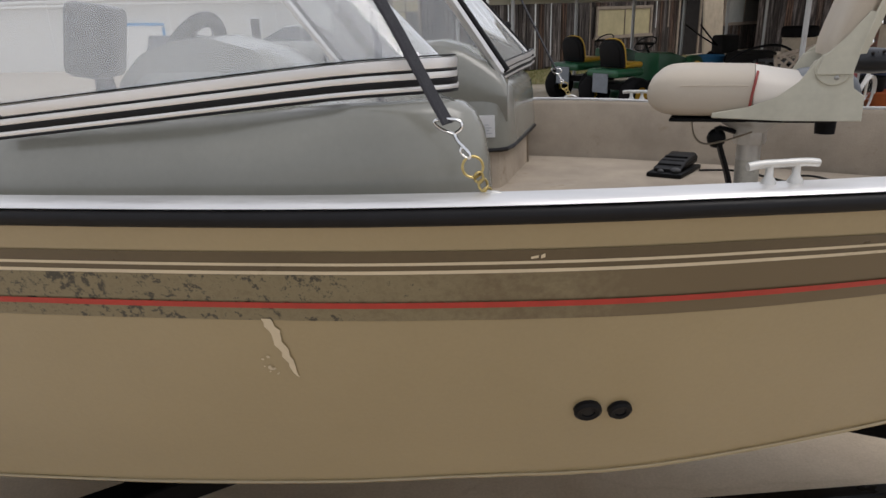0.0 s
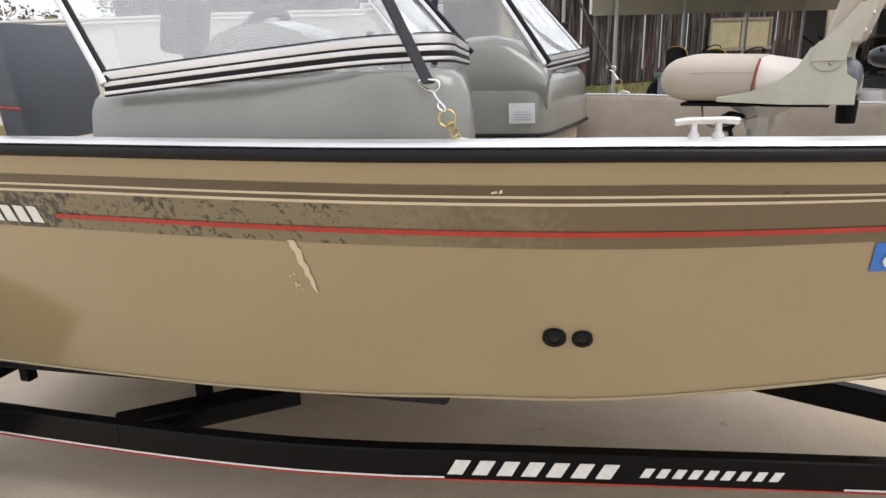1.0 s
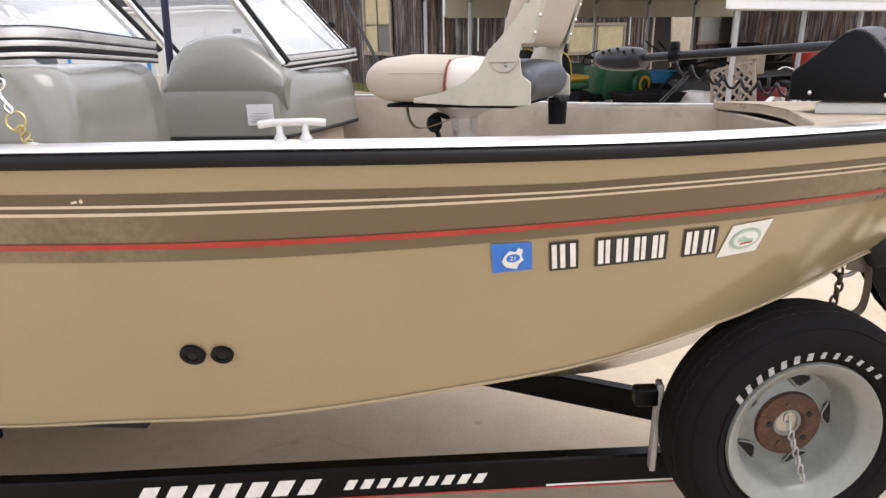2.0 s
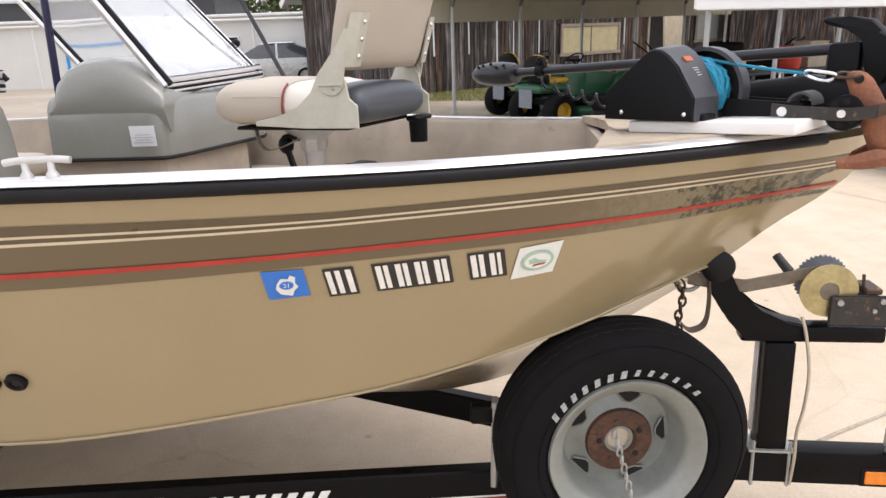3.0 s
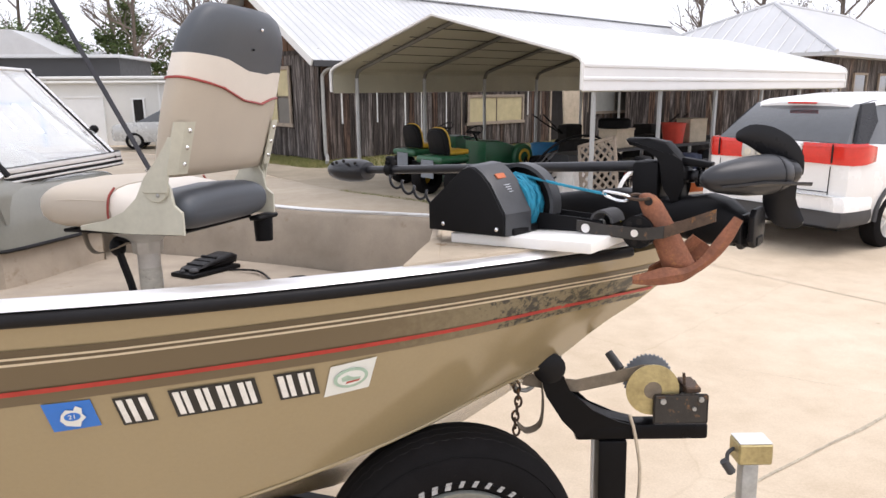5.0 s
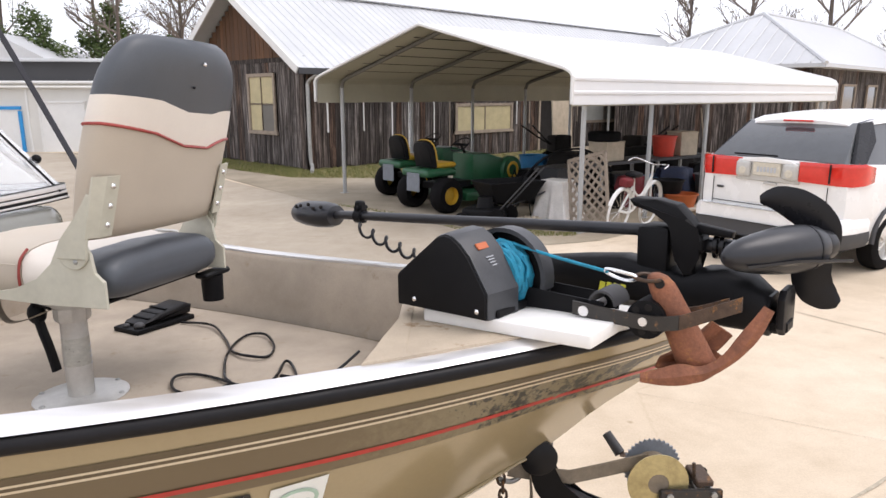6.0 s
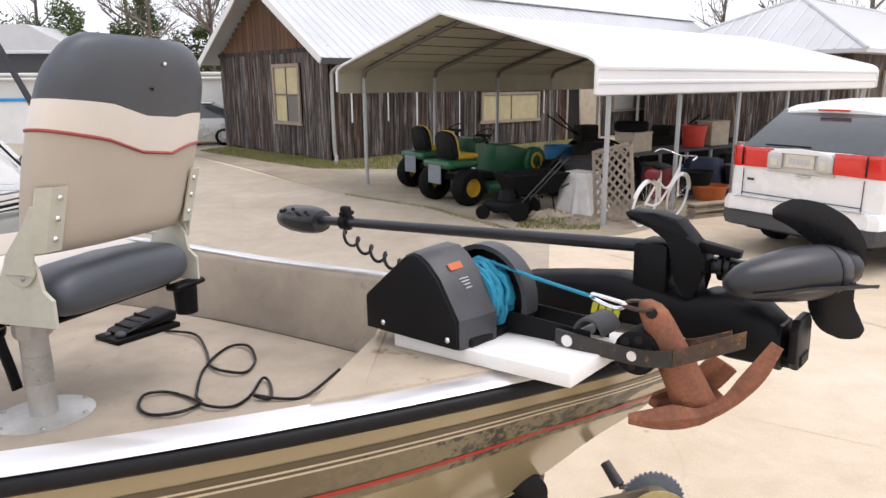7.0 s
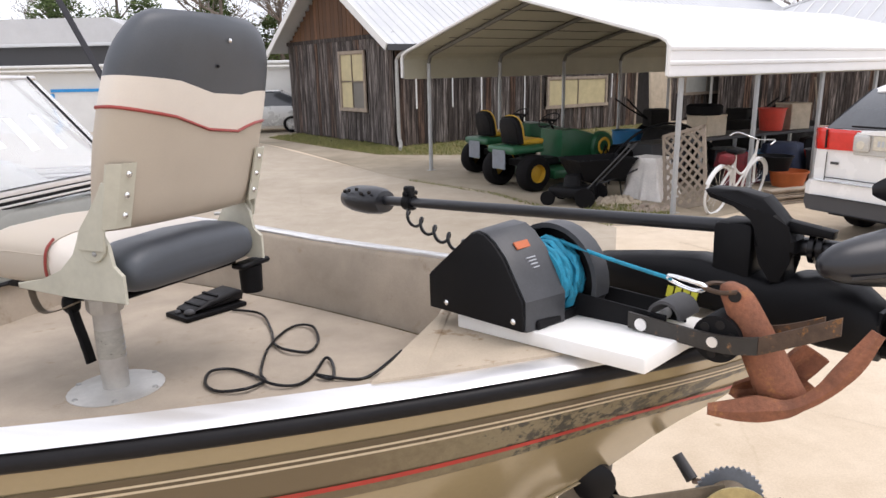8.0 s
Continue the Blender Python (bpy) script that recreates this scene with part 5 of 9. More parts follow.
canopy_strap((-2.497, -1.032, 1.450), (-2.84, -0.93, 2.06), "black canopy strap hooked to a gunwale eye by ring and chain", 0.05)
canopy_strap((-2.21, 1.40, 1.411), (-2.98, 1.52, 2.90), "black canopy strap hooked to the far gunwale", 0.045)


# ---- bow equipment ----
def pedestal_seat():
    s = thing("pedestal_seat", BOAT @ pose(-1.70, 0.18, DECK, 0, 0, 163.5), "tan, white and slate fishing seat on an aluminium pedestal", "seat")
    # pedestal
    px, py = -0.015, 0.10
    bm = bmesh.new()
    lathe(bm, [(0.0, 0.006), (0.05, 0.008), (0.125, 0.006), (0.132, 0.002), (0.132, 0.0)], pose(px, py, 0.0), 28)
    base = part("base_flange", bm, "alu_cast", s, "pale dusty round deck flange", smooth=40)
    for k in range(6):
        bm = bmesh.new()
        a = k * math.pi / 3 + 0.3
        lathe(bm, [(0, 0.011), (0.006, 0.010), (0.009, 0.006)], pose(px + 0.12 * math.cos(a), py + 0.12 * math.sin(a), 0), 8)
        part("screw", bm, "galv", base)
    bm = bmesh.new()
    rod(bm, (px, py, 0.0), (px, py, 0.25), 0.037, 0.037, 24)
    post = part("post", bm, "alu_cast", s, "brushed aluminium post", smooth=40)
    # worn printed label round the post
    bm = bmesh.new()
    rod(bm, (px, py, 0.10), (px, py, 0.185), 0.0376, 0.0376, 24)
    part("post_label", bm, "worn_label", post, "worn silver label with dark print", smooth=40)
    bm = bmesh.new()
    for z, w in ((0.155, 0.9), (0.135, 0.6), (0.12, 0.75), (0.10, 0.5)):
        for k in range(7):
            a = radians(200 + k * 9 * w)
            box(bm, (0.002, 0.0055, 0.004), pose(px + 0.0378 * math.cos(a), py + 0.0378 * math.sin(a), z) @ turn_z(math.degrees(a)))
    part("print_bar", bm, "print_grey", post, "worn warning print, unreadable")
    bm = bmesh.new()
    lathe(bm, [(0.0, 0.235), (0.046, 0.235), (0.050, 0.245), (0.050, 0.275), (0.060, 0.285), (0.10, 0.305), (0.115, 0.318), (0.0, 0.318)], pose(px, py, 0), 8)
    part("swivel", bm, "alu_cast", s, "cast aluminium swivel bracket", smooth=30)
    bm = bmesh.new()
    tube(bm, smooth_path([(px + 0.045, py + 0.02, 0.275), (px + 0.10, py + 0.03, 0.285), (px + 0.085, py + 0.035, 0.22), (px + 0.062, py + 0.035, 0.15), (px + 0.045, py + 0.035, 0.085)], 4), 0.012, 8, flat=(0.034, 0.016))
    ball(bm, (px + 0.10, py + 0.03, 0.255), 0.03, (1, 0.8, 1.1), 12)
    part("lever", bm, "black_plastic", s, "black height lever", smooth=40)
    bm = bmesh.new()
    box(bm, (0.46, 0.42, 0.012), pose(0.0, 0, 0.322), 0.004)
    part("base_plate", bm, "black_plastic", s, "black seat base plate")
    bm = bmesh.new()
    tube(bm, smooth_path([(0.16, 0.19, 0.315), (0.15, 0.19, 0.27), (0.12, 0.19, 0.245), (0.06, 0.19, 0.255), (-0.02, 0.19, 0.285)], 5), 0.01, 8, flat=(0.022, 0.004))
    part("hold_down_strap", bm, "webbing_tan", s, "hanging grey strap")

    def slab(x0, x1, w, z0, z1, slope, name, mat, label, crown=0.012, ends=(1, 1)):
        bm = bmesh.new()
        rings = []
        n = 18
        for i in range(n + 1):
            t = 0.5 - 0.5 * math.cos(math.pi * i / n)
            x = x0 + (x1 - x0) * t
            k_ = abs(2 * t - 1) if ends[1 if t > 0.5 else 0] else 0.0
            end = math.sqrt(max(0.0, 1 - k_ ** 4)) * 0.82 + 0.18
            zc, hz = (z0 + z1) / 2 + slope * (t - 0.5) * 0.5, ((z1 - z0) / 2 + slope * (t - 0.5) * 0.5) * end
            hw = w / 2 * (0.82 + 0.18 * end)
            ring = []
            for k in range(20):
                a = 2 * math.pi * k / 20
                c, sn = math.cos(a), math.sin(a)
                y = math.copysign(abs(c) ** 0.35, c) * hw
                z = zc + math.copysign(abs(sn) ** 0.55, sn) * hz + (crown * (1 - (y / hw) ** 2) if sn > 0 else 0)
                ring.append((x, y, z))
            rings.append(ring)
        loft(bm, rings)
        return part(name, bm, mat, s, label, smooth=60)

    slab(-0.012, 0.30, 0.50, 0.328, 0.476, 0.012, "front_bolster", "vinyl_tan", "rounded tan front bolster", ends=(0, 1))
    slab(-0.15, -0.014, 0.495, 0.330, 0.456, 0.024, "cushion", "vinyl_white", "white vinyl cushion centre", ends=(0, 0))
    slab(-0.30, -0.12, 0.47, 0.33, 0.455, 0.0, "rear_roll", "vinyl_grey", "slate grey rear roll")
    for sd in (-1, 1):
        bm = bmesh.new()
        tube(bm, smooth_path([(-0.004, sd * 0.236, 0.345), (-0.006, sd * 0.250, 0.375), (-0.010, sd * 0.2525, 0.41), (-0.016, sd * 0.247, 0.446), (-0.02, sd * 0.225, 0.470)], 4), 0.004, 6)
        part("piping", bm, "piping", s, "red piping", smooth=60)
        bm = bmesh.new()
        tube(bm, smooth_path([(0.0, sd * 0.2505, 0.430), (0.12, sd * 0.2505, 0.432), (0.20, sd * 0.246, 0.430), (0.26, sd * 0.222, 0.425)], 4), 0.0014, 4)
        part("seam", bm, "vinyl_tan", s)

    # backrest, seen from its back
    def back_pt(a, t, z):
        h = (z - 0.50) / 0.52
        lean = -0.225 - 0.16 * h
        hw = 0.256 + 0.024 * math.sin(math.pi * min(1, h * 1.1)) - 0.012 * h
        hd = 0.055
        if h > 0.76:
            k = (h - 0.76) / 0.24
            q = math.sqrt(max(0.0, 1 - k * k))
            hw *= 0.60 + 0.40 * q
            hd *= 0.25 + 0.75 * q
        if h < 0.08:
            hd *= 0.7 + 0.3 * h / 0.08
        c, sn = math.cos(a), math.sin(a)
        y = math.copysign(abs(c) ** 0.5, c) * hw
        x = math.copysign(abs(sn) ** 0.62, sn) * hd
        return Vector((lean + x + 0.02 * (1 - (y / max(hw, 1e-3)) ** 2) * (-1), y, z))

    def band(lo, hi, n, name, mat, label):
        bm = bmesh.new()
        rings = []
        for j in range(n + 1):
            ring = []
            for k in range(36):
                a = 2 * math.pi * k / 36
                y = back_pt(a, 0, 0.7).y
                ring.append(back_pt(a, 0, lo(y) + (hi(y) - lo(y)) * j / n))
            rings.append(ring)
        loft(bm, rings)
        return part(name, bm, mat, s, label, smooth=60)

    wave = lambda y: 0.748 + 0.045 * max(0.0, y + 0.02) / 0.25 - 0.030 * math.exp(-((y + 0.07) / 0.09) ** 2)
    wave2 = lambda y: 0.850 + 0.018 * y / 0.25 - 0.030 * math.exp(-((y + 0.05) / 0.10) ** 2)
    band(lambda y: 0.505, wave, 10, "back_lower", "vinyl_tan", "tan vinyl backrest")
    band(wave, wave2, 5, "back_band", "vinyl_white", "white vinyl band")
    band(wave2, lambda y: 1.018, 10, "back_top", "vinyl_grey", "slate grey vinyl headband with a dimple")
    bm = bmesh.new()
    pts = []
    for k in range(37):
        a = 2 * math.pi * k / 36
        y = back_pt(a, 0, 0.7).y
        p = back_pt(a, 0, wave(y))
        pts.append(p + Vector((math.copysign(0.002, math.sin(a)), 0, 0)))
    tube(bm, pts[:-1], 0.0042, 6, True)
    part("piping", bm, "piping", s, "red piping", smooth=60)
    for y, z, r in ((-0.035, 0.955, 0.006), (0.0, 0.892, 0.004)):
        bm = bmesh.new()
        p = back_pt(-math.pi / 2 + 0.01, 0, z)
        ball(bm, (p.x - 0.004, y, z), r)
        part("button", bm, "chrome" if r > 0.005 else "black_plastic", s)

    # side brackets: lower wing, pivot disc, and an upper arm folded onto the back
    for sd in (-1, 1):
        m = Matrix(((1, 0, 0, 0), (0, 0, sd, sd * 0.252), (0, 1, 0, 0), (0, 0, 0, 1)))
        bm = bmesh.new()
        prism(bm, [(0.10, 0.335), (0.10, 0.350), (0.0, 0.368), (-0.08, 0.395), (-0.135, 0.44), (-0.165, 0.50), (-0.235, 0.52), (-0.265, 0.47), (-0.268, 0.42), (-0.30, 0.40), (-0.30, 0.328), (-0.1, 0.328)], 0.010, m, 0.003)
        br = part("bracket", bm, "seat_plate", s, "pale painted hinge bracket", smooth=30)
        bm = bmesh.new()
        prism(bm, [(-0.215 + 0.048 * math.cos(k * math.pi / 10), 0.478 + 0.048 * math.sin(k * math.pi / 10)) for k in range(20)], 0.007, m @ pose(0, 0, 0.011), 0.002)
        part("pivot", bm, "seat_plate", br)
        bm = bmesh.new()
        prism(bm, [(-0.170, 0.46), (-0.262, 0.46), (-0.275, 0.52), (-0.286, 0.56), (-0.300, 0.625), (-0.285, 0.628), (-0.245, 0.57), (-0.185, 0.51)], 0.006, m @ pose(0, 0, 0.018), 0.002)
        part("arm", bm, "seat_plate", br, "upright side arm")
        strip, ys = [], (0.215, 0.255, 0.279)
        for j in range(7):
            z_ = 0.515 + 0.026 * j
            ln = -0.225 - 0.16 * (z_ - 0.50) / 0.52
            strip.append([Vector((ln - dx, sd * y_, z_)) for y_, dx in zip(ys, (0.066, 0.062, 0.040))] + [Vector((ln - dx, sd * y_, z_)) for y_, dx in zip(reversed(ys), (0.034, 0.056, 0.060))])
        bm = bmesh.new()
        loft(bm, strip)
        part("arm_flange", bm, "seat_plate", br, "riveted flange on the back of the rest", smooth=30)
        for z_ in (0.545, 0.595, 0.645):
            b2 = bmesh.new()
            ball(b2, (-0.225 - 0.16 * (z_ - 0.50) / 0.52 - 0.065, sd * 0.234, z_), 0.008, (0.6, 1, 1), 10)
            part("rivet", b2, "chrome", br, "shiny domed rivet", smooth=60)
        for dx, dz in ((-0.212, 0.502), (-0.217, 0.477), (-0.224, 0.452)):
            b2 = bmesh.new()
            ball(b2, (dx, sd * 0.2715, dz), 0.007, (1, 0.5, 1), 8)
            part("rivet", b2, "galv", br, smooth=60)
    # black swivel knob under the port rear corner
    bm = bmesh.new()
    box(bm, (0.05, 0.13, 0.018), pose(-0.265, -0.235, 0.316), 0.006)
    rod(bm, (-0.26, -0.235, 0.308), (-0.26, -0.235, 0.225), 0.036, 0.033, 16)
    part("knob", bm, "black_plastic", s, "black cylindrical swivel knob", smooth=40)
    return s


pedestal_seat()

# white mounting board on the bow
BW = pose(-0.406, -0.222, 0, 0, 0, -37)
board = thing("mounting_board", BOAT @ BW @ pose(0, 0, 1.436, 0, -1.5, 0), "thick white plastic mounting board across the bow", "board")
bm = bmesh.new()
box(bm, (0.455, 0.276, 0.031), pose(0, 0, 0.015), 0.004, 2)
part("slab", bm, "hdpe", board, smooth=30)


def anchor_winch():
    w = thing("anchor_winch", BOAT @ pose(-0.682, -0.204, 1.466, 0, 0, -38.5), "black plastic anchor winch with a spool of blue rope", "winch")
    prof = [(-0.068, 0.0), (0.207, 0.0), (0.208, 0.063), (0.184, 0.103), (0.158, 0.146), (0.130, 0.175), (0.106, 0.190), (0.085, 0.193), (0.063, 0.186), (-0.068, 0.080)]
    bm = bmesh.new()
    # moulded shell reaching back from the flat near cheek to the spool
    rings = []
    for v, k, q in ((0.004, 0.0, 0.0), (0.016, 0.003, 0.003), (0.112, 0.014, 0.008), (0.118, 0.010, 0.004)):
        rings.append([(u + (k if u > 0.1 else 0), v, z + (q if z > 0.1 else 0)) for u, z in prof])
    loft(bm, rings)
    part("housing", bm, "winch_shell", w, "black moulded shell with flat facets, greyed for sky sheen", smooth=24)
    bm = bmesh.new()
    up = Matrix(((1, 0, 0, 0), (0, 0, 1, -0.004), (0, 1, 0, 0), (0, 0, 0, 1)))
    prism(bm, [(u + (0.003 if u < 0 else -0.003 if u > 0.1 else 0), z + (0.002 if z < 0.01 else -0.003)) for u, z in prof], 0.010, up, 0.002)
    part("near_cheek", bm, "black_plastic", w, "flat dull-black cheek plate", smooth=24)
    # arched cover beyond the spool, open towards it
    bm = bmesh.new()
    arc = [(0.145 + 0.118 * math.cos(k * math.pi / 16), 0.072 + 0.116 * math.sin(k * math.pi / 16)) for k in range(-3, 17)] + [(0.027, 0.0), (0.24, 0.0)]
    prism(bm, arc, 0.022, Matrix(((1, 0, 0, 0), (0, 0, 1, 0.187), (0, 1, 0, 0), (0, 0, 0, 1))), 0.006)
    part("far_cheek", bm, "black_plastic", w, "round black far cheek", smooth=30)
    bm = bmesh.new()
    rings = []
    for k in range(-1, 17):
        a = k * math.pi / 16
        rings.append([(0.145 + r * math.cos(a), v, 0.072 + r * math.sin(a)) for r, v in ((0.110, 0.160), (0.121, 0.160), (0.121, 0.207), (0.110, 0.207))])
    loft(bm, rings)
    part("cover_rim", bm, "winch_shell", w, "curved rim of the cover", smooth=40)
    bm = bmesh.new()
    box(bm, (0.26, 0.20, 0.02), pose(0.09, 0.13, 0.01), 0.004)
    part("foot", bm, "black_plastic", w)
    # rope spool
    bm = bmesh.new()
    path = []
    for i in range(340):
        a = i * 2 * math.pi / 20
        v = 0.122 + 0.058 * (0.5 + 0.5 * math.sin(i * 0.09))
        r = 0.080 + 0.006 * math.sin(i * 1.7) - 0.9 * abs(v - 0.151) * 0.35
        path.append((0.143 + r * math.cos(a), v, 0.078 + r * math.sin(a)))
    tube(bm, path, 0.006, 6)
    rod(bm, (0.143, 0.11, 0.078), (0.143, 0.19, 0.078), 0.074, 0.074, 20)
    part("rope_spool", bm, "rope_blue", w, "bright blue braided rope on the spool", smooth=60)
    for u, z in ((-0.01, 0.012), (0.182, 0.010)):
        bm = bmesh.new()
        ball(bm, (u, -0.005, z + 0.01), 0.007, (1, 0.6, 1), 10)
        part("bolt", bm, "chrome", w, "shiny bolt head", smooth=60)
    for mt, u0, z0, ang, wd, hh in (("print_orange", 0.1545, 0.1640, -43, 0.072, 0.017), ("print_grey", 0.1735, 0.1395, -32, 0.050, 0.0022), ("print_grey", 0.1770, 0.1335, -32, 0.044, 0.0022),
                                    ("print_grey", 0.1808, 0.1272, -32, 0.038, 0.0022), ("print_grey", 0.1850, 0.1205, -32, 0.032, 0.0022)):
        bm = bmesh.new()
        box(bm, (0.003, wd, hh), pose(u0, 0.072, z0, 0, ang, 0))
        part("print_bar", bm, mt, w, "worn warning print")
    return w


anchor_winch()


def anchor_bracket():
    b = thing("anchor_davit", BOAT @ pose(-0.388, -0.237, 1.467, 0, 0, -37), "black and rusty steel davit arm over the bow", "davit")
    up = lambda v: Matrix(((1, 0, 0, 0), (0, 0, 1, v), (0, 1, 0, 0), (0, 0, 0, 1)))
    for v in (0.0, 0.085):
        bm = bmesh.new()
        prism(bm, [(-0.10, 0.0), (0.17, 0.006), (0.17, 0.042), (-0.10, 0.055)], 0.005, up(v), 0.0015)
        part("arm_plate", bm, "black_plastic", b, "black steel arm plate")
    for name, pts, mat in (("black_bar", [(0.10, -0.014, 0.024), (0.20, -0.014, 0.018), (0.29, -0.014, 0.017), (0.345, -0.008, 0.026)], "half_black"), ("rusty_bar", [(0.346, -0.008, 0.026), (0.39, 0.012, 0.044), (0.455, 0.05, 0.070)], "rust_dark"), ("far_bar", [(0.22, 0.075, 0.018), (0.33, 0.075, 0.022), (0.42, 0.085, 0.055)], "rust_dark")):
        bm = bmesh.new()
        rings = []
        for x, y, z in smooth_path(pts, 4):
            rings.append([(x, y - 0.0035, z - 0.016), (x, y + 0.0035, z - 0.016), (x, y + 0.0035, z + 0.016), (x, y - 0.0035, z + 0.016)])
        loft(bm, rings)
        part(name, bm, mat, b, "bent bar, black enamel breaking into rust")
    for u, z, r in ((0.128, 0.020, 0.0125), (0.269, 0.018, 0.010)):
        bm = bmesh.new()
        rod(bm, (u, -0.020, z), (u, 0.10, z), r, r, 16)
        part("bolt", bm, "alu", b, "bright zinc bolt head", smooth=40)
    bm = bmesh.new()
    rod(bm, (0.268, 0.0, 0.018), (0.268, 0.07, 0.018), 0.044, 0.044, 24)
    part("roller", bm, "black_plastic", b, "black rope roller with holes", smooth=40)
    for k in range(6):
        a = k * math.pi / 3 + 0.3
        bm = bmesh.new()
        cx, cz = 0.268 + 0.029 * math.cos(a), 0.018 + 0.029 * math.sin(a)
        rod(bm, (cx, -0.002, cz), (cx, 0.001, cz), 0.0085, 0.0085, 12)
        part("roller_hole", bm, "dark", b)
    # worn half-shell guide above the arm
    bm = bmesh.new()
    rings = []
    for v in (0.0, 0.08):
        rings.append([(0.165 + r * math.cos(k * math.pi / 10), v, 0.036 + r * math.sin(k * math.pi / 10)) for r, ks in ((0.034, range(11)), (0.028, range(10, -1, -1))) for k in ks])
    loft(bm, rings)
    part("guide_shell", bm, "grey_trim", b, "worn grey half-round rope guide", smooth=40)
    return b


anchor_bracket()


def anchor():
    o = Vector((-0.136, -0.41, 1.575))
    a = thing("anchor", BOAT @ Matrix.Translation((-0.138, -0.381, 1.567)), "rust-brown iron river anchor hanging from the davit", "anchor")
    d = Vector((0.083, -0.036, -0.19))
    f = Vector((0.91, -0.40, 0.0))
    back = d.cross(f).normalized()
    bm = bmesh.new()
    rings = []
    for t, w, h in ((-0.10, 0.010, 0.010), (-0.07, 0.022, 0.016), (0.0, 0.030, 0.020), (0.12, 0.033, 0.024), (0.5, 0.040, 0.030), (0.80, 0.044, 0.036), (0.93, 0.047, 0.036), (0.99, 0.030, 0.024)):
        rings.append([o * 0 + d * t + f * (w * math.cos(k * math.pi / 8)) + back * (h * math.sin(k * math.pi / 8)) for k in range(16)])
    loft(bm, rings)
    sh = part("shank", bm, "rust", a, "thick tapered shank with an eye", smooth=50)
    bm = bmesh.new()
    eye = back * (0.022 if back.y < 0 else -0.022)
    rod(bm, eye * 0.9, eye * 1.05, 0.011, 0.011, 14)
    part("eye_hole", bm, "dark", sh)

    # crescent flukes: bowed plates folded along their middle
    def fluke(outer, inner, fold, label):
        po, pi_ = smooth_path([Vector(p) - o for p in outer], 6), smooth_path([Vector(p) - o for p in inner], 6)
        bm = bmesh.new()
        rings = []
        for i, (p, q) in enumerate(zip(po, pi_)):
            m_ = (p + q) / 2 + Vector(fold) * math.sin(math.pi * (0.15 + 0.7 * i / (len(po) - 1)))
            t = (po[min(i + 1, len(po) - 1)] - po[max(i - 1, 0)]).normalized()
            n = t.cross(q - p).normalized() * 0.006
            rings.append([p + n, m_ + n, q + n, q - n, m_ - n, p - n])
        loft(bm, rings)
        part("fluke", bm, "rust", a, label, smooth=30)

    fluke([(-0.188, -0.460, 1.361), (-0.139, -0.476, 1.359), (-0.091, -0.490, 1.367), (-0.044, -0.501, 1.391), (0.005, -0.511, 1.431), (0.042, -0.516, 1.477), (0.070, -0.513, 1.532)],
          [(-0.186, -0.452, 1.380), (-0.146, -0.464, 1.394), (-0.108, -0.474, 1.407), (-0.064, -0.484, 1.405), (-0.027, -0.493, 1.429), (0.005, -0.500, 1.478), (0.054, -0.500, 1.541)], (0.0, -0.010, 0.0), "curved rusty front fluke")
    fluke([(-0.125, -0.365, 1.364), (-0.100, -0.372, 1.352), (-0.050, -0.380, 1.366), (0.000, -0.390, 1.404), (0.034, -0.398, 1.446)],
          [(-0.122, -0.380, 1.388), (-0.090, -0.395, 1.410), (-0.060, -0.405, 1.430), (-0.035, -0.402, 1.458), (-0.012, -0.398, 1.478)], (0.004, 0.018, -0.004), "broad rusty rear fluke")
    # web that joins the two flukes under the shank
    bm = bmesh.new()
    top = smooth_path([(-0.120, -0.478, 1.372), (-0.064, -0.488, 1.382), (-0.012, -0.496, 1.424)], 5)
    far = smooth_path([(-0.112, -0.375, 1.362), (-0.055, -0.382, 1.372), (-0.005, -0.392, 1.410)], 5)
    loft(bm, [[Vector(p) - o, Vector(q) - o, Vector(q) - o - Vector((-0.004, 0, 0.010)), Vector(p) - o - Vector((-0.004, 0, 0.010))] for p, q in zip(top, far)])
    part("web", bm, "rust", a, smooth=30)
    bm = bmesh.new()
    tube(bm, smooth_path([(-0.005, -0.02, 0.008), (-0.03, -0.012, 0.004), (-0.055, 0.01, 0.008), (-0.04, 0.012, 0.016), (-0.01, 0.018, 0.012)], 5), 0.0045, 6)
    part("shackle", bm, "rust_dark", a, smooth=60)
    bm = bmesh.new()
    tube(bm, smooth_path([(-0.050, 0.008, 0.008), (-0.075, 0.012, 0.018), (-0.112, 0.04, 0.022), (-0.10, 0.05, 0.006), (-0.065, 0.03, -0.004)], 5, True), 0.004, 6, True)
    part("snap_hook", bm, "chrome", a, "bright snap hook", smooth=60)
    bm = bmesh.new()
    tube(bm, smooth_path([(-0.106, 0.045, 0.014), (-0.22, 0.13, 0.035), (-0.34, 0.22, 0.062)], 6), 0.0042, 8)
    part("rope", bm, "rope_blue", a, "taut blue anchor rope", smooth=60)
    return a


anchor()


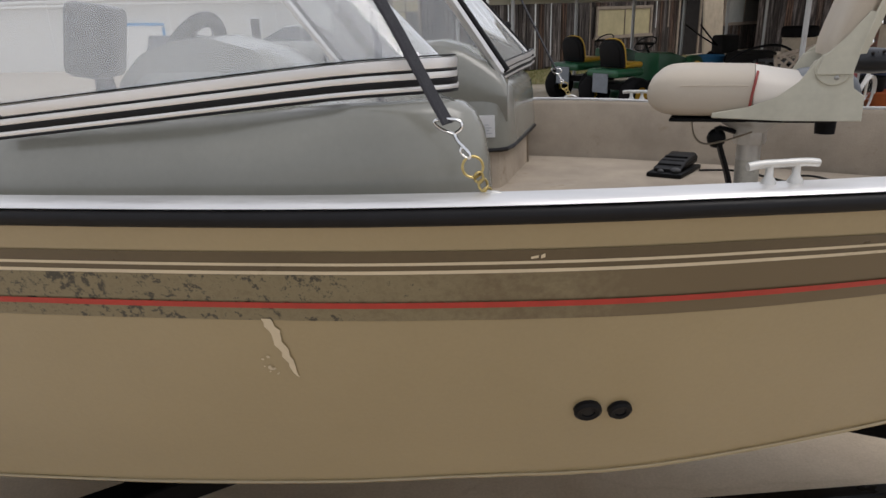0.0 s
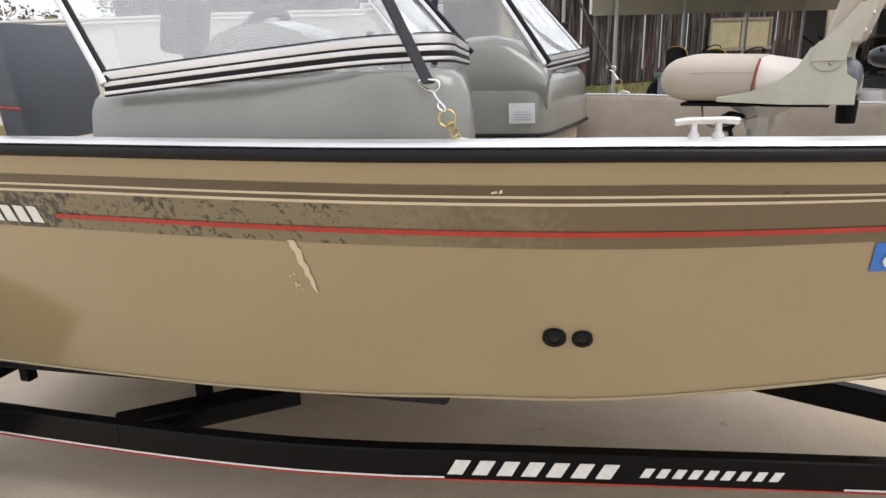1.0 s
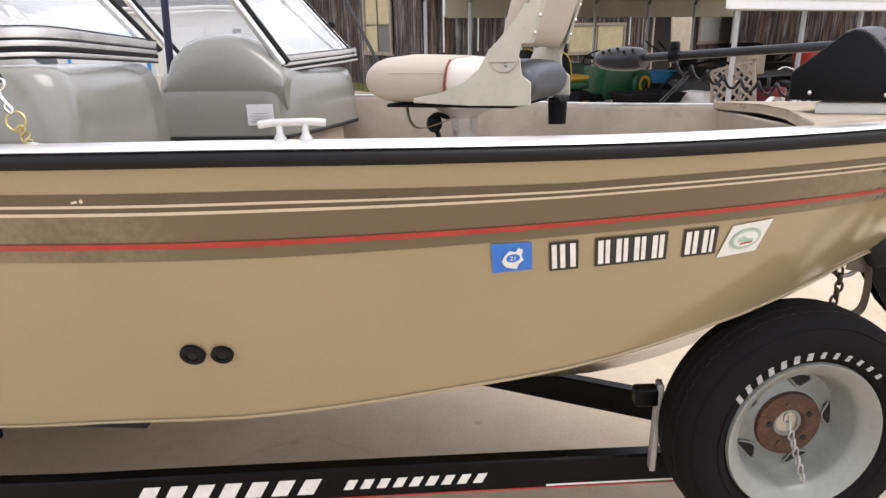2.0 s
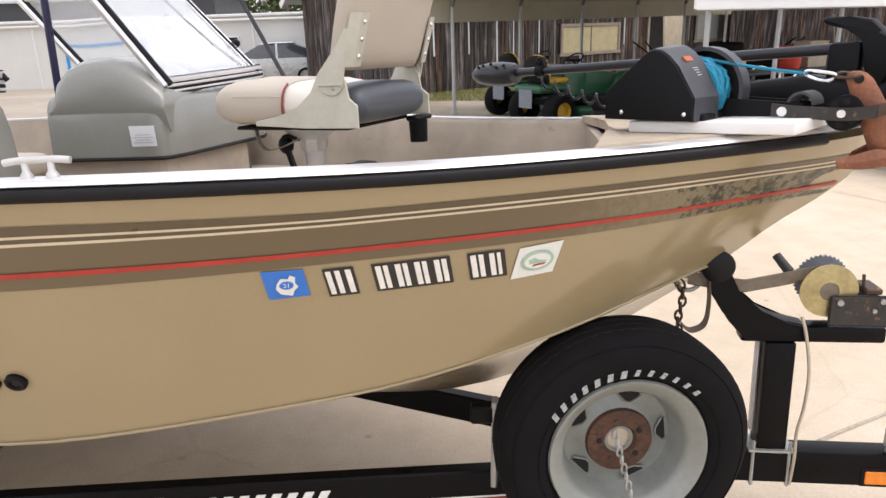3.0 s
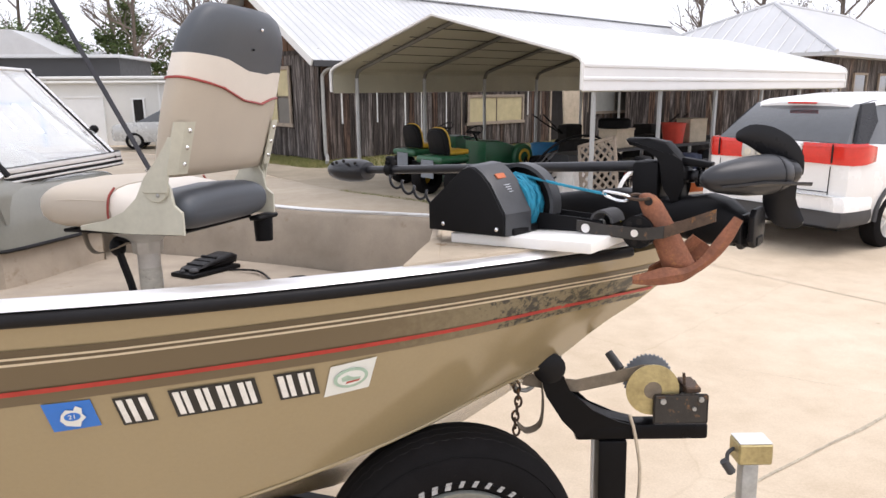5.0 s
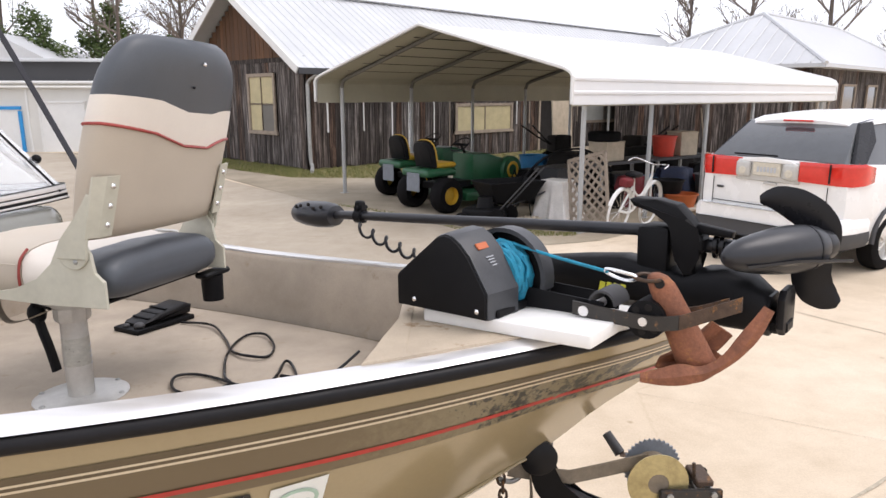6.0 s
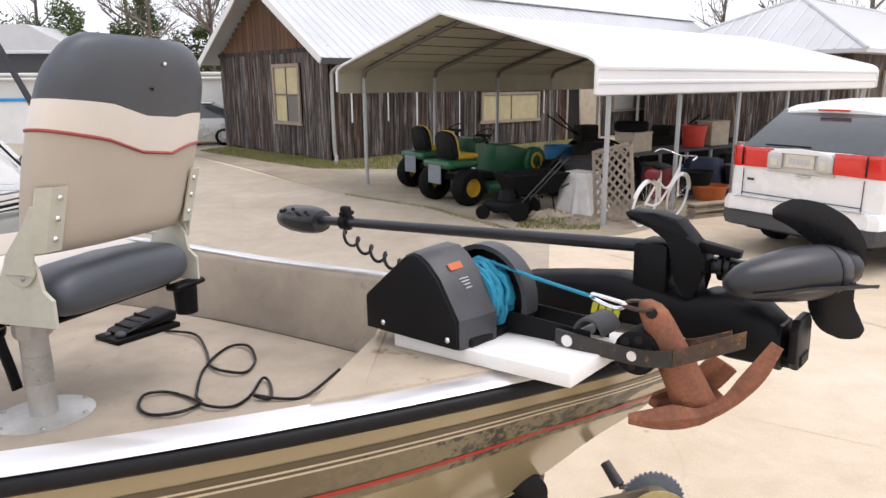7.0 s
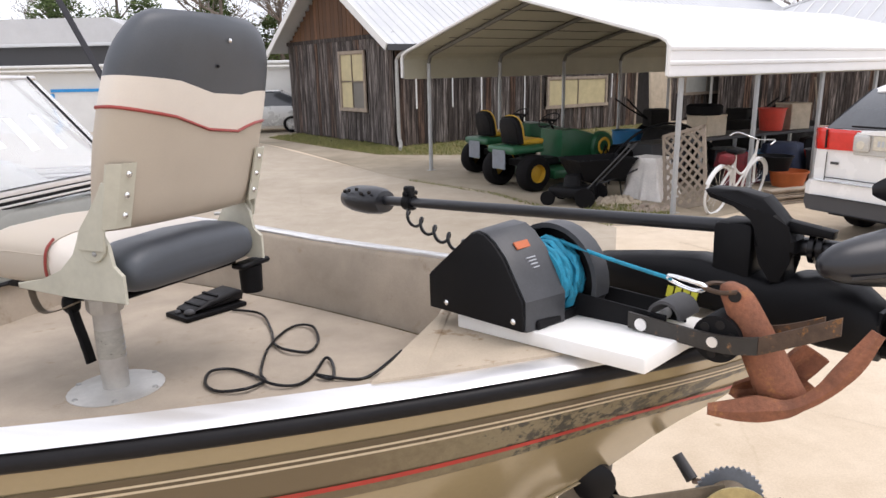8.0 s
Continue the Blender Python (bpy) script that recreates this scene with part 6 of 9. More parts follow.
def trolling_motor():
    t = thing("trolling_motor", BOAT @ pose(-0.10, -0.085, 1.45, 0, 0, -38), "black bow-mount trolling motor stowed with its propeller forward", "trolling motor")
    # local x runs along the shaft towards the bow, y to port, z up
    z = 0.19
    bm = bmesh.new()
    rod(bm, (-1.30, 0.03, z - 0.06), (0.10, 0.0, z), 0.0165, 0.0165, 16)
    part("shaft", bm, "motor_grey", t, "dark composite shaft", smooth=40)
    # control head
    bm = bmesh.new()
    rings = []
    for x, w, h in ((-1.425, 0.008, 0.008), (-1.418, 0.030, 0.026), (-1.39, 0.050, 0.040), (-1.34, 0.062, 0.048), (-1.27, 0.064, 0.050), (-1.22, 0.055, 0.046), (-1.195, 0.045, 0.038), (-1.19, 0.02, 0.02)):
        rings.append([(x, 0.03 + w * math.cos(k * math.pi / 10), z - 0.06 + h * math.sin(k * math.pi / 10)) for k in range(20)])
    loft(bm, rings)
    hd = part("control_head", bm, "motor_grey", t, "egg-shaped black control head", smooth=50)
    for k in range(5):
        bm = bmesh.new()
        ball(bm, (-1.36 + 0.035 * k, -0.02 - 0.008 * (k % 2), z - 0.03 + 0.006 * (k % 3)), 0.007)
        part("screw_well", bm, "dark", hd)
    # collar and coiled cord
    bm = bmesh.new()
    rod(bm, (-1.075, 0.024, z - 0.05), (-1.045, 0.024, z - 0.049), 0.027, 0.027, 14)
    box(bm, (0.035, 0.03, 0.04), pose(-1.06, 0.024, z - 0.015), 0.006)
    rod(bm, (-1.06, 0.0, z - 0.02), (-1.06, 0.055, z - 0.02), 0.008)
    part("depth_collar", bm, "black_plastic", t, "black depth collar with a knob", smooth=40)
    bm = bmesh.new()
    path = []
    for i in range(120):
        a = i * 0.5
        u = i / 119
        path.append((-1.05 + 0.62 * u, -0.005 - 0.03 * u + 0.016 * math.cos(a), z - 0.085 - 0.09 * u - 0.03 * math.sin(math.pi * u) + 0.020 * math.sin(a)))
    tube(bm, path, 0.0055, 6)
    part("coil_cord", bm, "black_gloss", t, "black coiled cord", smooth=60)
    # mount: long moulded base with a bulged front, hinge block and beak-shaped latch
    bm = bmesh.new()
    rings = []
    for x, w, z0, z1 in ((-0.34, 0.03, 0.01, 0.05), (-0.30, 0.05, 0.005, 0.085), (-0.16, 0.062, 0.0, 0.105), (-0.04, 0.066, 0.0, 0.118), (0.06, 0.064, 0.0, 0.105), (0.13, 0.062, -0.005, 0.09), (0.17, 0.072, -0.02, 0.108), (0.23, 0.076, -0.03, 0.115), (0.285, 0.072, -0.03, 0.098), (0.325, 0.06, -0.02, 0.065), (0.34, 0.04, 0.0, 0.035)):
        rings.append([(x, w * math.copysign(abs(math.cos(k * math.pi / 8)) ** 0.6, math.cos(k * math.pi / 8)), (z0 + z1) / 2 + (z1 - z0) / 2 * math.copysign(abs(math.sin(k * math.pi / 8)) ** 0.6, math.sin(k * math.pi / 8))) for k in range(16)])
    loft(bm, rings)
    part("mount_base", bm, "black_plastic", t, "black moulded deck mount", smooth=50)
    for i, x in enumerate((-0.075, -0.056, -0.037, -0.018)):
        bm = bmesh.new()
        box(bm, (0.014, 0.004, 0.026), pose(x, -0.067, 0.036, -6, 8, 0))
        part("logo_bar", bm, "print_yellow", t, "yellow logo drawn as bars")
    bm = bmesh.new()
    box(bm, (0.085, 0.10, 0.15), pose(0.048, 0, 0.130), 0.014, 2)
    part("hinge_block", bm, "black_plastic", t, "black hinge block", smooth=30)
    bm = bmesh.new()
    m = Matrix(((1, 0, 0, -0.006), (0, 0, 1, -0.05), (0, 1, 0, -0.018), (0, 0, 0, 1)))
    prism(bm, [(-0.012, 0.286), (0.0, 0.292), (0.062, 0.290), (0.114, 0.280), (0.143, 0.250), (0.160, 0.218), (0.182, 0.198), (0.180, 0.172), (0.163, 0.157), (0.167, 0.108), (0.135, 0.104), (0.110, 0.140), (0.098, 0.180), (0.110, 0.214), (0.098, 0.240), (0.055, 0.256), (0.0, 0.270)], 0.06, m, 0.010)
    part("bow_latch", bm, "black_plastic", t, "black beak-shaped latch arm", smooth=30)
    bm = bmesh.new()
    prism(bm, [(0.150, 0.212), (0.160, 0.236), (0.245, 0.222), (0.242, 0.206)], 0.03, m @ pose(0, 0, 0.015), 0.005)
    part("latch_finger", bm, "black_plastic", t, smooth=30)
    bm = bmesh.new()
    rod(bm, (0.10, 0, z - 0.028), (0.27, 0, z - 0.028), 0.021, 0.018, 14)
    nk = part("neck", bm, "motor_grey", t, smooth=40)
    for x in (0.190, 0.206):
        bm = bmesh.new()
        rod(bm, (x, 0, z - 0.028), (x + 0.010, 0, z - 0.028), 0.032, 0.032, 16)
        part("neck_ring", bm, "black_gloss", nk, smooth=40)
    # rubber-lined cradle plates at the front of the mount
    for x, z0, z1 in ((0.325, -0.035, 0.062), (0.357, -0.028, 0.080)):
        bm = bmesh.new()
        prism(bm, [(-0.055, z0 + 0.02), (-0.03, z0), (0.03, z0), (0.055, z0 + 0.02), (0.055, z1 - 0.02), (0.035, z1), (-0.035, z1), (-0.055, z1 - 0.02)], 0.018, Matrix(((0, 0, 1, x - 0.009), (1, 0, 0, 0), (0, 1, 0, 0), (0, 0, 0, 1))), 0.005)
        part("cradle_pad", bm, "rubber", t, "black rubber cradle pad", smooth=30)
    bm = bmesh.new()
    box(bm, (0.12, 0.07, 0.035), pose(0.31, 0, -0.01), 0.008)
    part("cradle", bm, "black_plastic", t)
    # motor pod, given along the boat's axes
    back = t.matrix_basis.inverted() @ BOAT
    nose, tail = Vector((-0.003, -0.380, 1.618)), Vector((0.283, -0.272, 1.624))
    ax = (tail - nose).normalized()
    e1 = ax.cross(Vector((0, 0, 1))).normalized()
    e2 = e1.cross(ax)
    bm = bmesh.new()
    rings = []
    for u, r in ((0.0, 0.010), (0.012, 0.022), (0.04, 0.035), (0.09, 0.046), (0.15, 0.054), (0.20, 0.056), (0.24, 0.053), (0.265, 0.047), (0.278, 0.038)):
        rings.append([back @ (nose + ax * u + e1 * r * math.cos(k * math.pi / 12) + e2 * r * math.sin(k * math.pi / 12)) for k in range(24)])
    loft(bm, rings)
    pod = part("motor_pod", bm, "motor_grey", t, "dark torpedo-shaped motor housing", smooth=50)
    bm = bmesh.new()
    rod(bm, back @ (nose + ax * 0.232), back @ (nose + ax * 0.237), 0.0547, 0.0542, 24)
    part("pod_seam", bm, "black_gloss", pod, smooth=40)
    bm = bmesh.new()
    pts = [(0.043, -0.401, 1.600), (0.168, -0.381, 1.608), (0.313, -0.331, 1.598), (0.318, -0.318, 1.592), (0.258, -0.291, 1.594), (0.088, -0.346, 1.598)]
    lo, hi = [bm.verts.new(back @ (Vector(p) - Vector((0, 0, 0.003)))) for p in pts], [bm.verts.new(back @ (Vector(p) + Vector((0, 0, 0.003)))) for p in pts]
    bm.faces.new(lo[::-1])
    bm.faces.new(hi)
    for k in range(6):
        bm.faces.new((lo[k], lo[(k + 1) % 6], hi[(k + 1) % 6], hi[k]))
    part("skeg", bm, "motor_grey", t, "thin skeg fin")
    bm = bmesh.new()
    lathe(bm, [(0.0, 0.035), (0.018, 0.032), (0.034, 0.012), (0.038, -0.015)], Matrix.Translation(back @ (tail - ax * 0.012)) @ (back.to_3x3() @ ax).to_track_quat("Z", "Y").to_matrix().to_4x4(), 16)
    hub = part("propeller_hub", bm, "black_gloss", t, smooth=50)

    def prop_blade(line, widths):
        """A swept blade along the line, with its width at each step."""
        pts = smooth_path(line, 5)
        n = len(pts)
        bm = bmesh.new()
        rings = []
        for i, p in enumerate(pts):
            tg = (pts[min(i + 1, n - 1)] - pts[max(i - 1, 0)]).normalized()
            sd = tg.cross((ax * 0.75 - e1 * 0.55).normalized()).normalized()
            nn = tg.cross(sd).normalized() * 0.004
            w = lerp_table([(k / (len(widths) - 1), v) for k, v in enumerate(widths)], i / (n - 1)) / 2
            rings.append([back @ q for q in (p - sd * w, p - sd * w * 0.5 + nn, p + sd * w * 0.5 + nn, p + sd * w, p + sd * w * 0.5 - nn, p - sd * w * 0.5 - nn)])
        loft(bm, rings)
        part("propeller_blade", bm, "black_gloss", hub, "swept black propeller blade", smooth=60)

    prop_blade([(0.296, -0.250, 1.609), (0.281, -0.243, 1.664), (0.246, -0.225, 1.702), (0.201, -0.200, 1.724), (0.161, -0.178, 1.722)], (0.055, 0.080, 0.086, 0.080, 0.060, 0.018))
    prop_blade([(0.283, -0.250, 1.605), (0.268, -0.240, 1.555), (0.278, -0.240, 1.515), (0.300, -0.250, 1.492), (0.326, -0.266, 1.477)], (0.055, 0.085, 0.088, 0.085, 0.066, 0.020))
    return t


trolling_motor()


def foot_pedal():
    p = thing("foot_pedal", BOAT @ pose(-1.795, 0.80, DECK, 0, 0, 60), "black foot control pedal on the carpeted deck", "pedal")
    bm = bmesh.new()
    box(bm, (0.27, 0.15, 0.020), pose(0, 0, 0.010), 0.006, 2)
    part("base", bm, "black_plastic", p, smooth=30)
    bm = bmesh.new()
    prism(bm, [(-0.10, 0.020), (0.13, 0.026), (0.14, 0.060), (0.11, 0.074), (-0.02, 0.058), (-0.10, 0.032)], 0.12, Matrix(((1, 0, 0, 0), (0, 0, 1, -0.06), (0, 1, 0, 0), (0, 0, 0, 1))), 0.014, 3)
    part("treadle", bm, "rubber", p, "ribbed black treadle", smooth=30)
    for x in (-0.06, -0.02, 0.02):
        bm = bmesh.new()
        box(bm, (0.012, 0.10, 0.006), pose(x, 0, 0.047 + (x + 0.06) * 0.25, 0, -14, 0), 0.002)
        part("tread_rib", bm, "black_plastic", p)
    bm = bmesh.new()
    ball(bm, (-0.10, -0.04, 0.028), 0.022, (1, 1, 0.6))
    ball(bm, (-0.115, 0.02, 0.024), 0.014, (1, 1, 0.7))
    part("dial", bm, "grey_trim", p, "grey speed dial", smooth=60)
    return p


foot_pedal()

cab = thing("control_cable", BOAT @ pose(-1.3, 0.4, DECK), "thin black control cable lying in loops on the deck", "cable")
loops = [(-1.69, 0.80), (-1.545, 0.735), (-1.439, 0.575), (-1.369, 0.433), (-1.288, 0.364), (-1.23, 0.378), (-1.235, 0.484), (-1.295, 0.601), (-1.366, 0.627), (-1.387, 0.527), (-1.366, 0.356), (-1.319, 0.194), (-1.285, 0.14), (-1.31, 0.066),
         (-1.389, 0.059), (-1.451, 0.106), (-1.471, 0.18), (-1.423, 0.218), (-1.337, 0.178), (-1.245, 0.103), (-1.18, 0.118), (-1.155, 0.191), (-1.154, 0.308), (-1.122, 0.279), (-1.089, 0.169), (-1.139, 0.178), (-1.043, 0.168), (-0.982, 0.201), (-0.90, 0.27)]
bm = bmesh.new()
zz = [0.008 + 0.007 * (i % 3 == 1) for i in range(len(loops))]
zz[-1] = 0.06
tube(bm, smooth_path([(x + 1.3, y - 0.4, z) for (x, y), z in zip(loops, zz)], 6), 0.0050, 6)
part("cord", bm, "black_gloss", cab, smooth=60)


# ---- seats by the consoles ----
def bucket_seat(x, y, rz, label):
    s = thing("helm_seat", BOAT @ pose(x, y, 0.76, 0, 0, rz), label, "seat")
    bm = bmesh.new()
    rod(bm, (0, 0, 0), (0, 0, 0.36), 0.04, 0.04, 16)
    part("post", bm, "alu_cast", s, smooth=40)
    bm = bmesh.new()
    box(bm, (0.46, 0.50, 0.14), pose(0, 0, 0.43), 0.05, 3)
    part("cushion", bm, "vinyl_tan", s, smooth=50)
    for z0, z1, mat, nm, w in ((0.50, 0.66, "vinyl_white", "back_lower", 0.50), (0.66, 1.03, "vinyl_grey", "back_top", 0.48)):
        bm = bmesh.new()
        rings = []
        for i in range(7):
            t = i / 6
            z = z0 + (z1 - z0) * t
            k = 1.0 if nm == "back_lower" else math.sqrt(max(0.05, 1 - (t ** 3) * 0.85))
            rings.append([(-0.20 - 0.12 * (z - 0.5) + 0.055 * k * math.copysign(abs(math.sin(a)) ** 0.6, math.sin(a)), w / 2 * (0.7 + 0.3 * k) * math.copysign(abs(math.cos(a)) ** 0.5, math.cos(a)), z) for a in [j * math.pi / 10 for j in range(20)]])
        loft(bm, rings)
        part(nm, bm, mat, s, smooth=60)
    bm = bmesh.new()
    tube(bm, smooth_path([(-0.17, -0.252, 0.77), (-0.30, -0.24, 0.78), (-0.31, 0, 0.74), (-0.30, 0.24, 0.78), (-0.17, 0.252, 0.77)], 5), 0.005, 6)
    part("piping", bm, "piping", s, smooth=60)
    return s


bucket_seat(-3.82, -0.56, 10, "slate and white helm seat behind the starboard console")
bucket_seat(-3.80, 0.90, -10, "slate and white passenger seat behind the far console")

# ---- trailer ----
trailer = thing("boat_trailer", BOAT, "black-enamelled boat trailer with pinstripes and a winch post", "trailer")
for side in (-1, 1):
    pts = smooth_path([(-4.95, 0.736, 0.345), (-3.9, 0.736, 0.345), (-3.3, 0.713, 0.345), (-2.9, 0.667, 0.345), (-2.6, 0.603, 0.338), (-1.6, 0.355, 0.290), (-0.62, 0.11, 0.236), (-0.40, 0.057, 0.226)], 6)
    bm = bmesh.new()
    rings = []
    n = len(pts)
    for i, p in enumerate(pts):
        t = (pts[min(i + 1, n - 1)] - pts[max(i - 1, 0)])
        nr = Vector((-t.y, t.x, 0)).normalized()
        hw, hh, r = 0.028, 0.0575, 0.006
        ring = []
        for a, b_ in ((-hw, -hh + r), (-hw, hh - r), (-hw + r, hh), (hw - r, hh), (hw, hh - r), (hw, -hh + r), (hw - r, -hh), (-hw + r, -hh)):
            q = p + nr * a + Vector((0, 0, b_))
            ring.append((q.x, side * q.y, q.z))
        rings.append(ring)
    loft(bm, rings)
    part("frame_rail", bm, "trailer", trailer, "glossy black box-section rail", smooth=30)
    # white and red pinstripes low on the outer face
    for dz, hh, mat in ((-0.040, 0.0035, "white_letter"), (-0.049, 0.003, "stripe_red")):
        lo, hi = [], []
        for i, p in enumerate(pts):
            if mat == "white_letter" and -2.62 < p.x < -1.50:
                continue
            t = (pts[min(i + 1, n - 1)] - pts[max(i - 1, 0)])
            nr = Vector((-t.y, t.x, 0)).normalized()
            if nr.y < 0:
                nr = -nr
            q = p + nr * 0.0295
            lo.append((q.x, side * q.y, q.z + dz - hh))
            hi.append((q.x, side * q.y, q.z + dz + hh))
        runs = [[0]]
        for i in range(1, len(lo)):
            if abs(lo[i][0] - lo[i - 1][0]) < 0.4:
                runs[-1].append(i)
            else:
                runs.append([i])
        for run in runs:
            if len(run) < 2:
                continue
            bm = bmesh.new()
            loft(bm, [[lo[i] for i in run], [hi[i] for i in run]], closed=False, caps=False)
            part("pinstripe", bm, mat, trailer)

# brand lettering drawn as slanted bars on the starboard rail
d = Vector((1.103, 0.274, -0.053))
for u0, count, w, hgt, gap in ((-0.01, 7, 0.050, 0.054, 0.031), (0.615, 9, 0.030, 0.034, 0.022)):
    for k in range(count):
        u = u0 + k * (w + gap)
        base = Vector((-2.648, -0.6155, 0.337)) + d * (u / d.length) + Vector((0, -0.0315, 0.004))
        dx = Vector((d.x, d.y, d.z)).normalized()
        bm = bmesh.new()
        s = 0.28 * hgt
        q = [base + dx * a + Vector((0, 0, b_)) for a, b_ in ((-s, -hgt / 2), (w - s, -hgt / 2), (w + s, hgt / 2), (s, hgt / 2))]
        nn = Vector((dx.y, -dx.x, 0)) * 0.0012
        lo = [bm.verts.new(v) for v in q]
        hi = [bm.verts.new(v + nn) for v in q]
        bm.faces.new(lo)
        bm.faces.new(hi[::-1])
        for i in range(4):
            bm.faces.new((lo[i], lo[(i + 1) % 4], hi[(i + 1) % 4], hi[i]))
        part("logo_bar", bm, "white_letter", trailer, "white logo lettering drawn as bars")

# cross members, bunks and the dark axle region under the hull
for sd in (-1, 1):
    bm = bmesh.new()
    span(bm, (-3.92, sd * 0.725, 0.36), (-3.40, sd * 0.30, 0.36), (0.12, 0.08), 0.006)
    part("cross_member", bm, "trailer", trailer)
for side in (-1, 1):
    bm = bmesh.new()
    span(bm, (-4.9, side * 0.50, 0.47), (-2.72, side * 0.42, 0.485), (0.09, 0.06), 0.012)
    part("bunk", bm, "webbing", trailer, "black carpeted bunk board")
    for x in (-3.72, -4.6):
        bm = bmesh.new()
        box(bm, (0.05, 0.05, 0.12), pose(x, side * 0.46, 0.42), 0.004)
        part("bunk_bracket", bm, "trailer", trailer)
# bracing near the spare: pale channel and black gusset
bm = bmesh.new()
span(bm, (-1.08, -0.30, 0.30), (-1.07, -0.30, 0.61), (0.05, 0.02), 0.004)
part("keel_stand", bm, "galv", trailer, "grey galvanised upright")
bm = bmesh.new()
span(bm, (-1.15, -0.31, 0.565), (-1.075, -0.30, 0.565), (0.05, 0.06), 0.006)
part("front_bunk", bm, "trailer", trailer)

# tongue
bm = bmesh.new()
box(bm, (2.1, 0.085, 0.125), pose(0.55, 0, 0.238), 0.008, 2)
part("tongue", bm, "trailer", trailer, "black box-section tongue", smooth=30)
bm = bmesh.new()
box(bm, (0.13, 0.006, 0.05), pose(0.237, -0.046, 0.212), 0.004)
part("side_marker", bm, "amber", trailer, "amber side marker lens")
bm = bmesh.new()
box(bm, (0.16, 0.005, 0.07), pose(0.237, -0.0435, 0.212), 0.003)
part("marker_base", bm, "black_plastic", trailer)

# winch post and horn
bm = bmesh.new()
box(bm, (0.098, 0.085, 0.41), pose(-0.138, 0, 0.500), 0.008, 2)
part("winch_post", bm, "trailer", trailer, "square black winch post", smooth=30)
bm = bmesh.new()
box(bm, (0.448, 0.075, 0.058), pose(-0.041, 0, 0.733), 0.012, 2)
part("winch_arm", bm, "trailer", trailer, "black winch arm", smooth=30)
for v in (-0.045, 0.037):
    bm = bmesh.new()
    m = Matrix(((1, 0, 0, 0), (0, 0, 1, v), (0, 1, 0, 0), (0, 0, 0, 1)))
    prism(bm, [(-0.250, 0.715), (-0.31, 0.78), (-0.365, 0.87), (-0.395, 0.96), (-0.36, 0.99), (-0.32, 0.965), (-0.285, 0.885), (-0.21, 0.815), (-0.12, 0.776), (-0.06, 0.760), (-0.22, 0.752)], 0.008, m, 0.002)
    part("horn_plate", bm, "trailer", trailer, "curved black bow-stop plate")
bm = bmesh.new()
tube(bm, smooth_path([(-0.35, 0, 0.93), (-0.27, 0, 0.85), (-0.17, 0, 0.79), (-0.07, 0, 0.762)], 4), 0.01, 8, flat=(0.075, 0.01))
part("horn_web", bm, "trailer", trailer)
bm = bmesh.new()
lathe(bm, [(0.0, -0.055), (0.04, -0.055), (0.054, -0.045), (0.046, 0.0), (0.054, 0.045), (0.04, 0.055), (0.0, 0.055)], Matrix.Translation((-0.355, 0, 0.970)) @ pose(0, 0, 0, 90, 0, 0), 22)
part("bow_roller", bm, "rubber", trailer, "black rubber bow roller", smooth=40)
for x in (-0.198, -0.078):
    bm = bmesh.new()
    tube(bm, [(x, -0.047, 0.34), (x, -0.047, 0.17), (x, 0.047, 0.17), (x, 0.047, 0.34)], 0.006, 6)
    part("u_bolt", bm, "galv", trailer, "rusty U-bolt round the post foot")
bm = bmesh.new()
box(bm, (0.15, 0.11, 0.008), pose(-0.138, 0, 0.305))
part("clamp_plate", bm, "galv", trailer)
bm = bmesh.new()
tube(bm, smooth_path([(-0.085, -0.045, 0.80), (-0.070, -0.056, 0.74), (-0.050, -0.060, 0.61), (-0.054, -0.060, 0.48), (-0.068, -0.060, 0.39), (-0.066, -0.056, 0.28), (-0.072, -0.054, 0.18)], 6), 0.0055, 6)
part("wire", bm, "cloth_tan", trailer, "pale electric wire hanging down the post", smooth=60)
bm = bmesh.new()
box(bm, (0.006, 0.03, 0.34), pose(-0.195, 0.02, 0.52))
part("post_edge", bm, "carport_white", trailer)

# hand winch
win = part("hand_winch", (lambda b_: (box(b_, (0.18, 0.006, 0.105), pose(0.135, -0.062, 0.815), 0.006), b_)[1])(bmesh.new()), "half_black", trailer, "dark winch side plate")
bm = bmesh.new()
box(bm, (0.18, 0.006, 0.105), pose(0.135, 0.058, 0.815), 0.006)
part("side_plate", bm, "half_black", win)
bm = bmesh.new()
lathe(bm, [(0.02, -0.010), (0.075, -0.010), (0.088, -0.004), (0.088, 0.0), (0.03, 0.004)], Matrix.Translation((0.045, -0.048, 0.878)) @ pose(0, 0, 0, 90, 0, 0), 28)
part("drum_flange", bm, "zinc", win, "yellow zinc drum flange", smooth=40)
bm = bmesh.new()
teeth = []
for k in range(72):
    r = 0.086 if k % 2 else 0.079
    teeth.append((0.05 + r * math.cos(2 * math.pi * k / 72), 0.888 + r * math.sin(2 * math.pi * k / 72)))
prism(bm, teeth, 0.008, Matrix(((1, 0, 0, 0), (0, 0, 1, 0.035), (0, 1, 0, 0), (0, 0, 0, 1))))
part("gear_wheel", bm, "steel_grey", win, "toothed steel gear wheel")
bm = bmesh.new()
rod(bm, (0.047, -0.05, 0.882), (0.047, 0.04, 0.882), 0.055, 0.055, 20)
part("strap_drum", bm, "webbing_tan", win, smooth=40)
for x, z, r in ((0.075, 0.845, 0.010), (0.200, 0.850, 0.009), (0.178, 0.818, 0.007)):
    bm = bmesh.new()
    rod(bm, (x, -0.072, z), (x, 0.06, z), r, r, 10)
    part("bolt", bm, "galv", win, smooth=40)
bm = bmesh.new()
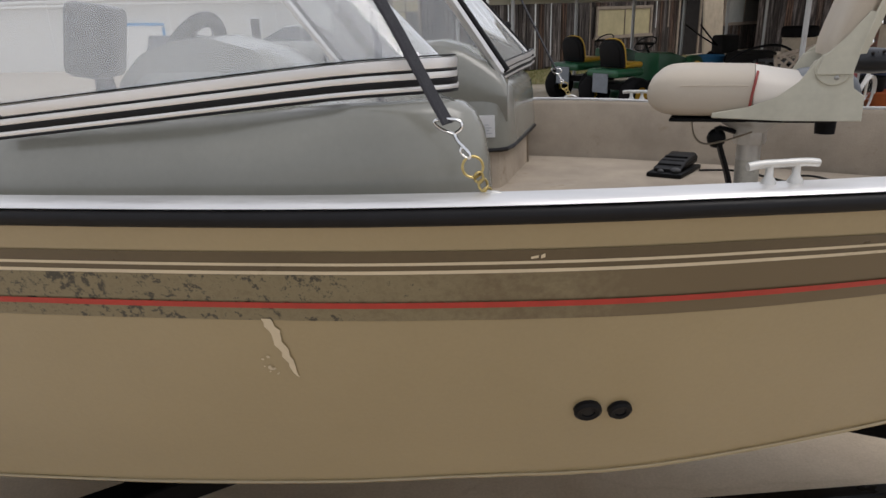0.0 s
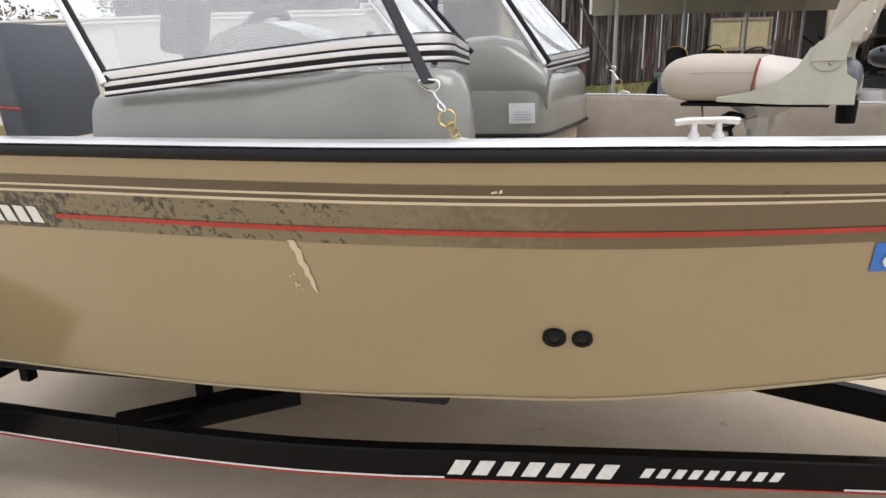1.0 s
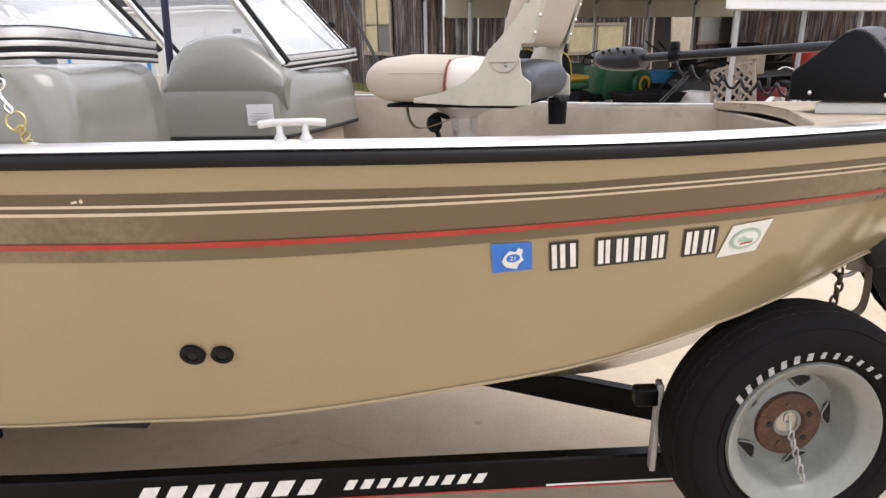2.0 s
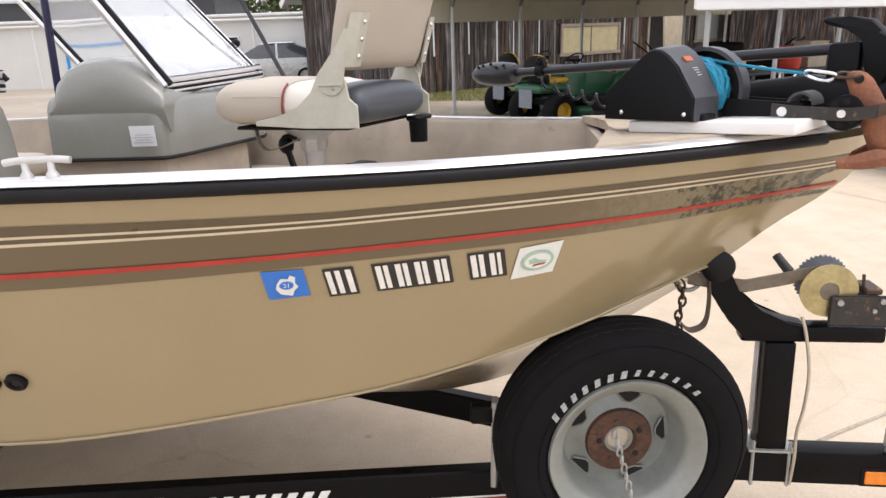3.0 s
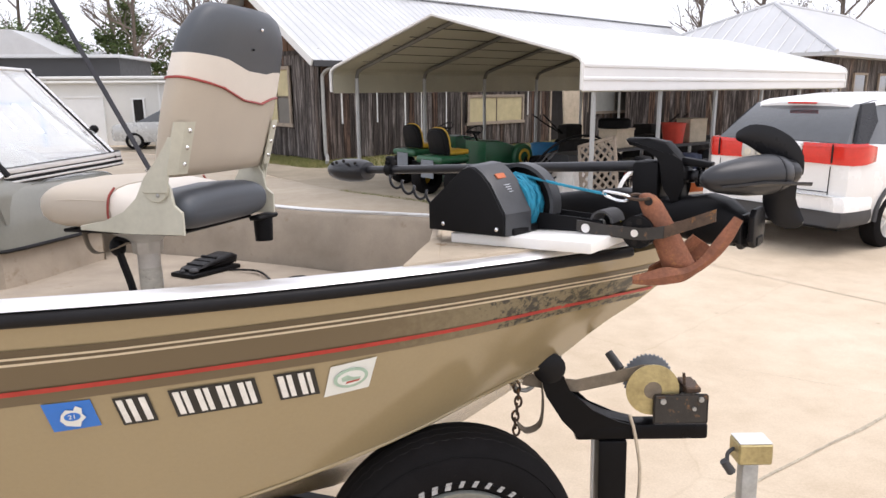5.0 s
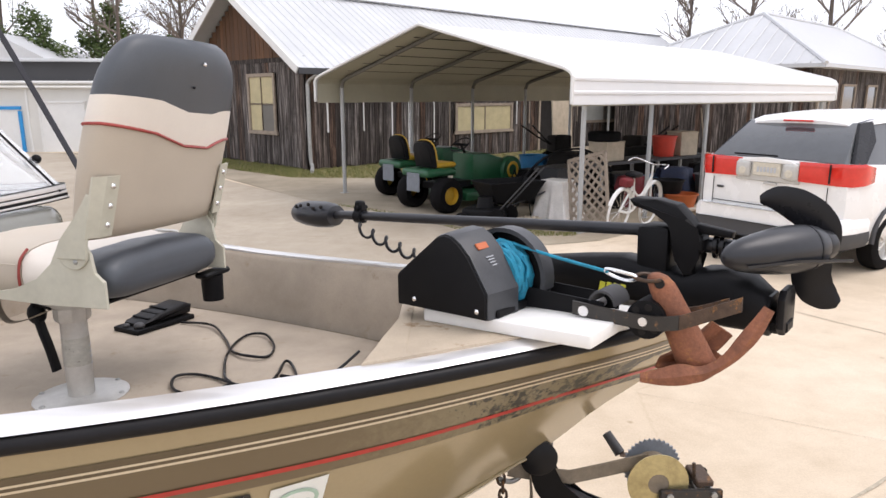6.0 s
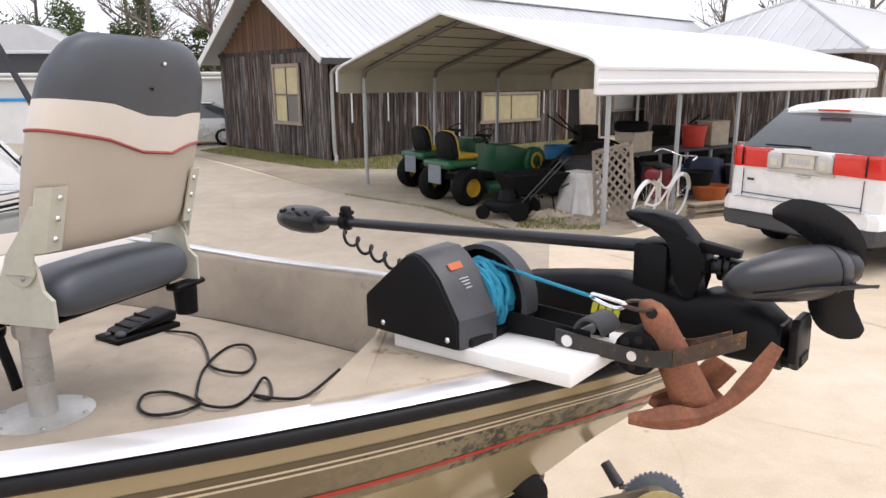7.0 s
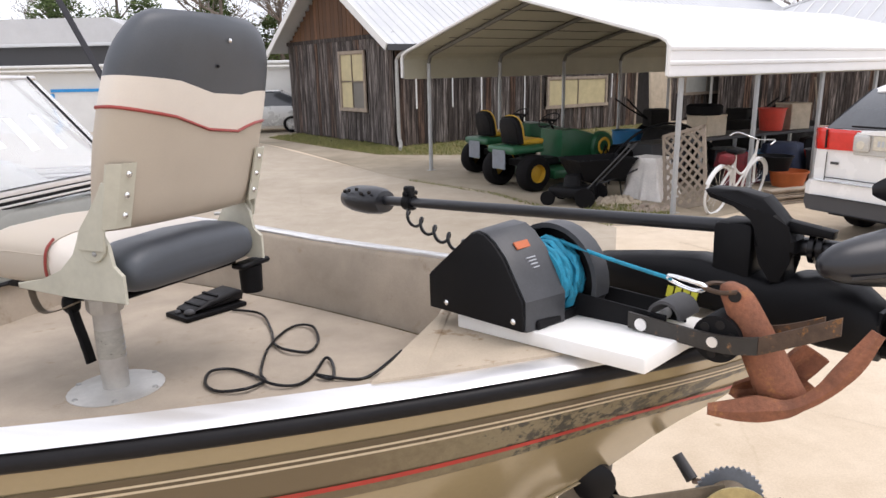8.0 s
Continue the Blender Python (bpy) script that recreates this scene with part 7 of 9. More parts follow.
tube(bm, [(0.155, 0.07, 0.86), (0.07, 0.085, 0.89), (-0.03, 0.095, 0.895)], 0.01, 6, flat=(0.028, 0.007))
part("crank_arm", bm, "rust_dark", win, "rusty crank arm", smooth=40)
bm = bmesh.new()
rod(bm, (-0.028, 0.10, 0.895), (-0.061, 0.143, 0.942), 0.017, 0.015, 12)
part("crank_grip", bm, "grey_trim", win, "worn grey crank grip", smooth=40)
bm = bmesh.new()
tube(bm, [(0.16, -0.02, 0.86), (0.155, -0.02, 0.925)], 0.005, 6)
box(bm, (0.05, 0.10, 0.02), pose(0.18, 0, 0.875), 0.004)
part("pawl", bm, "rust_dark", win)
bm = bmesh.new()
tube(bm, [(-0.03, -0.01, 0.945), (-0.14, -0.01, 0.918), (-0.26, -0.015, 0.895), (-0.36, -0.02, 0.91), (-0.44, -0.02, 0.925)], 0.01, 8, flat=(0.006, 0.045))
part("winch_strap", bm, "webbing_tan", trailer, "grey winch strap to the bow eye")
bm = bmesh.new()
tube(bm, smooth_path([(-0.38, -0.03, 0.92), (-0.375, -0.035, 0.85), (-0.385, -0.035, 0.77), (-0.43, -0.035, 0.745), (-0.46, -0.035, 0.77)], 5), 0.01, 8, flat=(0.05, 0.005))
part("strap_tail", bm, "webbing_tan", trailer, "loose hanging strap tail")
win.location = (-0.058, 0, 0.012)
# bow eye and safety chain
bm = bmesh.new()
tube(bm, smooth_path([(-0.43, 0, 0.93), (-0.40, 0, 0.90), (-0.43, 0, 0.875), (-0.47, 0, 0.885)], 5), 0.008, 8)
part("bow_eye", bm, "galv", trailer, smooth=60)
for k in range(7):
    c = Vector((-0.462 + 0.006 * math.sin(k), -0.02, 0.895 - 0.026 * k))
    bm = bmesh.new()
    pts = []
    for i in range(12):
        a = i * math.pi / 6
        q = Vector((0.011 * math.cos(a), 0, 0.019 * math.sin(a)))
        if k % 2:
            q = Vector((0, q.x, q.z))
        pts.append(c + q)
    tube(bm, pts, 0.0045, 6, True)
    part("chain_link", bm, "rust_dark", trailer, "rusty safety chain link", smooth=60)

# tongue jack
jk = part("tongue_jack", (lambda b_: (box(b_, (0.058, 0.055, 0.34), pose(0.385, -0.06, 0.44), 0.012, 2), b_)[1])(bmesh.new()), "galv", trailer, "galvanised tongue jack", smooth=30)
bm = bmesh.new()
box(bm, (0.115, 0.085, 0.075), pose(0.392, -0.06, 0.650), 0.006)
part("jack_head", bm, "zinc", jk, "zinc-plated gear head")
bm = bmesh.new()
box(bm, (0.108, 0.08, 0.003), pose(0.392, -0.06, 0.690))
part("head_label", bm, "paper", jk)
bm = bmesh.new()
tube(bm, smooth_path([(0.335, -0.06, 0.655), (0.31, -0.07, 0.64), (0.305, -0.09, 0.60)], 4), 0.007, 6)
rod(bm, (0.318, -0.09, 0.585), (0.290, -0.09, 0.625), 0.016, 0.014, 12)
part("jack_handle", bm, "grey_trim", jk, "grey crank knob", smooth=40)
bm = bmesh.new()
box(bm, (0.20, 0.07, 0.075), pose(0.39, -0.075, 0.345), 0.006)
part("swivel_bracket", bm, "galv", jk, "galvanised swivel bracket")
for x in (0.29, 0.49):
    bm = bmesh.new()
    tube(bm, [(x, -0.10, 0.37), (x + 0.01, -0.055, 0.30), (x + 0.01, -0.05, 0.16)], 0.008, 6)
    part("u_bolt", bm, "galv", jk, smooth=40)
bm = bmesh.new()
rod(bm, (0.325, -0.09, 0.36), (0.30, -0.10, 0.45), 0.010, 0.010, 10)
part("lock_pin", bm, "galv", jk, smooth=40)
jk.location = (-0.058, 0.035, 0.010)
# axle with the near road wheel far aft keeps the load off the ground
for side in (-1, 1):
    bm = bmesh.new()
    lathe(bm, [(0.19, -0.085), (0.26, -0.09), (0.30, -0.075), (0.305, 0.0), (0.30, 0.075), (0.26, 0.09), (0.19, 0.085)], Matrix.Translation((-4.8, 0.22 + side * 1.20, 0.372)) @ pose(0, 0, 0, 90, 0, 0), 28)
    rw = part("road_tyre", bm, "tyre", trailer, smooth=40)
    bm = bmesh.new()
    lathe(bm, [(0.0, -0.04), (0.10, -0.04), (0.17, -0.06), (0.195, -0.085), (0.195, 0.085), (0.0, 0.06)], Matrix.Translation((-4.8, 0.22 + side * 1.20, 0.372)) @ pose(0, 0, 0, 90, 0, 0), 28)
    part("road_rim", bm, "rim", rw, smooth=40)
# unseen fenders, added to keep side light from the ground under the hull
for side in (-1, 1):
    bm = bmesh.new()
    arc = [(-4.8 + 0.40 * math.cos(k * math.pi / 10), 0.372 + 0.37 * math.sin(k * math.pi / 10)) for k in range(11)]
    loft(bm, [[(x, 0.22 + side * 1.09, z), (x, 0.22 + side * 1.31, z), (x, 0.22 + side * 1.31, z - 0.02), (x, 0.22 + side * 1.09, z - 0.02)] for x, z in arc])
    part("fender", bm, "trailer", trailer, "unseen black wheel fender, added to shade the ground under the hull", smooth=40)
bm = bmesh.new()
span(bm, (-4.8, -0.93, 0.365), (-4.8, 1.37, 0.365), (0.05, 0.05), 0.004)
part("axle", bm, "trailer", trailer)
bm = bmesh.new()
rod(bm, (0.385, -0.06, 0.03), (0.385, -0.06, 0.30), 0.025, 0.025, 12)
rod(bm, (0.385, -0.06, 0.02), (0.385, -0.06, 0.045), 0.07, 0.06, 16)
part("jack_leg", bm, "galv", jk, smooth=40)


def spare_wheel():
    c = Vector((-0.668, -0.41, 0.500))
    w = thing("spare_wheel", BOAT @ Matrix.Translation(c) @ turn_z(13) @ pose(0, 0, 0, 90, 0, 0), "worn spare trailer wheel chained to the trailer tongue", "wheel")
    # local z points to the viewer's side (outwards), the axle
    R = 0.390
    bm = bmesh.new()
    prof = [(0.235, -0.19), (0.27, -0.205), (0.33, -0.20), (0.365, -0.175), (R - 0.004, -0.15), (R, -0.10), (R, -0.06), (R - 0.004, -0.03), (0.365, -0.004), (0.34, 0.012), (0.30, 0.020), (0.262, 0.012), (0.243, -0.004), (0.235, -0.02)]
    lathe(bm, prof, None, 72)
    ty = part("tyre", bm, "tyre", w, "black tyre with worn tread", smooth=50)
    # tread ribs with zigzag sipes
    for z0, rl in ((-0.142, R - 0.0068), (-0.106, R - 0.0040), (-0.070, R - 0.0036), (-0.038, R - 0.0064)):
        bm = bmesh.new()
        n = 120
        pts = [Vector((rl * math.cos(2 * math.pi * k / n), rl * math.sin(2 * math.pi * k / n), z0 + (0.004 if k % 2 else -0.004))) for k in range(n)]
        tube(bm, pts, 0.0042, 4, True)
        part("tread_groove", bm, "dark", ty)
    for r in (0.352, 0.275):
        bm = bmesh.new()
        lathe(bm, [(r - 0.003, 0.004 if r > 0.3 else 0.013), (r, 0.008 if r > 0.3 else 0.018), (r + 0.003, 0.004 if r > 0.3 else 0.013)], None, 72)
        part("sidewall_rib", bm, "tyre", ty)
    # raised white lettering as bars
    for k in range(13):
        a0 = radians(146 - k * 8.4)
        hgt = 0.023 if k < 7 else 0.018
        wd = 0.017 if k < 7 else 0.013
        bm = bmesh.new()
        m = turn_z(math.degrees(a0) - 90) @ pose(0, 0.272, 0.0150, -10, 0, 0)
        sk = 0.004
        prism(bm, [(-wd / 2 - sk, -hgt / 2), (wd / 2 - sk, -hgt / 2), (wd / 2 + sk, hgt / 2), (-wd / 2 + sk, hgt / 2)], 0.003, m)
        part("logo_bar", bm, "letter_grey", ty, "raised white sidewall lettering drawn as bars")
    bm = bmesh.new()
    prof = [(0.238, -0.185), (0.232, -0.10), (0.232, -0.03), (0.244, 0.0), (0.240, 0.010), (0.232, 0.008), (0.216, -0.010), (0.200, -0.016), (0.186, -0.040), (0.180, -0.094), (0.168, -0.112), (0.146, -0.114), (0.122, -0.104), (0.104, -0.090), (0.092, -0.086), (0.060, -0.086), (0.036, -0.086)]
    lathe(bm, prof, None, 56)
    rim = part("rim", bm, "rim", w, "dull silver-grey painted steel rim", smooth=40)
    for k in range(5):
        m = turn_z(72 * k - 14) @ pose(0, 0.140, -0.1095, -14, 0, 0)
        bm = bmesh.new()
        prism(bm, [(-0.034, 0.012), (0.032, 0.014), (0.036, 0.004), (0.008, -0.018), (-0.006, -0.018), (-0.034, 0.002)], 0.006, m)
        part("vent_slot", bm, "dark", rim, "dark vent slot")
        bm = bmesh.new()
        tube(bm, [m @ Vector((x, y, 0.006)) for x, y in ((-0.038, 0.014), (0.036, 0.017), (0.040, 0.003), (0.010, -0.021), (-0.008, -0.021), (-0.038, 0.001))], 0.003, 5, True)
        part("slot_lip", bm, "rim", rim)
    bm = bmesh.new()
    lathe(bm, [(0.106, -0.088), (0.102, -0.076), (0.088, -0.072), (0.054, -0.072), (0.048, -0.078), (0.044, -0.092)], None, 32)
    hub = part("hub_face", bm, "hub_rust", w, "rusty hub face", smooth=40)
    bm = bmesh.new()
    lathe(bm, [(0.0, -0.094), (0.047, -0.094)], None, 20)
    part("hub_hole", bm, "cloth_tan", hub, "pale board seen through the hub")
    for k in range(5):
        a = k * 2 * math.pi / 5 + 0.5
        bm = bmesh.new()
        rod(bm, (0.067 * math.cos(a), 0.067 * math.sin(a), -0.078), (0.067 * math.cos(a), 0.067 * math.sin(a), -0.069), 0.010, 0.009, 10)
        part("stud_hole", bm, "rust_dark" if k % 2 else "dark", hub)
    for k in range(8):
        c2 = Vector((-0.02 + 0.010 * k * 0.45, 0.03 - 0.024 * k, -0.062 + 0.009 * k))
        bm = bmesh.new()
        pts = []
        for i in range(12):
            a = i * math.pi / 6
            q = Vector((0.008 * math.cos(a), 0.016 * math.sin(a), 0))
            if k % 2:
                q = Vector((0, q.y, q.x))
            pts.append(c2 + q)
        tube(bm, pts, 0.0038, 6, True)
        part("chain_link", bm, "galv", w, "galvanised lock chain link", smooth=60)
    bm = bmesh.new()
    rod(bm, (0, 0, -0.10), (0, 0, -0.36), 0.03, 0.03, 12)
    part("carrier", bm, "trailer", w)
    return w


spare_wheel()


# ---- minivan ----
def wheel_parts(parent, x, y, r, w, side, rim_mat="alu_cast", spokes=7):
    m = Matrix.Translation((x, y, r)) @ pose(0, 0, 0, 90 * side, 0, 0)
    bm = bmesh.new()
    lathe(bm, [(r * 0.64, -w / 2), (r * 0.85, -w / 2), (r * 0.97, -w * 0.4), (r, -w * 0.2), (r, w * 0.2), (r * 0.97, w * 0.4), (r * 0.85, w / 2), (r * 0.64, w / 2)], m, 32)
    t = part("wheel", bm, "tyre", parent, "black tyre on an alloy rim", smooth=40)
    bm = bmesh.new()
    lathe(bm, [(0.0, w * 0.25), (r * 0.2, w * 0.28), (r * 0.25, w * 0.2), (r * 0.55, w * 0.1), (r * 0.64, w * 0.42), (r * 0.66, w * 0.46), (r * 0.66, -w * 0.4)], m, 28)
    rm = part("rim", bm, rim_mat, t, smooth=40)
    for k in range(spokes):
        bm = bmesh.new()
        span(bm, m @ turn_z(360 / spokes * k) @ Vector((r * 0.15, 0, w * 0.3)), m @ turn_z(360 / spokes * k) @ Vector((r * 0.62, 0, w * 0.36)), (r * 0.14, w * 0.12), 0.004)
        part("spoke", bm, rim_mat, rm)
    return t


def car_shell(sections, parent, mat, name="body"):
    """Sections along x: (x, half-width, list of (fraction of half-width, z) from sill to roof centre)."""
    rings = []
    for x, hw, prof in sections:
        half = [(f * hw, z) for f, z in prof]
        ring = [(x, y, z) for y, z in half] + [(x, -y, z) for y, z in reversed(half)]
        rings.append(ring)
    bm = bmesh.new()
    loft(bm, rings)
    return part(name, bm, mat, parent, smooth=32)


def minivan():
    v = thing("minivan", yard(7.45, 8.22, 0, 27), "white minivan with wide red tail-lights, seen from behind", "minivan")
    S = 1.04
    sec = []
    # lower body
    for x, hw, zlow, zb in ((-0.97, 0.80, 0.42, 1.17), (-0.93, 0.88, 0.36, 1.21), (-0.80, 0.92, 0.34, 1.22), (-0.3, 0.935, 0.32, 1.19), (1.4, 0.935, 0.30, 1.12), (2.7, 0.93, 0.30, 1.05), (3.3, 0.90, 0.32, 0.98), (3.72, 0.80, 0.36, 0.86), (3.8, 0.6, 0.42, 0.74)):
        sec.append((x * S, hw, [(0.93, zlow * S), (0.985, (zlow + 0.1) * S), (1.0, (zlow + zb) / 2 * S), (0.985, (zb - 0.06) * S), (0.965, zb * S), (0.5, (zb + 0.01) * S), (0.05, (zb + 0.012) * S)]))
    car_shell(sec, v, "white_car", "lower_body")
    # cabin: glasshouse as dark glass under a white roof
    sec = []
    for x, w0, zb, w1, zt in ((-0.90, 0.84, 1.18, 0.80, 1.22), (-0.42, 0.885, 1.14, 0.64, 1.62), (-0.2, 0.89, 1.13, 0.67, 1.66), (1.2, 0.90, 1.10, 0.71, 1.68), (1.9, 0.89, 1.06, 0.69, 1.61), (2.75, 0.84, 1.02, 0.76, 1.06)):
        sec.append((x * S, 1.0, [(w0, zb * S), (w1 + (w0 - w1) * 0.3, (zb + (zt - zb) * 0.72) * S), (w1, zt * S), (w1 * 0.5, (zt + 0.012) * S), (0.02, (zt + 0.016) * S)]))
    car_shell(sec, v, "dark_glass", "glasshouse")
    sec = []
    for x, w1, zt in ((-0.46, 0.60, 1.605), (-0.40, 0.655, 1.64), (-0.2, 0.69, 1.675), (0.5, 0.725, 1.71), (1.2, 0.735, 1.71), (1.8, 0.71, 1.645)):
        sec.append((x * S, w1, [(1.03, (zt - 0.07) * S), (1.0, (zt - 0.03) * S), (0.90, zt * S), (0.5, (zt + 0.03) * S), (0.02, (zt + 0.04) * S)]))
    car_shell(sec, v, "white_car", "roof")
    for sd in (-1, 1):
        # rear quarter pillars and side pillars
        for name, pts, mat in (("rear_pillar", [(-0.42, 0.655, 1.62), (-0.62, 0.76, 1.42), (-0.86, 0.87, 1.17), (-0.72, 0.905, 1.15), (-0.32, 0.80, 1.44), (-0.22, 0.69, 1.64)], "black_gloss"),
                               ("pillar", [(0.42, 0.735, 1.67), (0.22, 0.835, 1.45), (0.05, 0.93, 1.13), (0.32, 0.93, 1.13), (0.45, 0.835, 1.45), (0.55, 0.735, 1.67)], "white_car"),
                               ("pillar", [(1.35, 0.735, 1.67), (1.35, 0.84, 1.45), (1.35, 0.93, 1.10), (1.47, 0.93, 1.10), (1.45, 0.84, 1.45), (1.43, 0.735, 1.67)], "white_car")):
            bm = bmesh.new()
            a = [bm.verts.new((x * S, sd * (y + 0.012), z * S)) for x, y, z in pts]
            b_ = [bm.verts.new((x * S, sd * (y - 0.02), z * S)) for x, y, z in pts]
            bm.faces.new(a)
            bm.faces.new(b_[::-1])
            for k in range(6):
                bm.faces.new((a[k], a[(k + 1) % 6], b_[(k + 1) % 6], b_[k]))
            part(name, bm, mat, v)
        # tail light wraps the corner
        bm = bmesh.new()
        z0, z1 = 1.01 * S, 1.22 * S
        path = [(-1.0, 0.375), (-0.985, 0.62), (-0.965, 0.80), (-0.90, 0.90), (-0.72, 0.945), (-0.54, 0.952)]
        rings = []
        for i, (x, y) in enumerate(path):
            t = i / (len(path) - 1)
            lo, hi = z0 - 0.035 * t + 0.05 * t ** 6, z1 + 0.01 * t - 0.05 * t ** 6
            rings.append([(x * S - 0.012, sd * (y + 0.006), lo), (x * S - 0.02, sd * (y + 0.012), (lo + hi) / 2), (x * S - 0.012, sd * (y + 0.006), hi), (x * S + 0.03, sd * (y - 0.03), hi), (x * S + 0.03, sd * (y - 0.03), lo)])
        loft(bm, rings)
        tl = part("tail_light", bm, "red_lens", v, "wide red tail-light lens", smooth=50)
        bm = bmesh.new()
        rings = []
        for x, y in path[:5]:
            rings.append([(x * S - 0.020, sd * (y + 0.012), 1.172 * S), (x * S - 0.022, sd * (y + 0.014), 1.20 * S), (x * S - 0.014, sd * (y + 0.008), 1.222 * S), (x * S + 0.02, sd * (y - 0.02), 1.222 * S), (x * S + 0.02, sd * (y - 0.02), 1.172 * S)])
        loft(bm, rings)
        part("lens_band", bm, "red_lens", tl, "raised red upper band", smooth=50)
        bm = bmesh.new()
        box(bm, (0.03, 0.009, 0.205), pose(-0.985 * S - 0.016, sd * 0.715, 1.115 * S))
        part("lens_gap", bm, "dark", tl)
        bm = bmesh.new()
        box(bm, (0.06, 0.18, 0.185), pose(-1.02 * S, sd * 0.29, 1.10 * S), 0.03, 3)
        rl = part("reverse_light", bm, "reverse_lens", v, "clear reversing lamp with a round reflector", smooth=40)
        bm = bmesh.new()
        lathe(bm, [(0.0, 0.004), (0.02, 0.005), (0.042, 0.008), (0.046, 0.006), (0.046, 0.0)], Matrix.Translation((-1.02 * S - 0.028, sd * 0.285, 1.085 * S)) @ pose(0, 0, 0, 0, -90, 0), 20)
        part("reflector", bm, "clear_lens", rl, smooth=50)
        bm = bmesh.new()
        box(bm, (0.04, 0.14, 0.05), pose(3.72 * S, sd * 0.6, 0.70 * S), 0.01)
        part("headlight", bm, "clear_lens", v)
        for x in (0.0, 2.85 * S):
            wheel_parts(v, x, sd * 0.83, 0.345, 0.21, -sd)
        bm = bmesh.new()
        tube(bm, [(-0.0 + 0.41 * math.cos(a), sd * 0.938, 0.36 + 0.41 * math.sin(a)) for a in [k * math.pi / 10 for k in range(11)]], 0.03, 6)
        part("wheel_arch", bm, "grey_trim", v)
        bm = bmesh.new()
        box(bm, (2.1, 0.05, 0.14), pose(1.45 * S, sd * 0.935, 0.36), 0.01)
        part("sill_trim", bm, "grey_trim", v)
    # plate, garnish, wiper, bumper, handle
    bm = bmesh.new()
    box(bm, (0.03, 0.78, 0.24), pose(-0.99 * S, 0, 1.09 * S), 0.008)
    part("plate_recess", bm, "reverse_lens", v, "grey recessed panel round the plate")
    bm = bmesh.new()
    box(bm, (0.02, 0.34, 0.15), pose(-1.0 * S - 0.012, 0, 1.11 * S), 0.004)
    pl = part("rear_plate", bm, "clear_lens", v, "cream number plate, blanked")
    bm = bmesh.new()
    for k in range(6):
        box(bm, (0.004, 0.026, 0.06), pose(-1.0 * S - 0.024, -0.105 + 0.042 * k, 1.105 * S))
    part("plate_bar", bm, "print_grey", pl)
    bm = bmesh.new()
    prism(bm, [(-0.36, 0), (0.36, 0), (0.27, 0.045), (0.0, 0.062), (-0.27, 0.045)], 0.03, Matrix(((0, 0, 1, -1.03 * S), (1, 0, 0, 0), (0, 1, 0, 1.185 * S), (0, 0, 0, 1))), 0.006)
    part("plate_garnish", bm, "white_car", v, smooth=40)
    bm = bmesh.new()
    box(bm, (0.02, 0.55, 0.02), pose(-0.915 * S, 0.22, 1.255 * S, 0, 0, 0), 0.004)
    part("rear_wiper", bm, "black_plastic", v)
    bm = bmesh.new()
    rings = [[(x * S, y, z * S) for y, z in ((-w * 0.96, 0.33), (-w, 0.40), (-w * 0.99, 0.50), (w * 0.99, 0.50), (w, 0.40), (w * 0.96, 0.33))] for x, w in ((-1.04, 0.72), (-1.06, 0.80), (-1.02, 0.90), (-0.80, 0.945), (-0.48, 0.95))]
    loft(bm, rings)
    part("rear_bumper", bm, "grey_trim", v, "grey plastic rear bumper", smooth=40)
    bm = bmesh.new()
    rings = [[(x * S, y, z * S) for y, z in ((-w, 0.50), (-w, 0.60), (-w * 0.96, 0.66), (w * 0.96, 0.66), (w, 0.60), (w, 0.50))] for x, w in ((-1.03, 0.74), (-1.05, 0.82), (-1.0, 0.91), (-0.80, 0.945), (-0.5, 0.945))]
    loft(bm, rings)
    part("bumper_top", bm, "white_car", v, smooth=40)
    bm = bmesh.new()
    box(bm, (0.03, 0.36, 0.022), pose(-0.485 * S, 0, 1.632 * S), 0.006)
    part("brake_light", bm, "red_lens", v)
    bm = bmesh.new()
    box(bm, (0.006, 1.40, 0.009), pose(-0.99 * S, 0, 0.70 * S))
    part("panel_gap", bm, "dark", v)
    bm = bmesh.new()
    box(bm, (0.03, 0.16, 0.025), pose(-1.0 * S, -0.05, 0.955 * S), 0.006)
    part("tailgate_handle", bm, "reverse_lens", v)
    for y in (-0.70, 0.70):
        bm = bmesh.new()
        box(bm, (0.006, 0.008, 0.32), pose(-0.985 * S, y, 0.82 * S))
        part("panel_gap", bm, "dark", v)
    bm = bmesh.new()
    box(bm, (0.006, 0.09, 0.028), pose(-0.985 * S, 0.6, 0.86 * S))
    part("emblem_bar", bm, "grey_trim", v)
    bm = bmesh.new()
    box(bm, (4.4, 1.5, 0.2), pose(1.4, 0, 0.36))
    part("underbody", bm, "dark", v)
    return v


minivan()


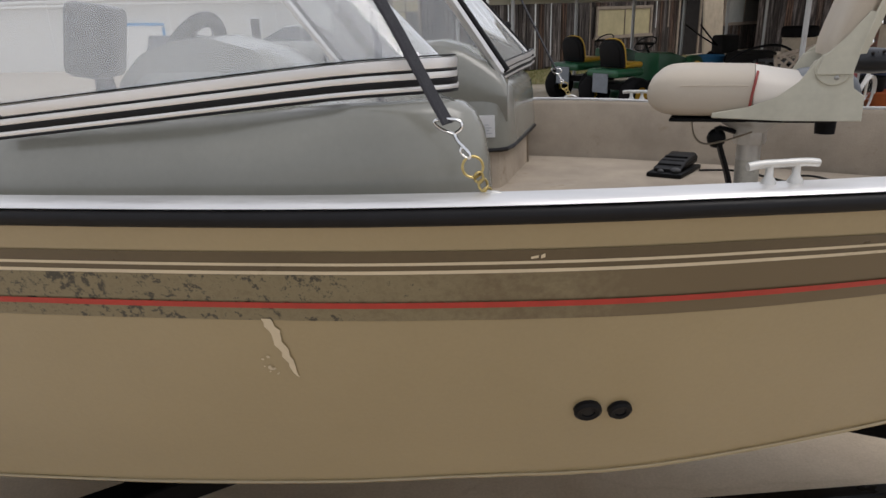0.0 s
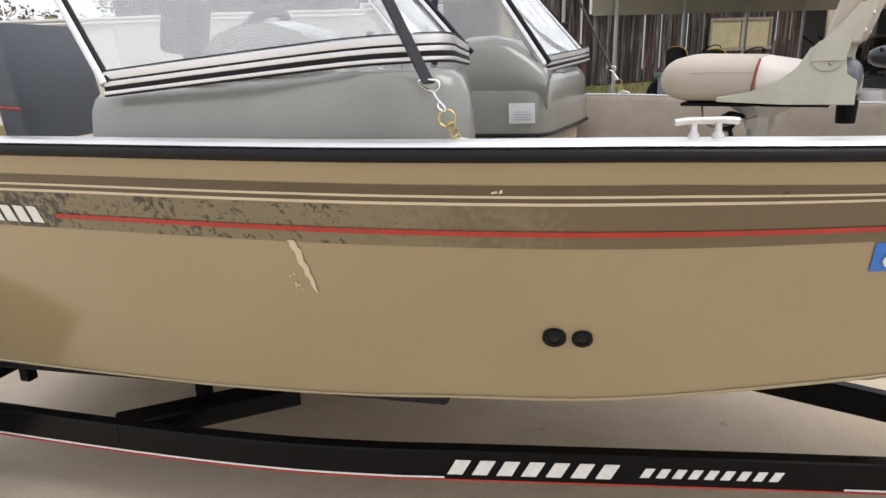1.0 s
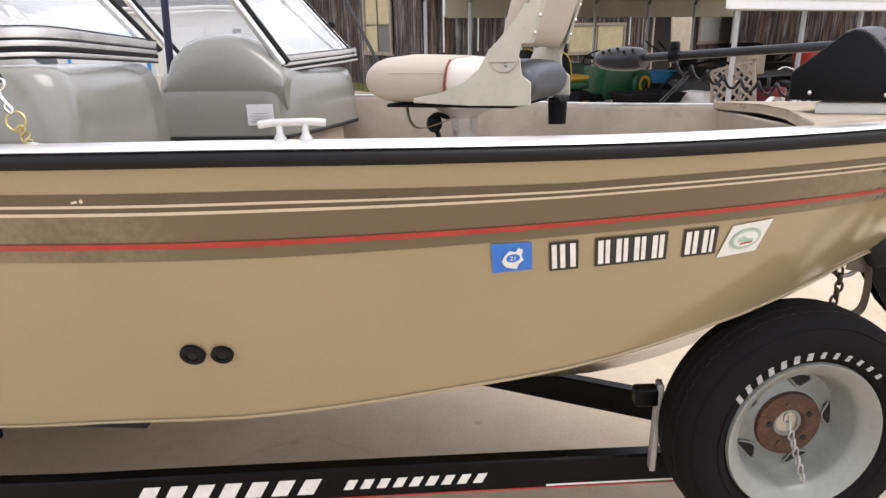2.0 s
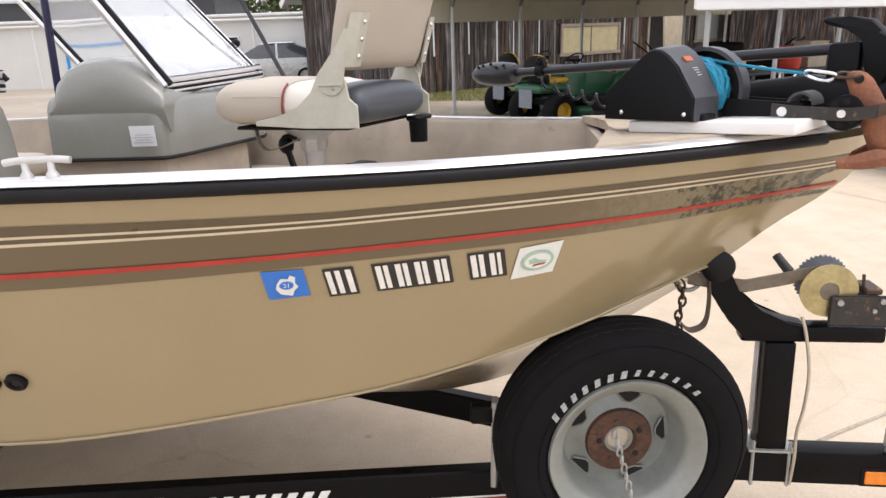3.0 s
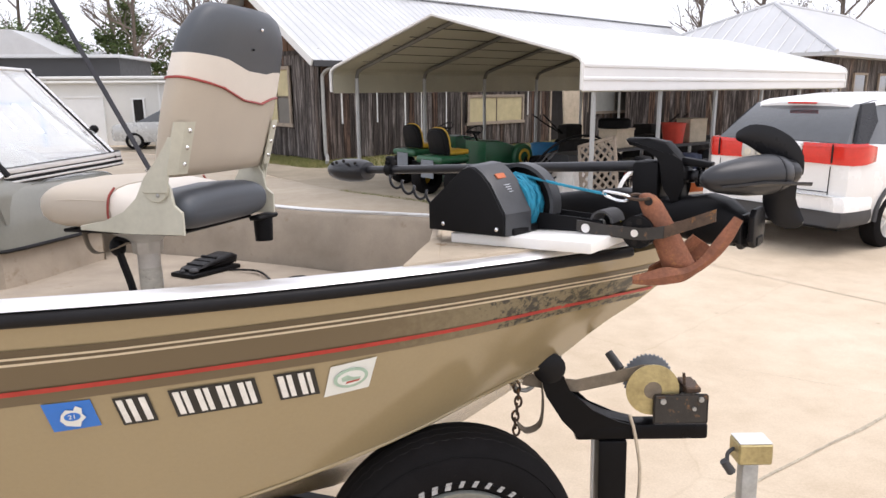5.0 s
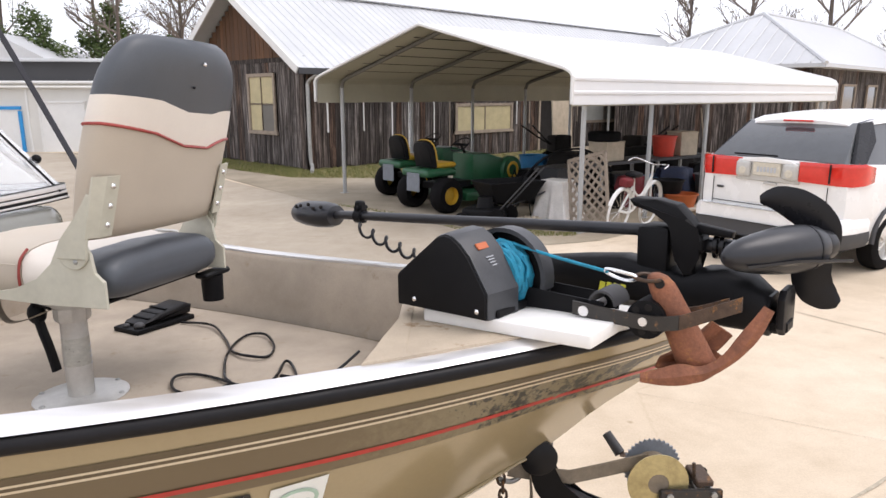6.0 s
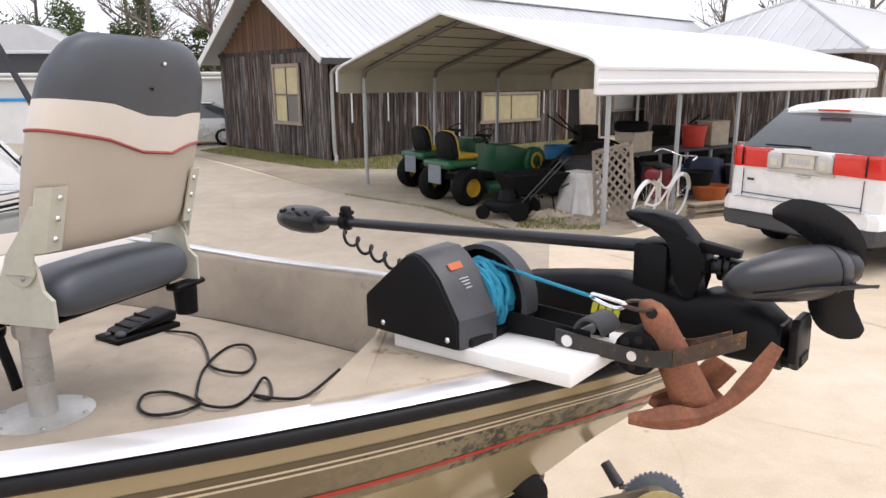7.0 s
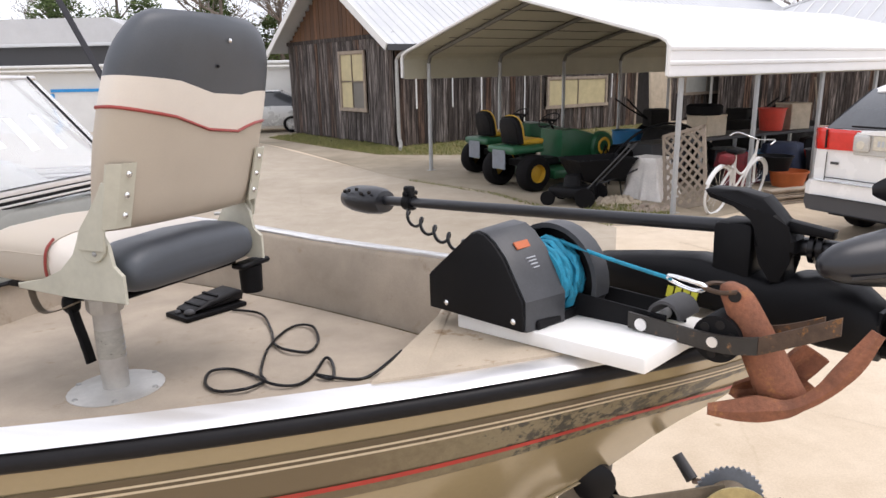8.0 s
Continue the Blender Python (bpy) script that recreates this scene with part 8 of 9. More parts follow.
def parked_car():
    c = thing("parked_car", yard(-5.15, 25.2, 0, 8), "silver hatchback parked before the pale block wall", "car")
    sec = []
    for x, hw, zl, zb in ((-2.0, 0.6, 0.4, 0.7), (-1.9, 0.78, 0.3, 0.82), (-1.0, 0.84, 0.25, 0.92), (1.0, 0.84, 0.25, 0.92), (1.9, 0.8, 0.3, 0.9), (2.05, 0.65, 0.4, 0.8)):
        sec.append((x, hw, [(0.95, zl), (1.0, (zl + zb) / 2), (0.96, zb), (0.4, zb + 0.02), (0.03, zb + 0.03)]))
    car_shell(sec, c, "silver_car", "lower_body")
    sec = []
    for x, w0, zb, w1, zt in ((-1.1, 0.76, 0.9, 0.72, 0.94), (-0.2, 0.78, 0.9, 0.6, 1.40), (0.9, 0.78, 0.9, 0.6, 1.42), (1.75, 0.74, 0.9, 0.62, 1.05)):
        sec.append((x, 1.0, [(w0, zb), (w1, zt - 0.05), (w1 * 0.9, zt), (0.02, zt + 0.01)]))
    car_shell(sec, c, "dark_glass", "glasshouse")
    sec = []
    for x, w1, zt in ((-0.25, 0.58, 1.40), (0.2, 0.6, 1.45), (0.95, 0.6, 1.44)):
        sec.append((x, w1, [(1.0, zt - 0.03), (0.9, zt), (0.02, zt + 0.015)]))
    car_shell(sec, c, "silver_car", "roof")
    for sd in (-1, 1):
        for x in (-1.25, 1.3):
            wheel_parts(c, x, sd * 0.74, 0.3, 0.19, -sd)
        for x in (0.35,):
            bm = bmesh.new()
            span(bm, (x, sd * 0.775, 0.92), (x, sd * 0.60, 1.42), (0.07, 0.03))
            part("pillar", bm, "silver_car", c)
    return c


parked_car()


# ---- riding mowers under the carport ----
def riding_mower(x, y, rz, label):
    m = thing("riding_mower", yard(x, y, 0, rz) @ Matrix.Scale(1.14, 4), label, "riding mower", group="riding mowers under the carport")
    for sd in (-1, 1):
        for px, r, w in ((-0.42, 0.27, 0.24), (0.78, 0.19, 0.16)):
            mm = Matrix.Translation((px, sd * (0.40 if px < 0 else 0.42), r)) @ pose(0, 0, 0, -90 * sd, 0, 0)
            bm = bmesh.new()
            lathe(bm, [(r * 0.5, -w / 2), (r * 0.85, -w / 2), (r, -w * 0.3), (r, w * 0.3), (r * 0.85, w / 2), (r * 0.5, w / 2)], mm, 24)
            t = part("tyre", bm, "tyre", m, smooth=40)
            bm = bmesh.new()
            lathe(bm, [(0.0, w * 0.25), (r * 0.2, w * 0.3), (r * 0.45, w * 0.2), (r * 0.52, w * 0.48)], mm, 20)
            part("rim", bm, "mower_yellow", t, "yellow wheel rim", smooth=40)
    bm = bmesh.new()
    box(bm, (0.62, 0.62, 0.12), pose(-0.42, 0, 0.60), 0.05, 3)
    part("rear_fender", bm, "mower_green", m, "green rear fender", smooth=40)
    bm = bmesh.new()
    prism(bm, [(0.28, 0.36), (1.02, 0.36), (1.06, 0.55), (0.98, 0.74), (0.60, 0.84), (0.28, 0.84)], 0.50, Matrix(((1, 0, 0, 0), (0, 0, 1, -0.25), (0, 1, 0, 0), (0, 0, 0, 1))), 0.04)
    part("hood", bm, "mower_green", m, "green hood", smooth=40)
    bm = bmesh.new()
    box(bm, (1.3, 0.40, 0.10), pose(0.25, 0, 0.38), 0.01)
    part("chassis", bm, "black_plastic", m)
    bm = bmesh.new()
    box(bm, (0.62, 1.02, 0.14), pose(0.22, 0, 0.22), 0.04, 2)
    part("cutter_deck", bm, "mower_green", m, smooth=40)
    bm = bmesh.new()
    box(bm, (0.44, 0.44, 0.08), pose(-0.26, 0, 0.70), 0.035, 3)
    part("seat_cushion", bm, "mower_yellow", m, "yellow seat cushion", smooth=40)
    bm = bmesh.new()
    rim_ = [(-0.22, -0.20), (0.22, -0.20), (0.225, 0.05), (0.20, 0.14), (0.14, 0.195), (0.06, 0.215), (-0.06, 0.215), (-0.14, 0.195), (-0.20, 0.14), (-0.225, 0.05)]
    prism(bm, rim_, 0.08, pose(-0.50, 0, 0.87, 0, -12, 0) @ Matrix(((0, 0, 1, -0.05), (1, 0, 0, 0), (0, 1, 0, 0), (0, 0, 0, 1))), 0.02)
    part("seat_back", bm, "black_plastic", m, smooth=40)
    bm = bmesh.new()
    prism(bm, [(y_ * 0.85, z_ * 0.88) for y_, z_ in rim_], 0.05, pose(-0.54, 0, 0.87, 0, -12, 0) @ Matrix(((0, 0, 1, -0.03), (1, 0, 0, 0), (0, 1, 0, 0), (0, 0, 0, 1))), 0.015)
    part("seat_shell", bm, "black_plastic", m, "black seat back shell", smooth=40)
    bm = bmesh.new()
    sb = pose(-0.50, 0, 0.87, 0, -12, 0)
    tube(bm, [sb @ Vector((0.035, y_ * 0.97, z_ * 0.97)) for y_, z_ in rim_[1:] + rim_[:1]], 0.014, 6)
    part("seat_trim", bm, "mower_yellow", m, "yellow seat edge trim", smooth=40)
    bm = bmesh.new()
    lathe(bm, [(0.17, -0.012), (0.182, 0), (0.17, 0.012), (0.158, 0), (0.17, -0.012)], pose(0.24, 0, 0.98, 0, -35, 0), 20)
    rod(bm, (0.24, 0, 0.98), (0.36, 0, 0.80), 0.02)
    box(bm, (0.03, 0.32, 0.03), pose(0.24, 0, 0.98, 0, -35, 0))
    part("steering_wheel", bm, "black_plastic", m, smooth=40)
    bm = bmesh.new()
    box(bm, (0.012, 0.30, 0.28), pose(-0.74, 0, 0.46), 0.01)
    part("hitch_plate", bm, "steel_grey", m, "grey rear plate")
    return m


riding_mower(3.41, 12.54, 35, "green and yellow riding mower with a black seat back")
riding_mower(3.04, 14.13, 35, "older green riding mower beside the other")


def cart_barrow():
    w = thing("wheelbarrow", yard(4.18, 11.12, 0, 20) @ Matrix.Scale(0.80, 4), "black wheelbarrow with a deep tray and twin wheels", "wheelbarrow")
    bm = bmesh.new()
    rings = [[(a * 0.62, b_ * 0.30, 0.42) for a, b_ in ((-0.7, -1), (0.7, -1), (0.7, 1), (-0.7, 1))], [(a * 0.62, b_ * 0.40, 0.80) for a, b_ in ((-1, -1), (1.05, -1), (1.05, 1), (-1, 1))]]
    loft(bm, rings, True, False)
    bm.faces.new([v for v in bm.verts if v.co.z < 0.5][:4])
    loft(bm, [[(x * 0.96, y * 0.94, z + 0.01) for x, y, z in r] for r in rings], True, False)
    tube(bm, [(-0.62, -0.4, 0.8), (0.65, -0.4, 0.8), (0.65, 0.4, 0.8), (-0.62, 0.4, 0.8)], 0.018, 6, True)
    part("tray", bm, "black_plastic", w)
    for sd in (-1, 1):
        bm = bmesh.new()
        lathe(bm, [(0.08, -0.05), (0.17, -0.05), (0.2, 0), (0.17, 0.05), (0.08, 0.05)], Matrix.Translation((-0.45, sd * 0.2, 0.2)) @ pose(0, 0, 0, 90, 0, 0), 20)
        part("wheel", bm, "tyre", w, smooth=40)
        bm = bmesh.new()
        tube(bm, [(-0.55, sd * 0.2, 0.22), (0.4, sd * 0.28, 0.46), (1.15, sd * 0.3, 0.72)], 0.018, 8)
        part("handle", bm, "grey_trim", w, "grey tube handle", smooth=60)
        bm = bmesh.new()
        tube(bm, [(0.35, sd * 0.26, 0.42), (0.42, sd * 0.27, 0.02)], 0.014, 6)
        part("leg", bm, "black_plastic", w)
    bm = bmesh.new()
    rod(bm, (-0.45, -0.25, 0.2), (-0.45, 0.25, 0.2), 0.015)
    part("axle", bm, "galv", w)
    return w


cart_barrow()


def push_mower(x, y, rz):
    m = thing("push_mower", yard(x, y, 0, rz), "black push mower with a folded handle", "push mower")
    bm = bmesh.new()
    box(bm, (0.62, 0.5, 0.16), pose(0, 0, 0.2), 0.05, 2)
    part("deck", bm, "black_plastic", m, smooth=40)
    bm = bmesh.new()
    rod(bm, (0, 0, 0.28), (0, 0, 0.44), 0.14, 0.11, 16)
    part("engine", bm, "black_plastic", m, smooth=40)
    for sd in (-1, 1):
        for px, r in ((-0.3, 0.15), (0.28, 0.11)):
            bm = bmesh.new()
            lathe(bm, [(0.0, -0.025), (r, -0.025), (r, 0.025), (0.0, 0.025)], Matrix.Translation((px, sd * 0.28, r)) @ pose(0, 0, 0, 90, 0, 0), 18)
            part("wheel", bm, "tyre", m, smooth=40)
        bm = bmesh.new()
        tube(bm, smooth_path([(-0.28, sd * 0.2, 0.25), (-0.55, sd * 0.2, 0.55), (-0.9, sd * 0.2, 0.95)], 4), 0.012, 6)
        part("handle_tube", bm, "grey_trim", m, smooth=60)
    bm = bmesh.new()
    rod(bm, (-0.9, -0.2, 0.95), (-0.9, 0.2, 0.95), 0.014)
    part("handle_bar", bm, "black_plastic", m)
    return m


push_mower(3.75, 10.75, 150)


def tarp_heap(x, y, h, seed, mat, label, sx=0.32, sy=0.25, name="tarp", square=1.0):
    rnd = random.Random(seed)
    bm = bmesh.new()
    rings = []
    for k, (t, s) in enumerate(((0.0, 1.05), (0.15, 0.95), (0.4, 0.86), (0.75, 0.72), (0.95, 0.66), (1.0, 0.45))):
        rings.append([((sx * s * (1 + 0.16 * math.sin(5 * a + seed + k * 0.2) + rnd.uniform(-0.04, 0.04))) * math.copysign(abs(math.cos(a)) ** square, math.cos(a)), sy * s * (1 + 0.16 * math.sin(4 * a + k * 0.3)) * math.copysign(abs(math.sin(a)) ** square, math.sin(a)), h * t) for a in [i * math.pi / 12 for i in range(24)]])
    loft(bm, rings)
    o = thing(name, yard(x, y, 0, rnd.uniform(-20, 20)), label, name)
    part("cloth", bm, mat, o, smooth=60)
    return o


def draped_box(x, y, rz, w, d, h, label):
    """A stiff white sheet hung over a box: flat top, flaring sides with folds."""
    o = thing("tarp", yard(x, y, 0, rz), label, "tarp")
    bm = bmesh.new()
    rings = []
    for t in (0.0, 0.12, 0.3, 0.5, 0.7, 0.85, 0.95, 1.0):
        ring = []
        for k in range(64):
            a = k * math.pi / 32
            q = max(abs(math.cos(a)), abs(math.sin(a)))
            fold = 1 + (1 - t) * (0.10 * math.sin(9 * a + 1.3) + 0.07 * math.sin(17 * a)) * (0.35 + 0.65 * (1 - t))
            flare = 1.0 + 0.55 * (1 - t) ** 1.3 - (0.05 if t == 1.0 else 0)
            ring.append((w / 2 * math.cos(a) / q * flare * fold, d / 2 * math.sin(a) / q * flare * fold, h * t + (0.012 * math.sin(5 * a) if 0.9 > t > 0 else 0)))
        rings.append(ring)
    loft(bm, rings)
    part("cloth", bm, "tarp_grey", o, smooth=50)


def crumpled(x, y, rz, sx, sy, h, seed, mat, label, name):
    """A dropped sheet: many sharp folds on a ragged outline."""
    rnd = random.Random(seed)
    o = thing(name, yard(x, y, 0, rz), label, name)
    bm = bmesh.new()
    n, m_ = 22, 16
    rag = [1 + rnd.uniform(-0.22, 0.12) for _ in range(40)]
    grid = []
    for i in range(n + 1):
        row = []
        for j in range(m_ + 1):
            u, v = 2 * i / n - 1, 2 * j / m_ - 1
            k = rag[int(20 + 19 * math.atan2(v, u) / math.pi)]
            e = max(0.0, 1 - max(abs(u), abs(v)) ** 4)
            z = 0.006 + h * e * (0.25 + 0.75 * abs(math.sin(7 * u + 3 * v + seed) * math.sin(5 * v - 4 * u))) * rnd.uniform(0.85, 1.05)
            row.append(bm.verts.new((sx * u * k + rnd.uniform(-0.02, 0.02), sy * v * k + rnd.uniform(-0.02, 0.02), z)))
        grid.append(row)
    for i in range(n):
        for j in range(m_):
            bm.faces.new((grid[i][j], grid[i + 1][j], grid[i + 1][j + 1], grid[i][j + 1]))
    part("cloth", bm, mat, o, smooth=25)


draped_box(5.02, 11.18, -48, 0.44, 0.40, 0.64, "white tarp draped over a square box by the lattice")
crumpled(4.42, 10.78, 20, 0.34, 0.22, 0.12, 5, "cloth_tan", "crumpled tan cloth on the concrete", "cloth")
crumpled(4.80, 10.16, -10, 0.30, 0.18, 0.10, 9, "lattice_wood", "crumpled grey-tan sheet on the concrete", "sheet")


def lattice_panel():
    m = yard(5.30, 10.28, 0, -58) @ pose(0, 0, 0, -10, -15, 0)
    l = thing("lattice_panel", m, "weathered wooden lattice panel leaning by the post", "lattice")
    W, H = 0.78, 1.14
    for x0, x1, z0, z1 in ((-W / 2, -W / 2 + 0.05, 0, H), (W / 2 - 0.05, W / 2, 0, H), (-W / 2, W / 2, 0, 0.05), (-W / 2, W / 2, H - 0.05, H)):
        bm = bmesh.new()
        box(bm, (x1 - x0, 0.03, z1 - z0), pose((x0 + x1) / 2, 0, (z0 + z1) / 2), 0.003)
        part("frame", bm, "lattice_wood", l)
    for s in (-1, 1):
        for k in range(-7, 8):
            c = k * 0.155
            pts = []
            for t in (-1.2, 1.2):
                pts.append((c + t * 0.7071, H / 2 + s * t * 0.7071))
            (xa, za), (xb, zb) = pts
            # clip to the frame
            def clip(x, z, dx, dz):
                ts = []
                for lim, v, dv in ((-W / 2, x, dx), (W / 2, x, dx), (0, z, dz), (H, z, dz)):
                    t = (lim - v) / dv
                    xx, zz2 = x + dx * t, z + dz * t
                    if -W / 2 - 1e-6 <= xx <= W / 2 + 1e-6 and -1e-6 <= zz2 <= H + 1e-6:
                        ts.append(t)
                return (min(ts), max(ts)) if len(ts) >= 2 else None
            r = clip(xa, za, xb - xa, zb - za)
            if not r or r[1] - r[0] < 0.03:
                continue
            a = Vector((xa + (xb - xa) * r[0], 0.006 * s, za + (zb - za) * r[0]))
            b_ = Vector((xa + (xb - xa) * r[1], 0.006 * s, za + (zb - za) * r[1]))
            bm = bmesh.new()
            span(bm, a, b_, (0.010, 0.040))
            part("slat", bm, "lattice_wood", l)
    return l


lattice_panel()


def bicycle():
    b = thing("bicycle", yard(5.93, 10.22, 0, 42) @ pose(0, 0, 0, 8, 0, 0), "white cruiser bicycle with a dark red seat bag", "bicycle")
    R = 0.33
    for x in (-0.50, 0.52):
        m = Matrix.Translation((x, 0, R)) @ pose(0, 0, 0, 90, 0, 0)
        bm = bmesh.new()
        tube(bm, [m @ Vector((R * math.cos(a), R * math.sin(a), 0)) for a in [k * math.pi / 20 for k in range(40)]], 0.02, 6, True)
        w = part("tyre", bm, "trim_white", b, "white tyre", smooth=60)
        for k in range(14):
            bm = bmesh.new()
            a = k * math.pi / 7
            rod(bm, m @ Vector((0.02, 0, 0)), m @ Vector((R * math.cos(a), R * math.sin(a), 0)), 0.0025, 0.0025, 4)
            part("spoke", bm, "chrome", w)
        bm = bmesh.new()
        tube(bm, [m @ Vector(((R + 0.035) * math.cos(a), (R + 0.035) * math.sin(a), 0)) for a in [radians(10 + k * 15) for k in range(11)]], 0.012, 6, flat=(0.06, 0.012))
        part("fender", bm, "trim_white", b)
    bm = bmesh.new()
    for p in ([(-0.50, 0, R), (-0.05, 0, 0.30), (0.38, 0, 0.78)], [(-0.05, 0, 0.30), (-0.22, 0, 0.80)], [(-0.50, 0, R), (-0.2, 0, 0.68)], [(-0.18, 0, 0.62), (0.1, 0, 0.5), (0.40, 0, 0.70)], [(0.52, 0, R), (0.40, 0, 0.72), (0.36, 0, 0.95)]):
        tube(bm, smooth_path(p, 5), 0.018, 8)
    part("frame", bm, "trim_white", b, "white frame", smooth=60)
    bm = bmesh.new()
    tube(bm, smooth_path([(0.10, -0.3, 0.98), (0.28, -0.26, 1.02), (0.36, 0, 0.97), (0.28, 0.26, 1.02), (0.10, 0.3, 0.98)], 5), 0.012, 6)
    part("handlebar", bm, "chrome", b, smooth=60)
    bm = bmesh.new()
    box(bm, (0.26, 0.18, 0.07), pose(-0.24, 0, 0.86), 0.03, 2)
    part("saddle", bm, "black_plastic", b, smooth=40)
    bm = bmesh.new()
    box(bm, (0.22, 0.16, 0.13), pose(-0.44, 0, 0.76), 0.04, 2)
    part("seat_bag", bm, "maroon", b, "dark red bag", smooth=40)
    return b


bicycle()


def tub(x, y, z, r, h, mat, label, rz=0.0, tilt=0.0, name="plastic_tub", taper=0.8):
    t = thing(name, yard(x, y, z, rz) @ pose(0, 0, 0, tilt, 0, 0), label, "tub")
    bm = bmesh.new()
    lathe(bm, [(0.0, 0.01), (r * taper, 0.0), (r, h), (r * 1.06, h), (r * 1.06, h - 0.02), (r * 0.97, h - 0.01), (r * taper * 0.95, 0.02), (0.0, 0.02)], None, 24)
    part("shell", bm, mat, t, smooth=40)
    return t


# trestle table and its load beneath the far side of the carport
tb = thing("trestle_table", yard(7.35, 13.2, 0, 30), "long grey table loaded with boxes and tubs", "table")
bm = bmesh.new()
box(bm, (3.6, 0.7, 0.05), pose(0, 0, 0.78), 0.006)
part("tabletop", bm, "grey_trim", tb)
for x in (-1.6, 0, 1.6):
    for y in (-0.3, 0.3):
        bm = bmesh.new()
        box(bm, (0.05, 0.05, 0.76), pose(x, y, 0.38))
        part("leg", bm, "galv", tb)
tub(7.82, 13.42, 0.805, 0.24, 0.40, "plastic_red", "bright red plastic tub on the table", name="red_tub")
tub(7.55, 12.0, 0.0, 0.30, 0.26, "plastic_orange", "terracotta-orange plastic tub on the ground", name="orange_tub")
tub(7.35, 12.1, 0.262, 0.28, 0.24, "black_plastic", "black tub stacked on an orange one", tilt=0, name="black_tub")
tub(5.45, 14.5, 0.0, 0.30, 0.76, "plastic_blue", "blue plastic barrel under the carport", name="blue_barrel", taper=0.95)
tub(8.35, 12.45, 0.0, 0.3, 0.55, "grey_trim", "dark grey plastic bin under the carport", name="dark_bin")


def carton(x, y, z, s, rz, mat, label, name="box"):
    o = thing(name, yard(x, y, z, rz), label, "box")
    bm = bmesh.new()
    box(bm, s, pose(0, 0, s[2] / 2), 0.012)
    part("shell", bm, mat, o)
    bm = bmesh.new()
    box(bm, (s[0] * 1.03, s[1] * 1.03, 0.03), pose(0, 0, s[2] + 0.0), 0.006)
    part("lid", bm, mat, o)
    return o


carton(8.32, 13.68, 0.805, (0.46, 0.4, 0.46), 20, "cloth_tan", "tan box with a cloth over it on the table", "covered_box")
carton(6.35, 12.62, 0.805, (0.55, 0.42, 0.34), 35, "cloth_tan", "tan plastic cooler box on the table", "cooler_box")
carton(6.9, 13.2, 0.0, (0.6, 0.5, 0.5), 10, "grey_trim", "dark grey storage box on the concrete", "storage_box")
carton(7.6, 13.05, 0.0, (0.7, 0.5, 0.45), 40, "plastic_blue", "blue storage box under the table", "storage_box")
carton(8.2, 13.0, 0.0, (0.5, 0.45, 0.5), 15, "plastic_red", "dark red crate under the table", "crate")
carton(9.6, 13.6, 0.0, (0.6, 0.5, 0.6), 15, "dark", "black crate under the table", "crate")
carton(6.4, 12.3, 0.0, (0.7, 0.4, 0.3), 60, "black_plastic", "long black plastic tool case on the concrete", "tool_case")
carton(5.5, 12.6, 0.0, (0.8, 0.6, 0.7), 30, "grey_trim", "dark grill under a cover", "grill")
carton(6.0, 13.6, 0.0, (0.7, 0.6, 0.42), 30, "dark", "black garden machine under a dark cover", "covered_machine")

# tall pale board and rake handle by the doorway
pb = thing("pale_board", yard(7.95, 21.0, 0, 37), "tall pale door panel leaning by the doorway", "board")
bm = bmesh.new()
box(bm, (0.95, 0.06, 1.95), pose(0, 0, 0.975, -4, 0, 0), 0.01)
part("panel", bm, "cloth_tan", pb)
rk = thing("rake", yard(8.62, 13.0, 0, 0), "long pale rake handle leaning on the table", "rake")
bm = bmesh.new()
tube(bm, [(0, 0, 0), (-0.25, 0.1, 1.75)], 0.018, 6)
part("handle", bm, "lattice_wood", rk)
bm = bmesh.new()
box(bm, (0.35, 0.03, 0.04), pose(0, 0, 0.03))
part("rake_head", bm, "rust_dark", rk)
hs = thing("hose", yard(5.15, 12.2, 0, 0), "black hose in loose loops over the junk", "hose")
bm = bmesh.new()
tube(bm, smooth_path([(-0.5, 0.2, 0.02), (-0.45, 0.1, 0.5), (0.0, 0.0, 0.95), (0.6, -0.1, 1.05), (1.0, -0.1, 0.7), (0.9, 0.1, 0.02)], 6), 0.022, 6)
part("tube", bm, "black_plastic", hs, smooth=60)


def small_tractor(x, y, rz):
    t = thing("garden_tiller", yard(x, y, 0, rz), "dull red garden tiller with dark tines", "tiller")
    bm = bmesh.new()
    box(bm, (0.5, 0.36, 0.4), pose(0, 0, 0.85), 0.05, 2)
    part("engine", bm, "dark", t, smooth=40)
    for sd in (-1, 1):
        bm = bmesh.new()
        lathe(bm, [(0.12, -0.06), (0.33, -0.06), (0.36, 0), (0.33, 0.06), (0.12, 0.06)], Matrix.Translation((0.0, sd * 0.3, 0.36)) @ pose(0, 0, 0, 90, 0, 0), 24)
        part("wheel", bm, "tyre", t, smooth=40)
    bm = bmesh.new()
    tube(bm, smooth_path([(-0.2, 0, 0.8), (-0.6, 0.15, 1.05), (-0.95, 0.25, 1.3)], 4), 0.02, 6)
    tube(bm, smooth_path([(-0.2, 0, 0.8), (-0.6, -0.15, 1.05), (-0.95, -0.25, 1.3)], 4), 0.02, 6)
    part("handles", bm, "black_plastic", t, smooth=60)
    bm = bmesh.new()
    box(bm, (0.9, 0.08, 0.08), pose(0, 0, 0.5))
    rod(bm, (0, -0.3, 0.36), (0, 0.3, 0.36), 0.03)
    part("frame", bm, "rust_dark", t)
    return t


small_tractor(8.35, 16.2, 130)
small_tractor(6.6, 16.6, 20)


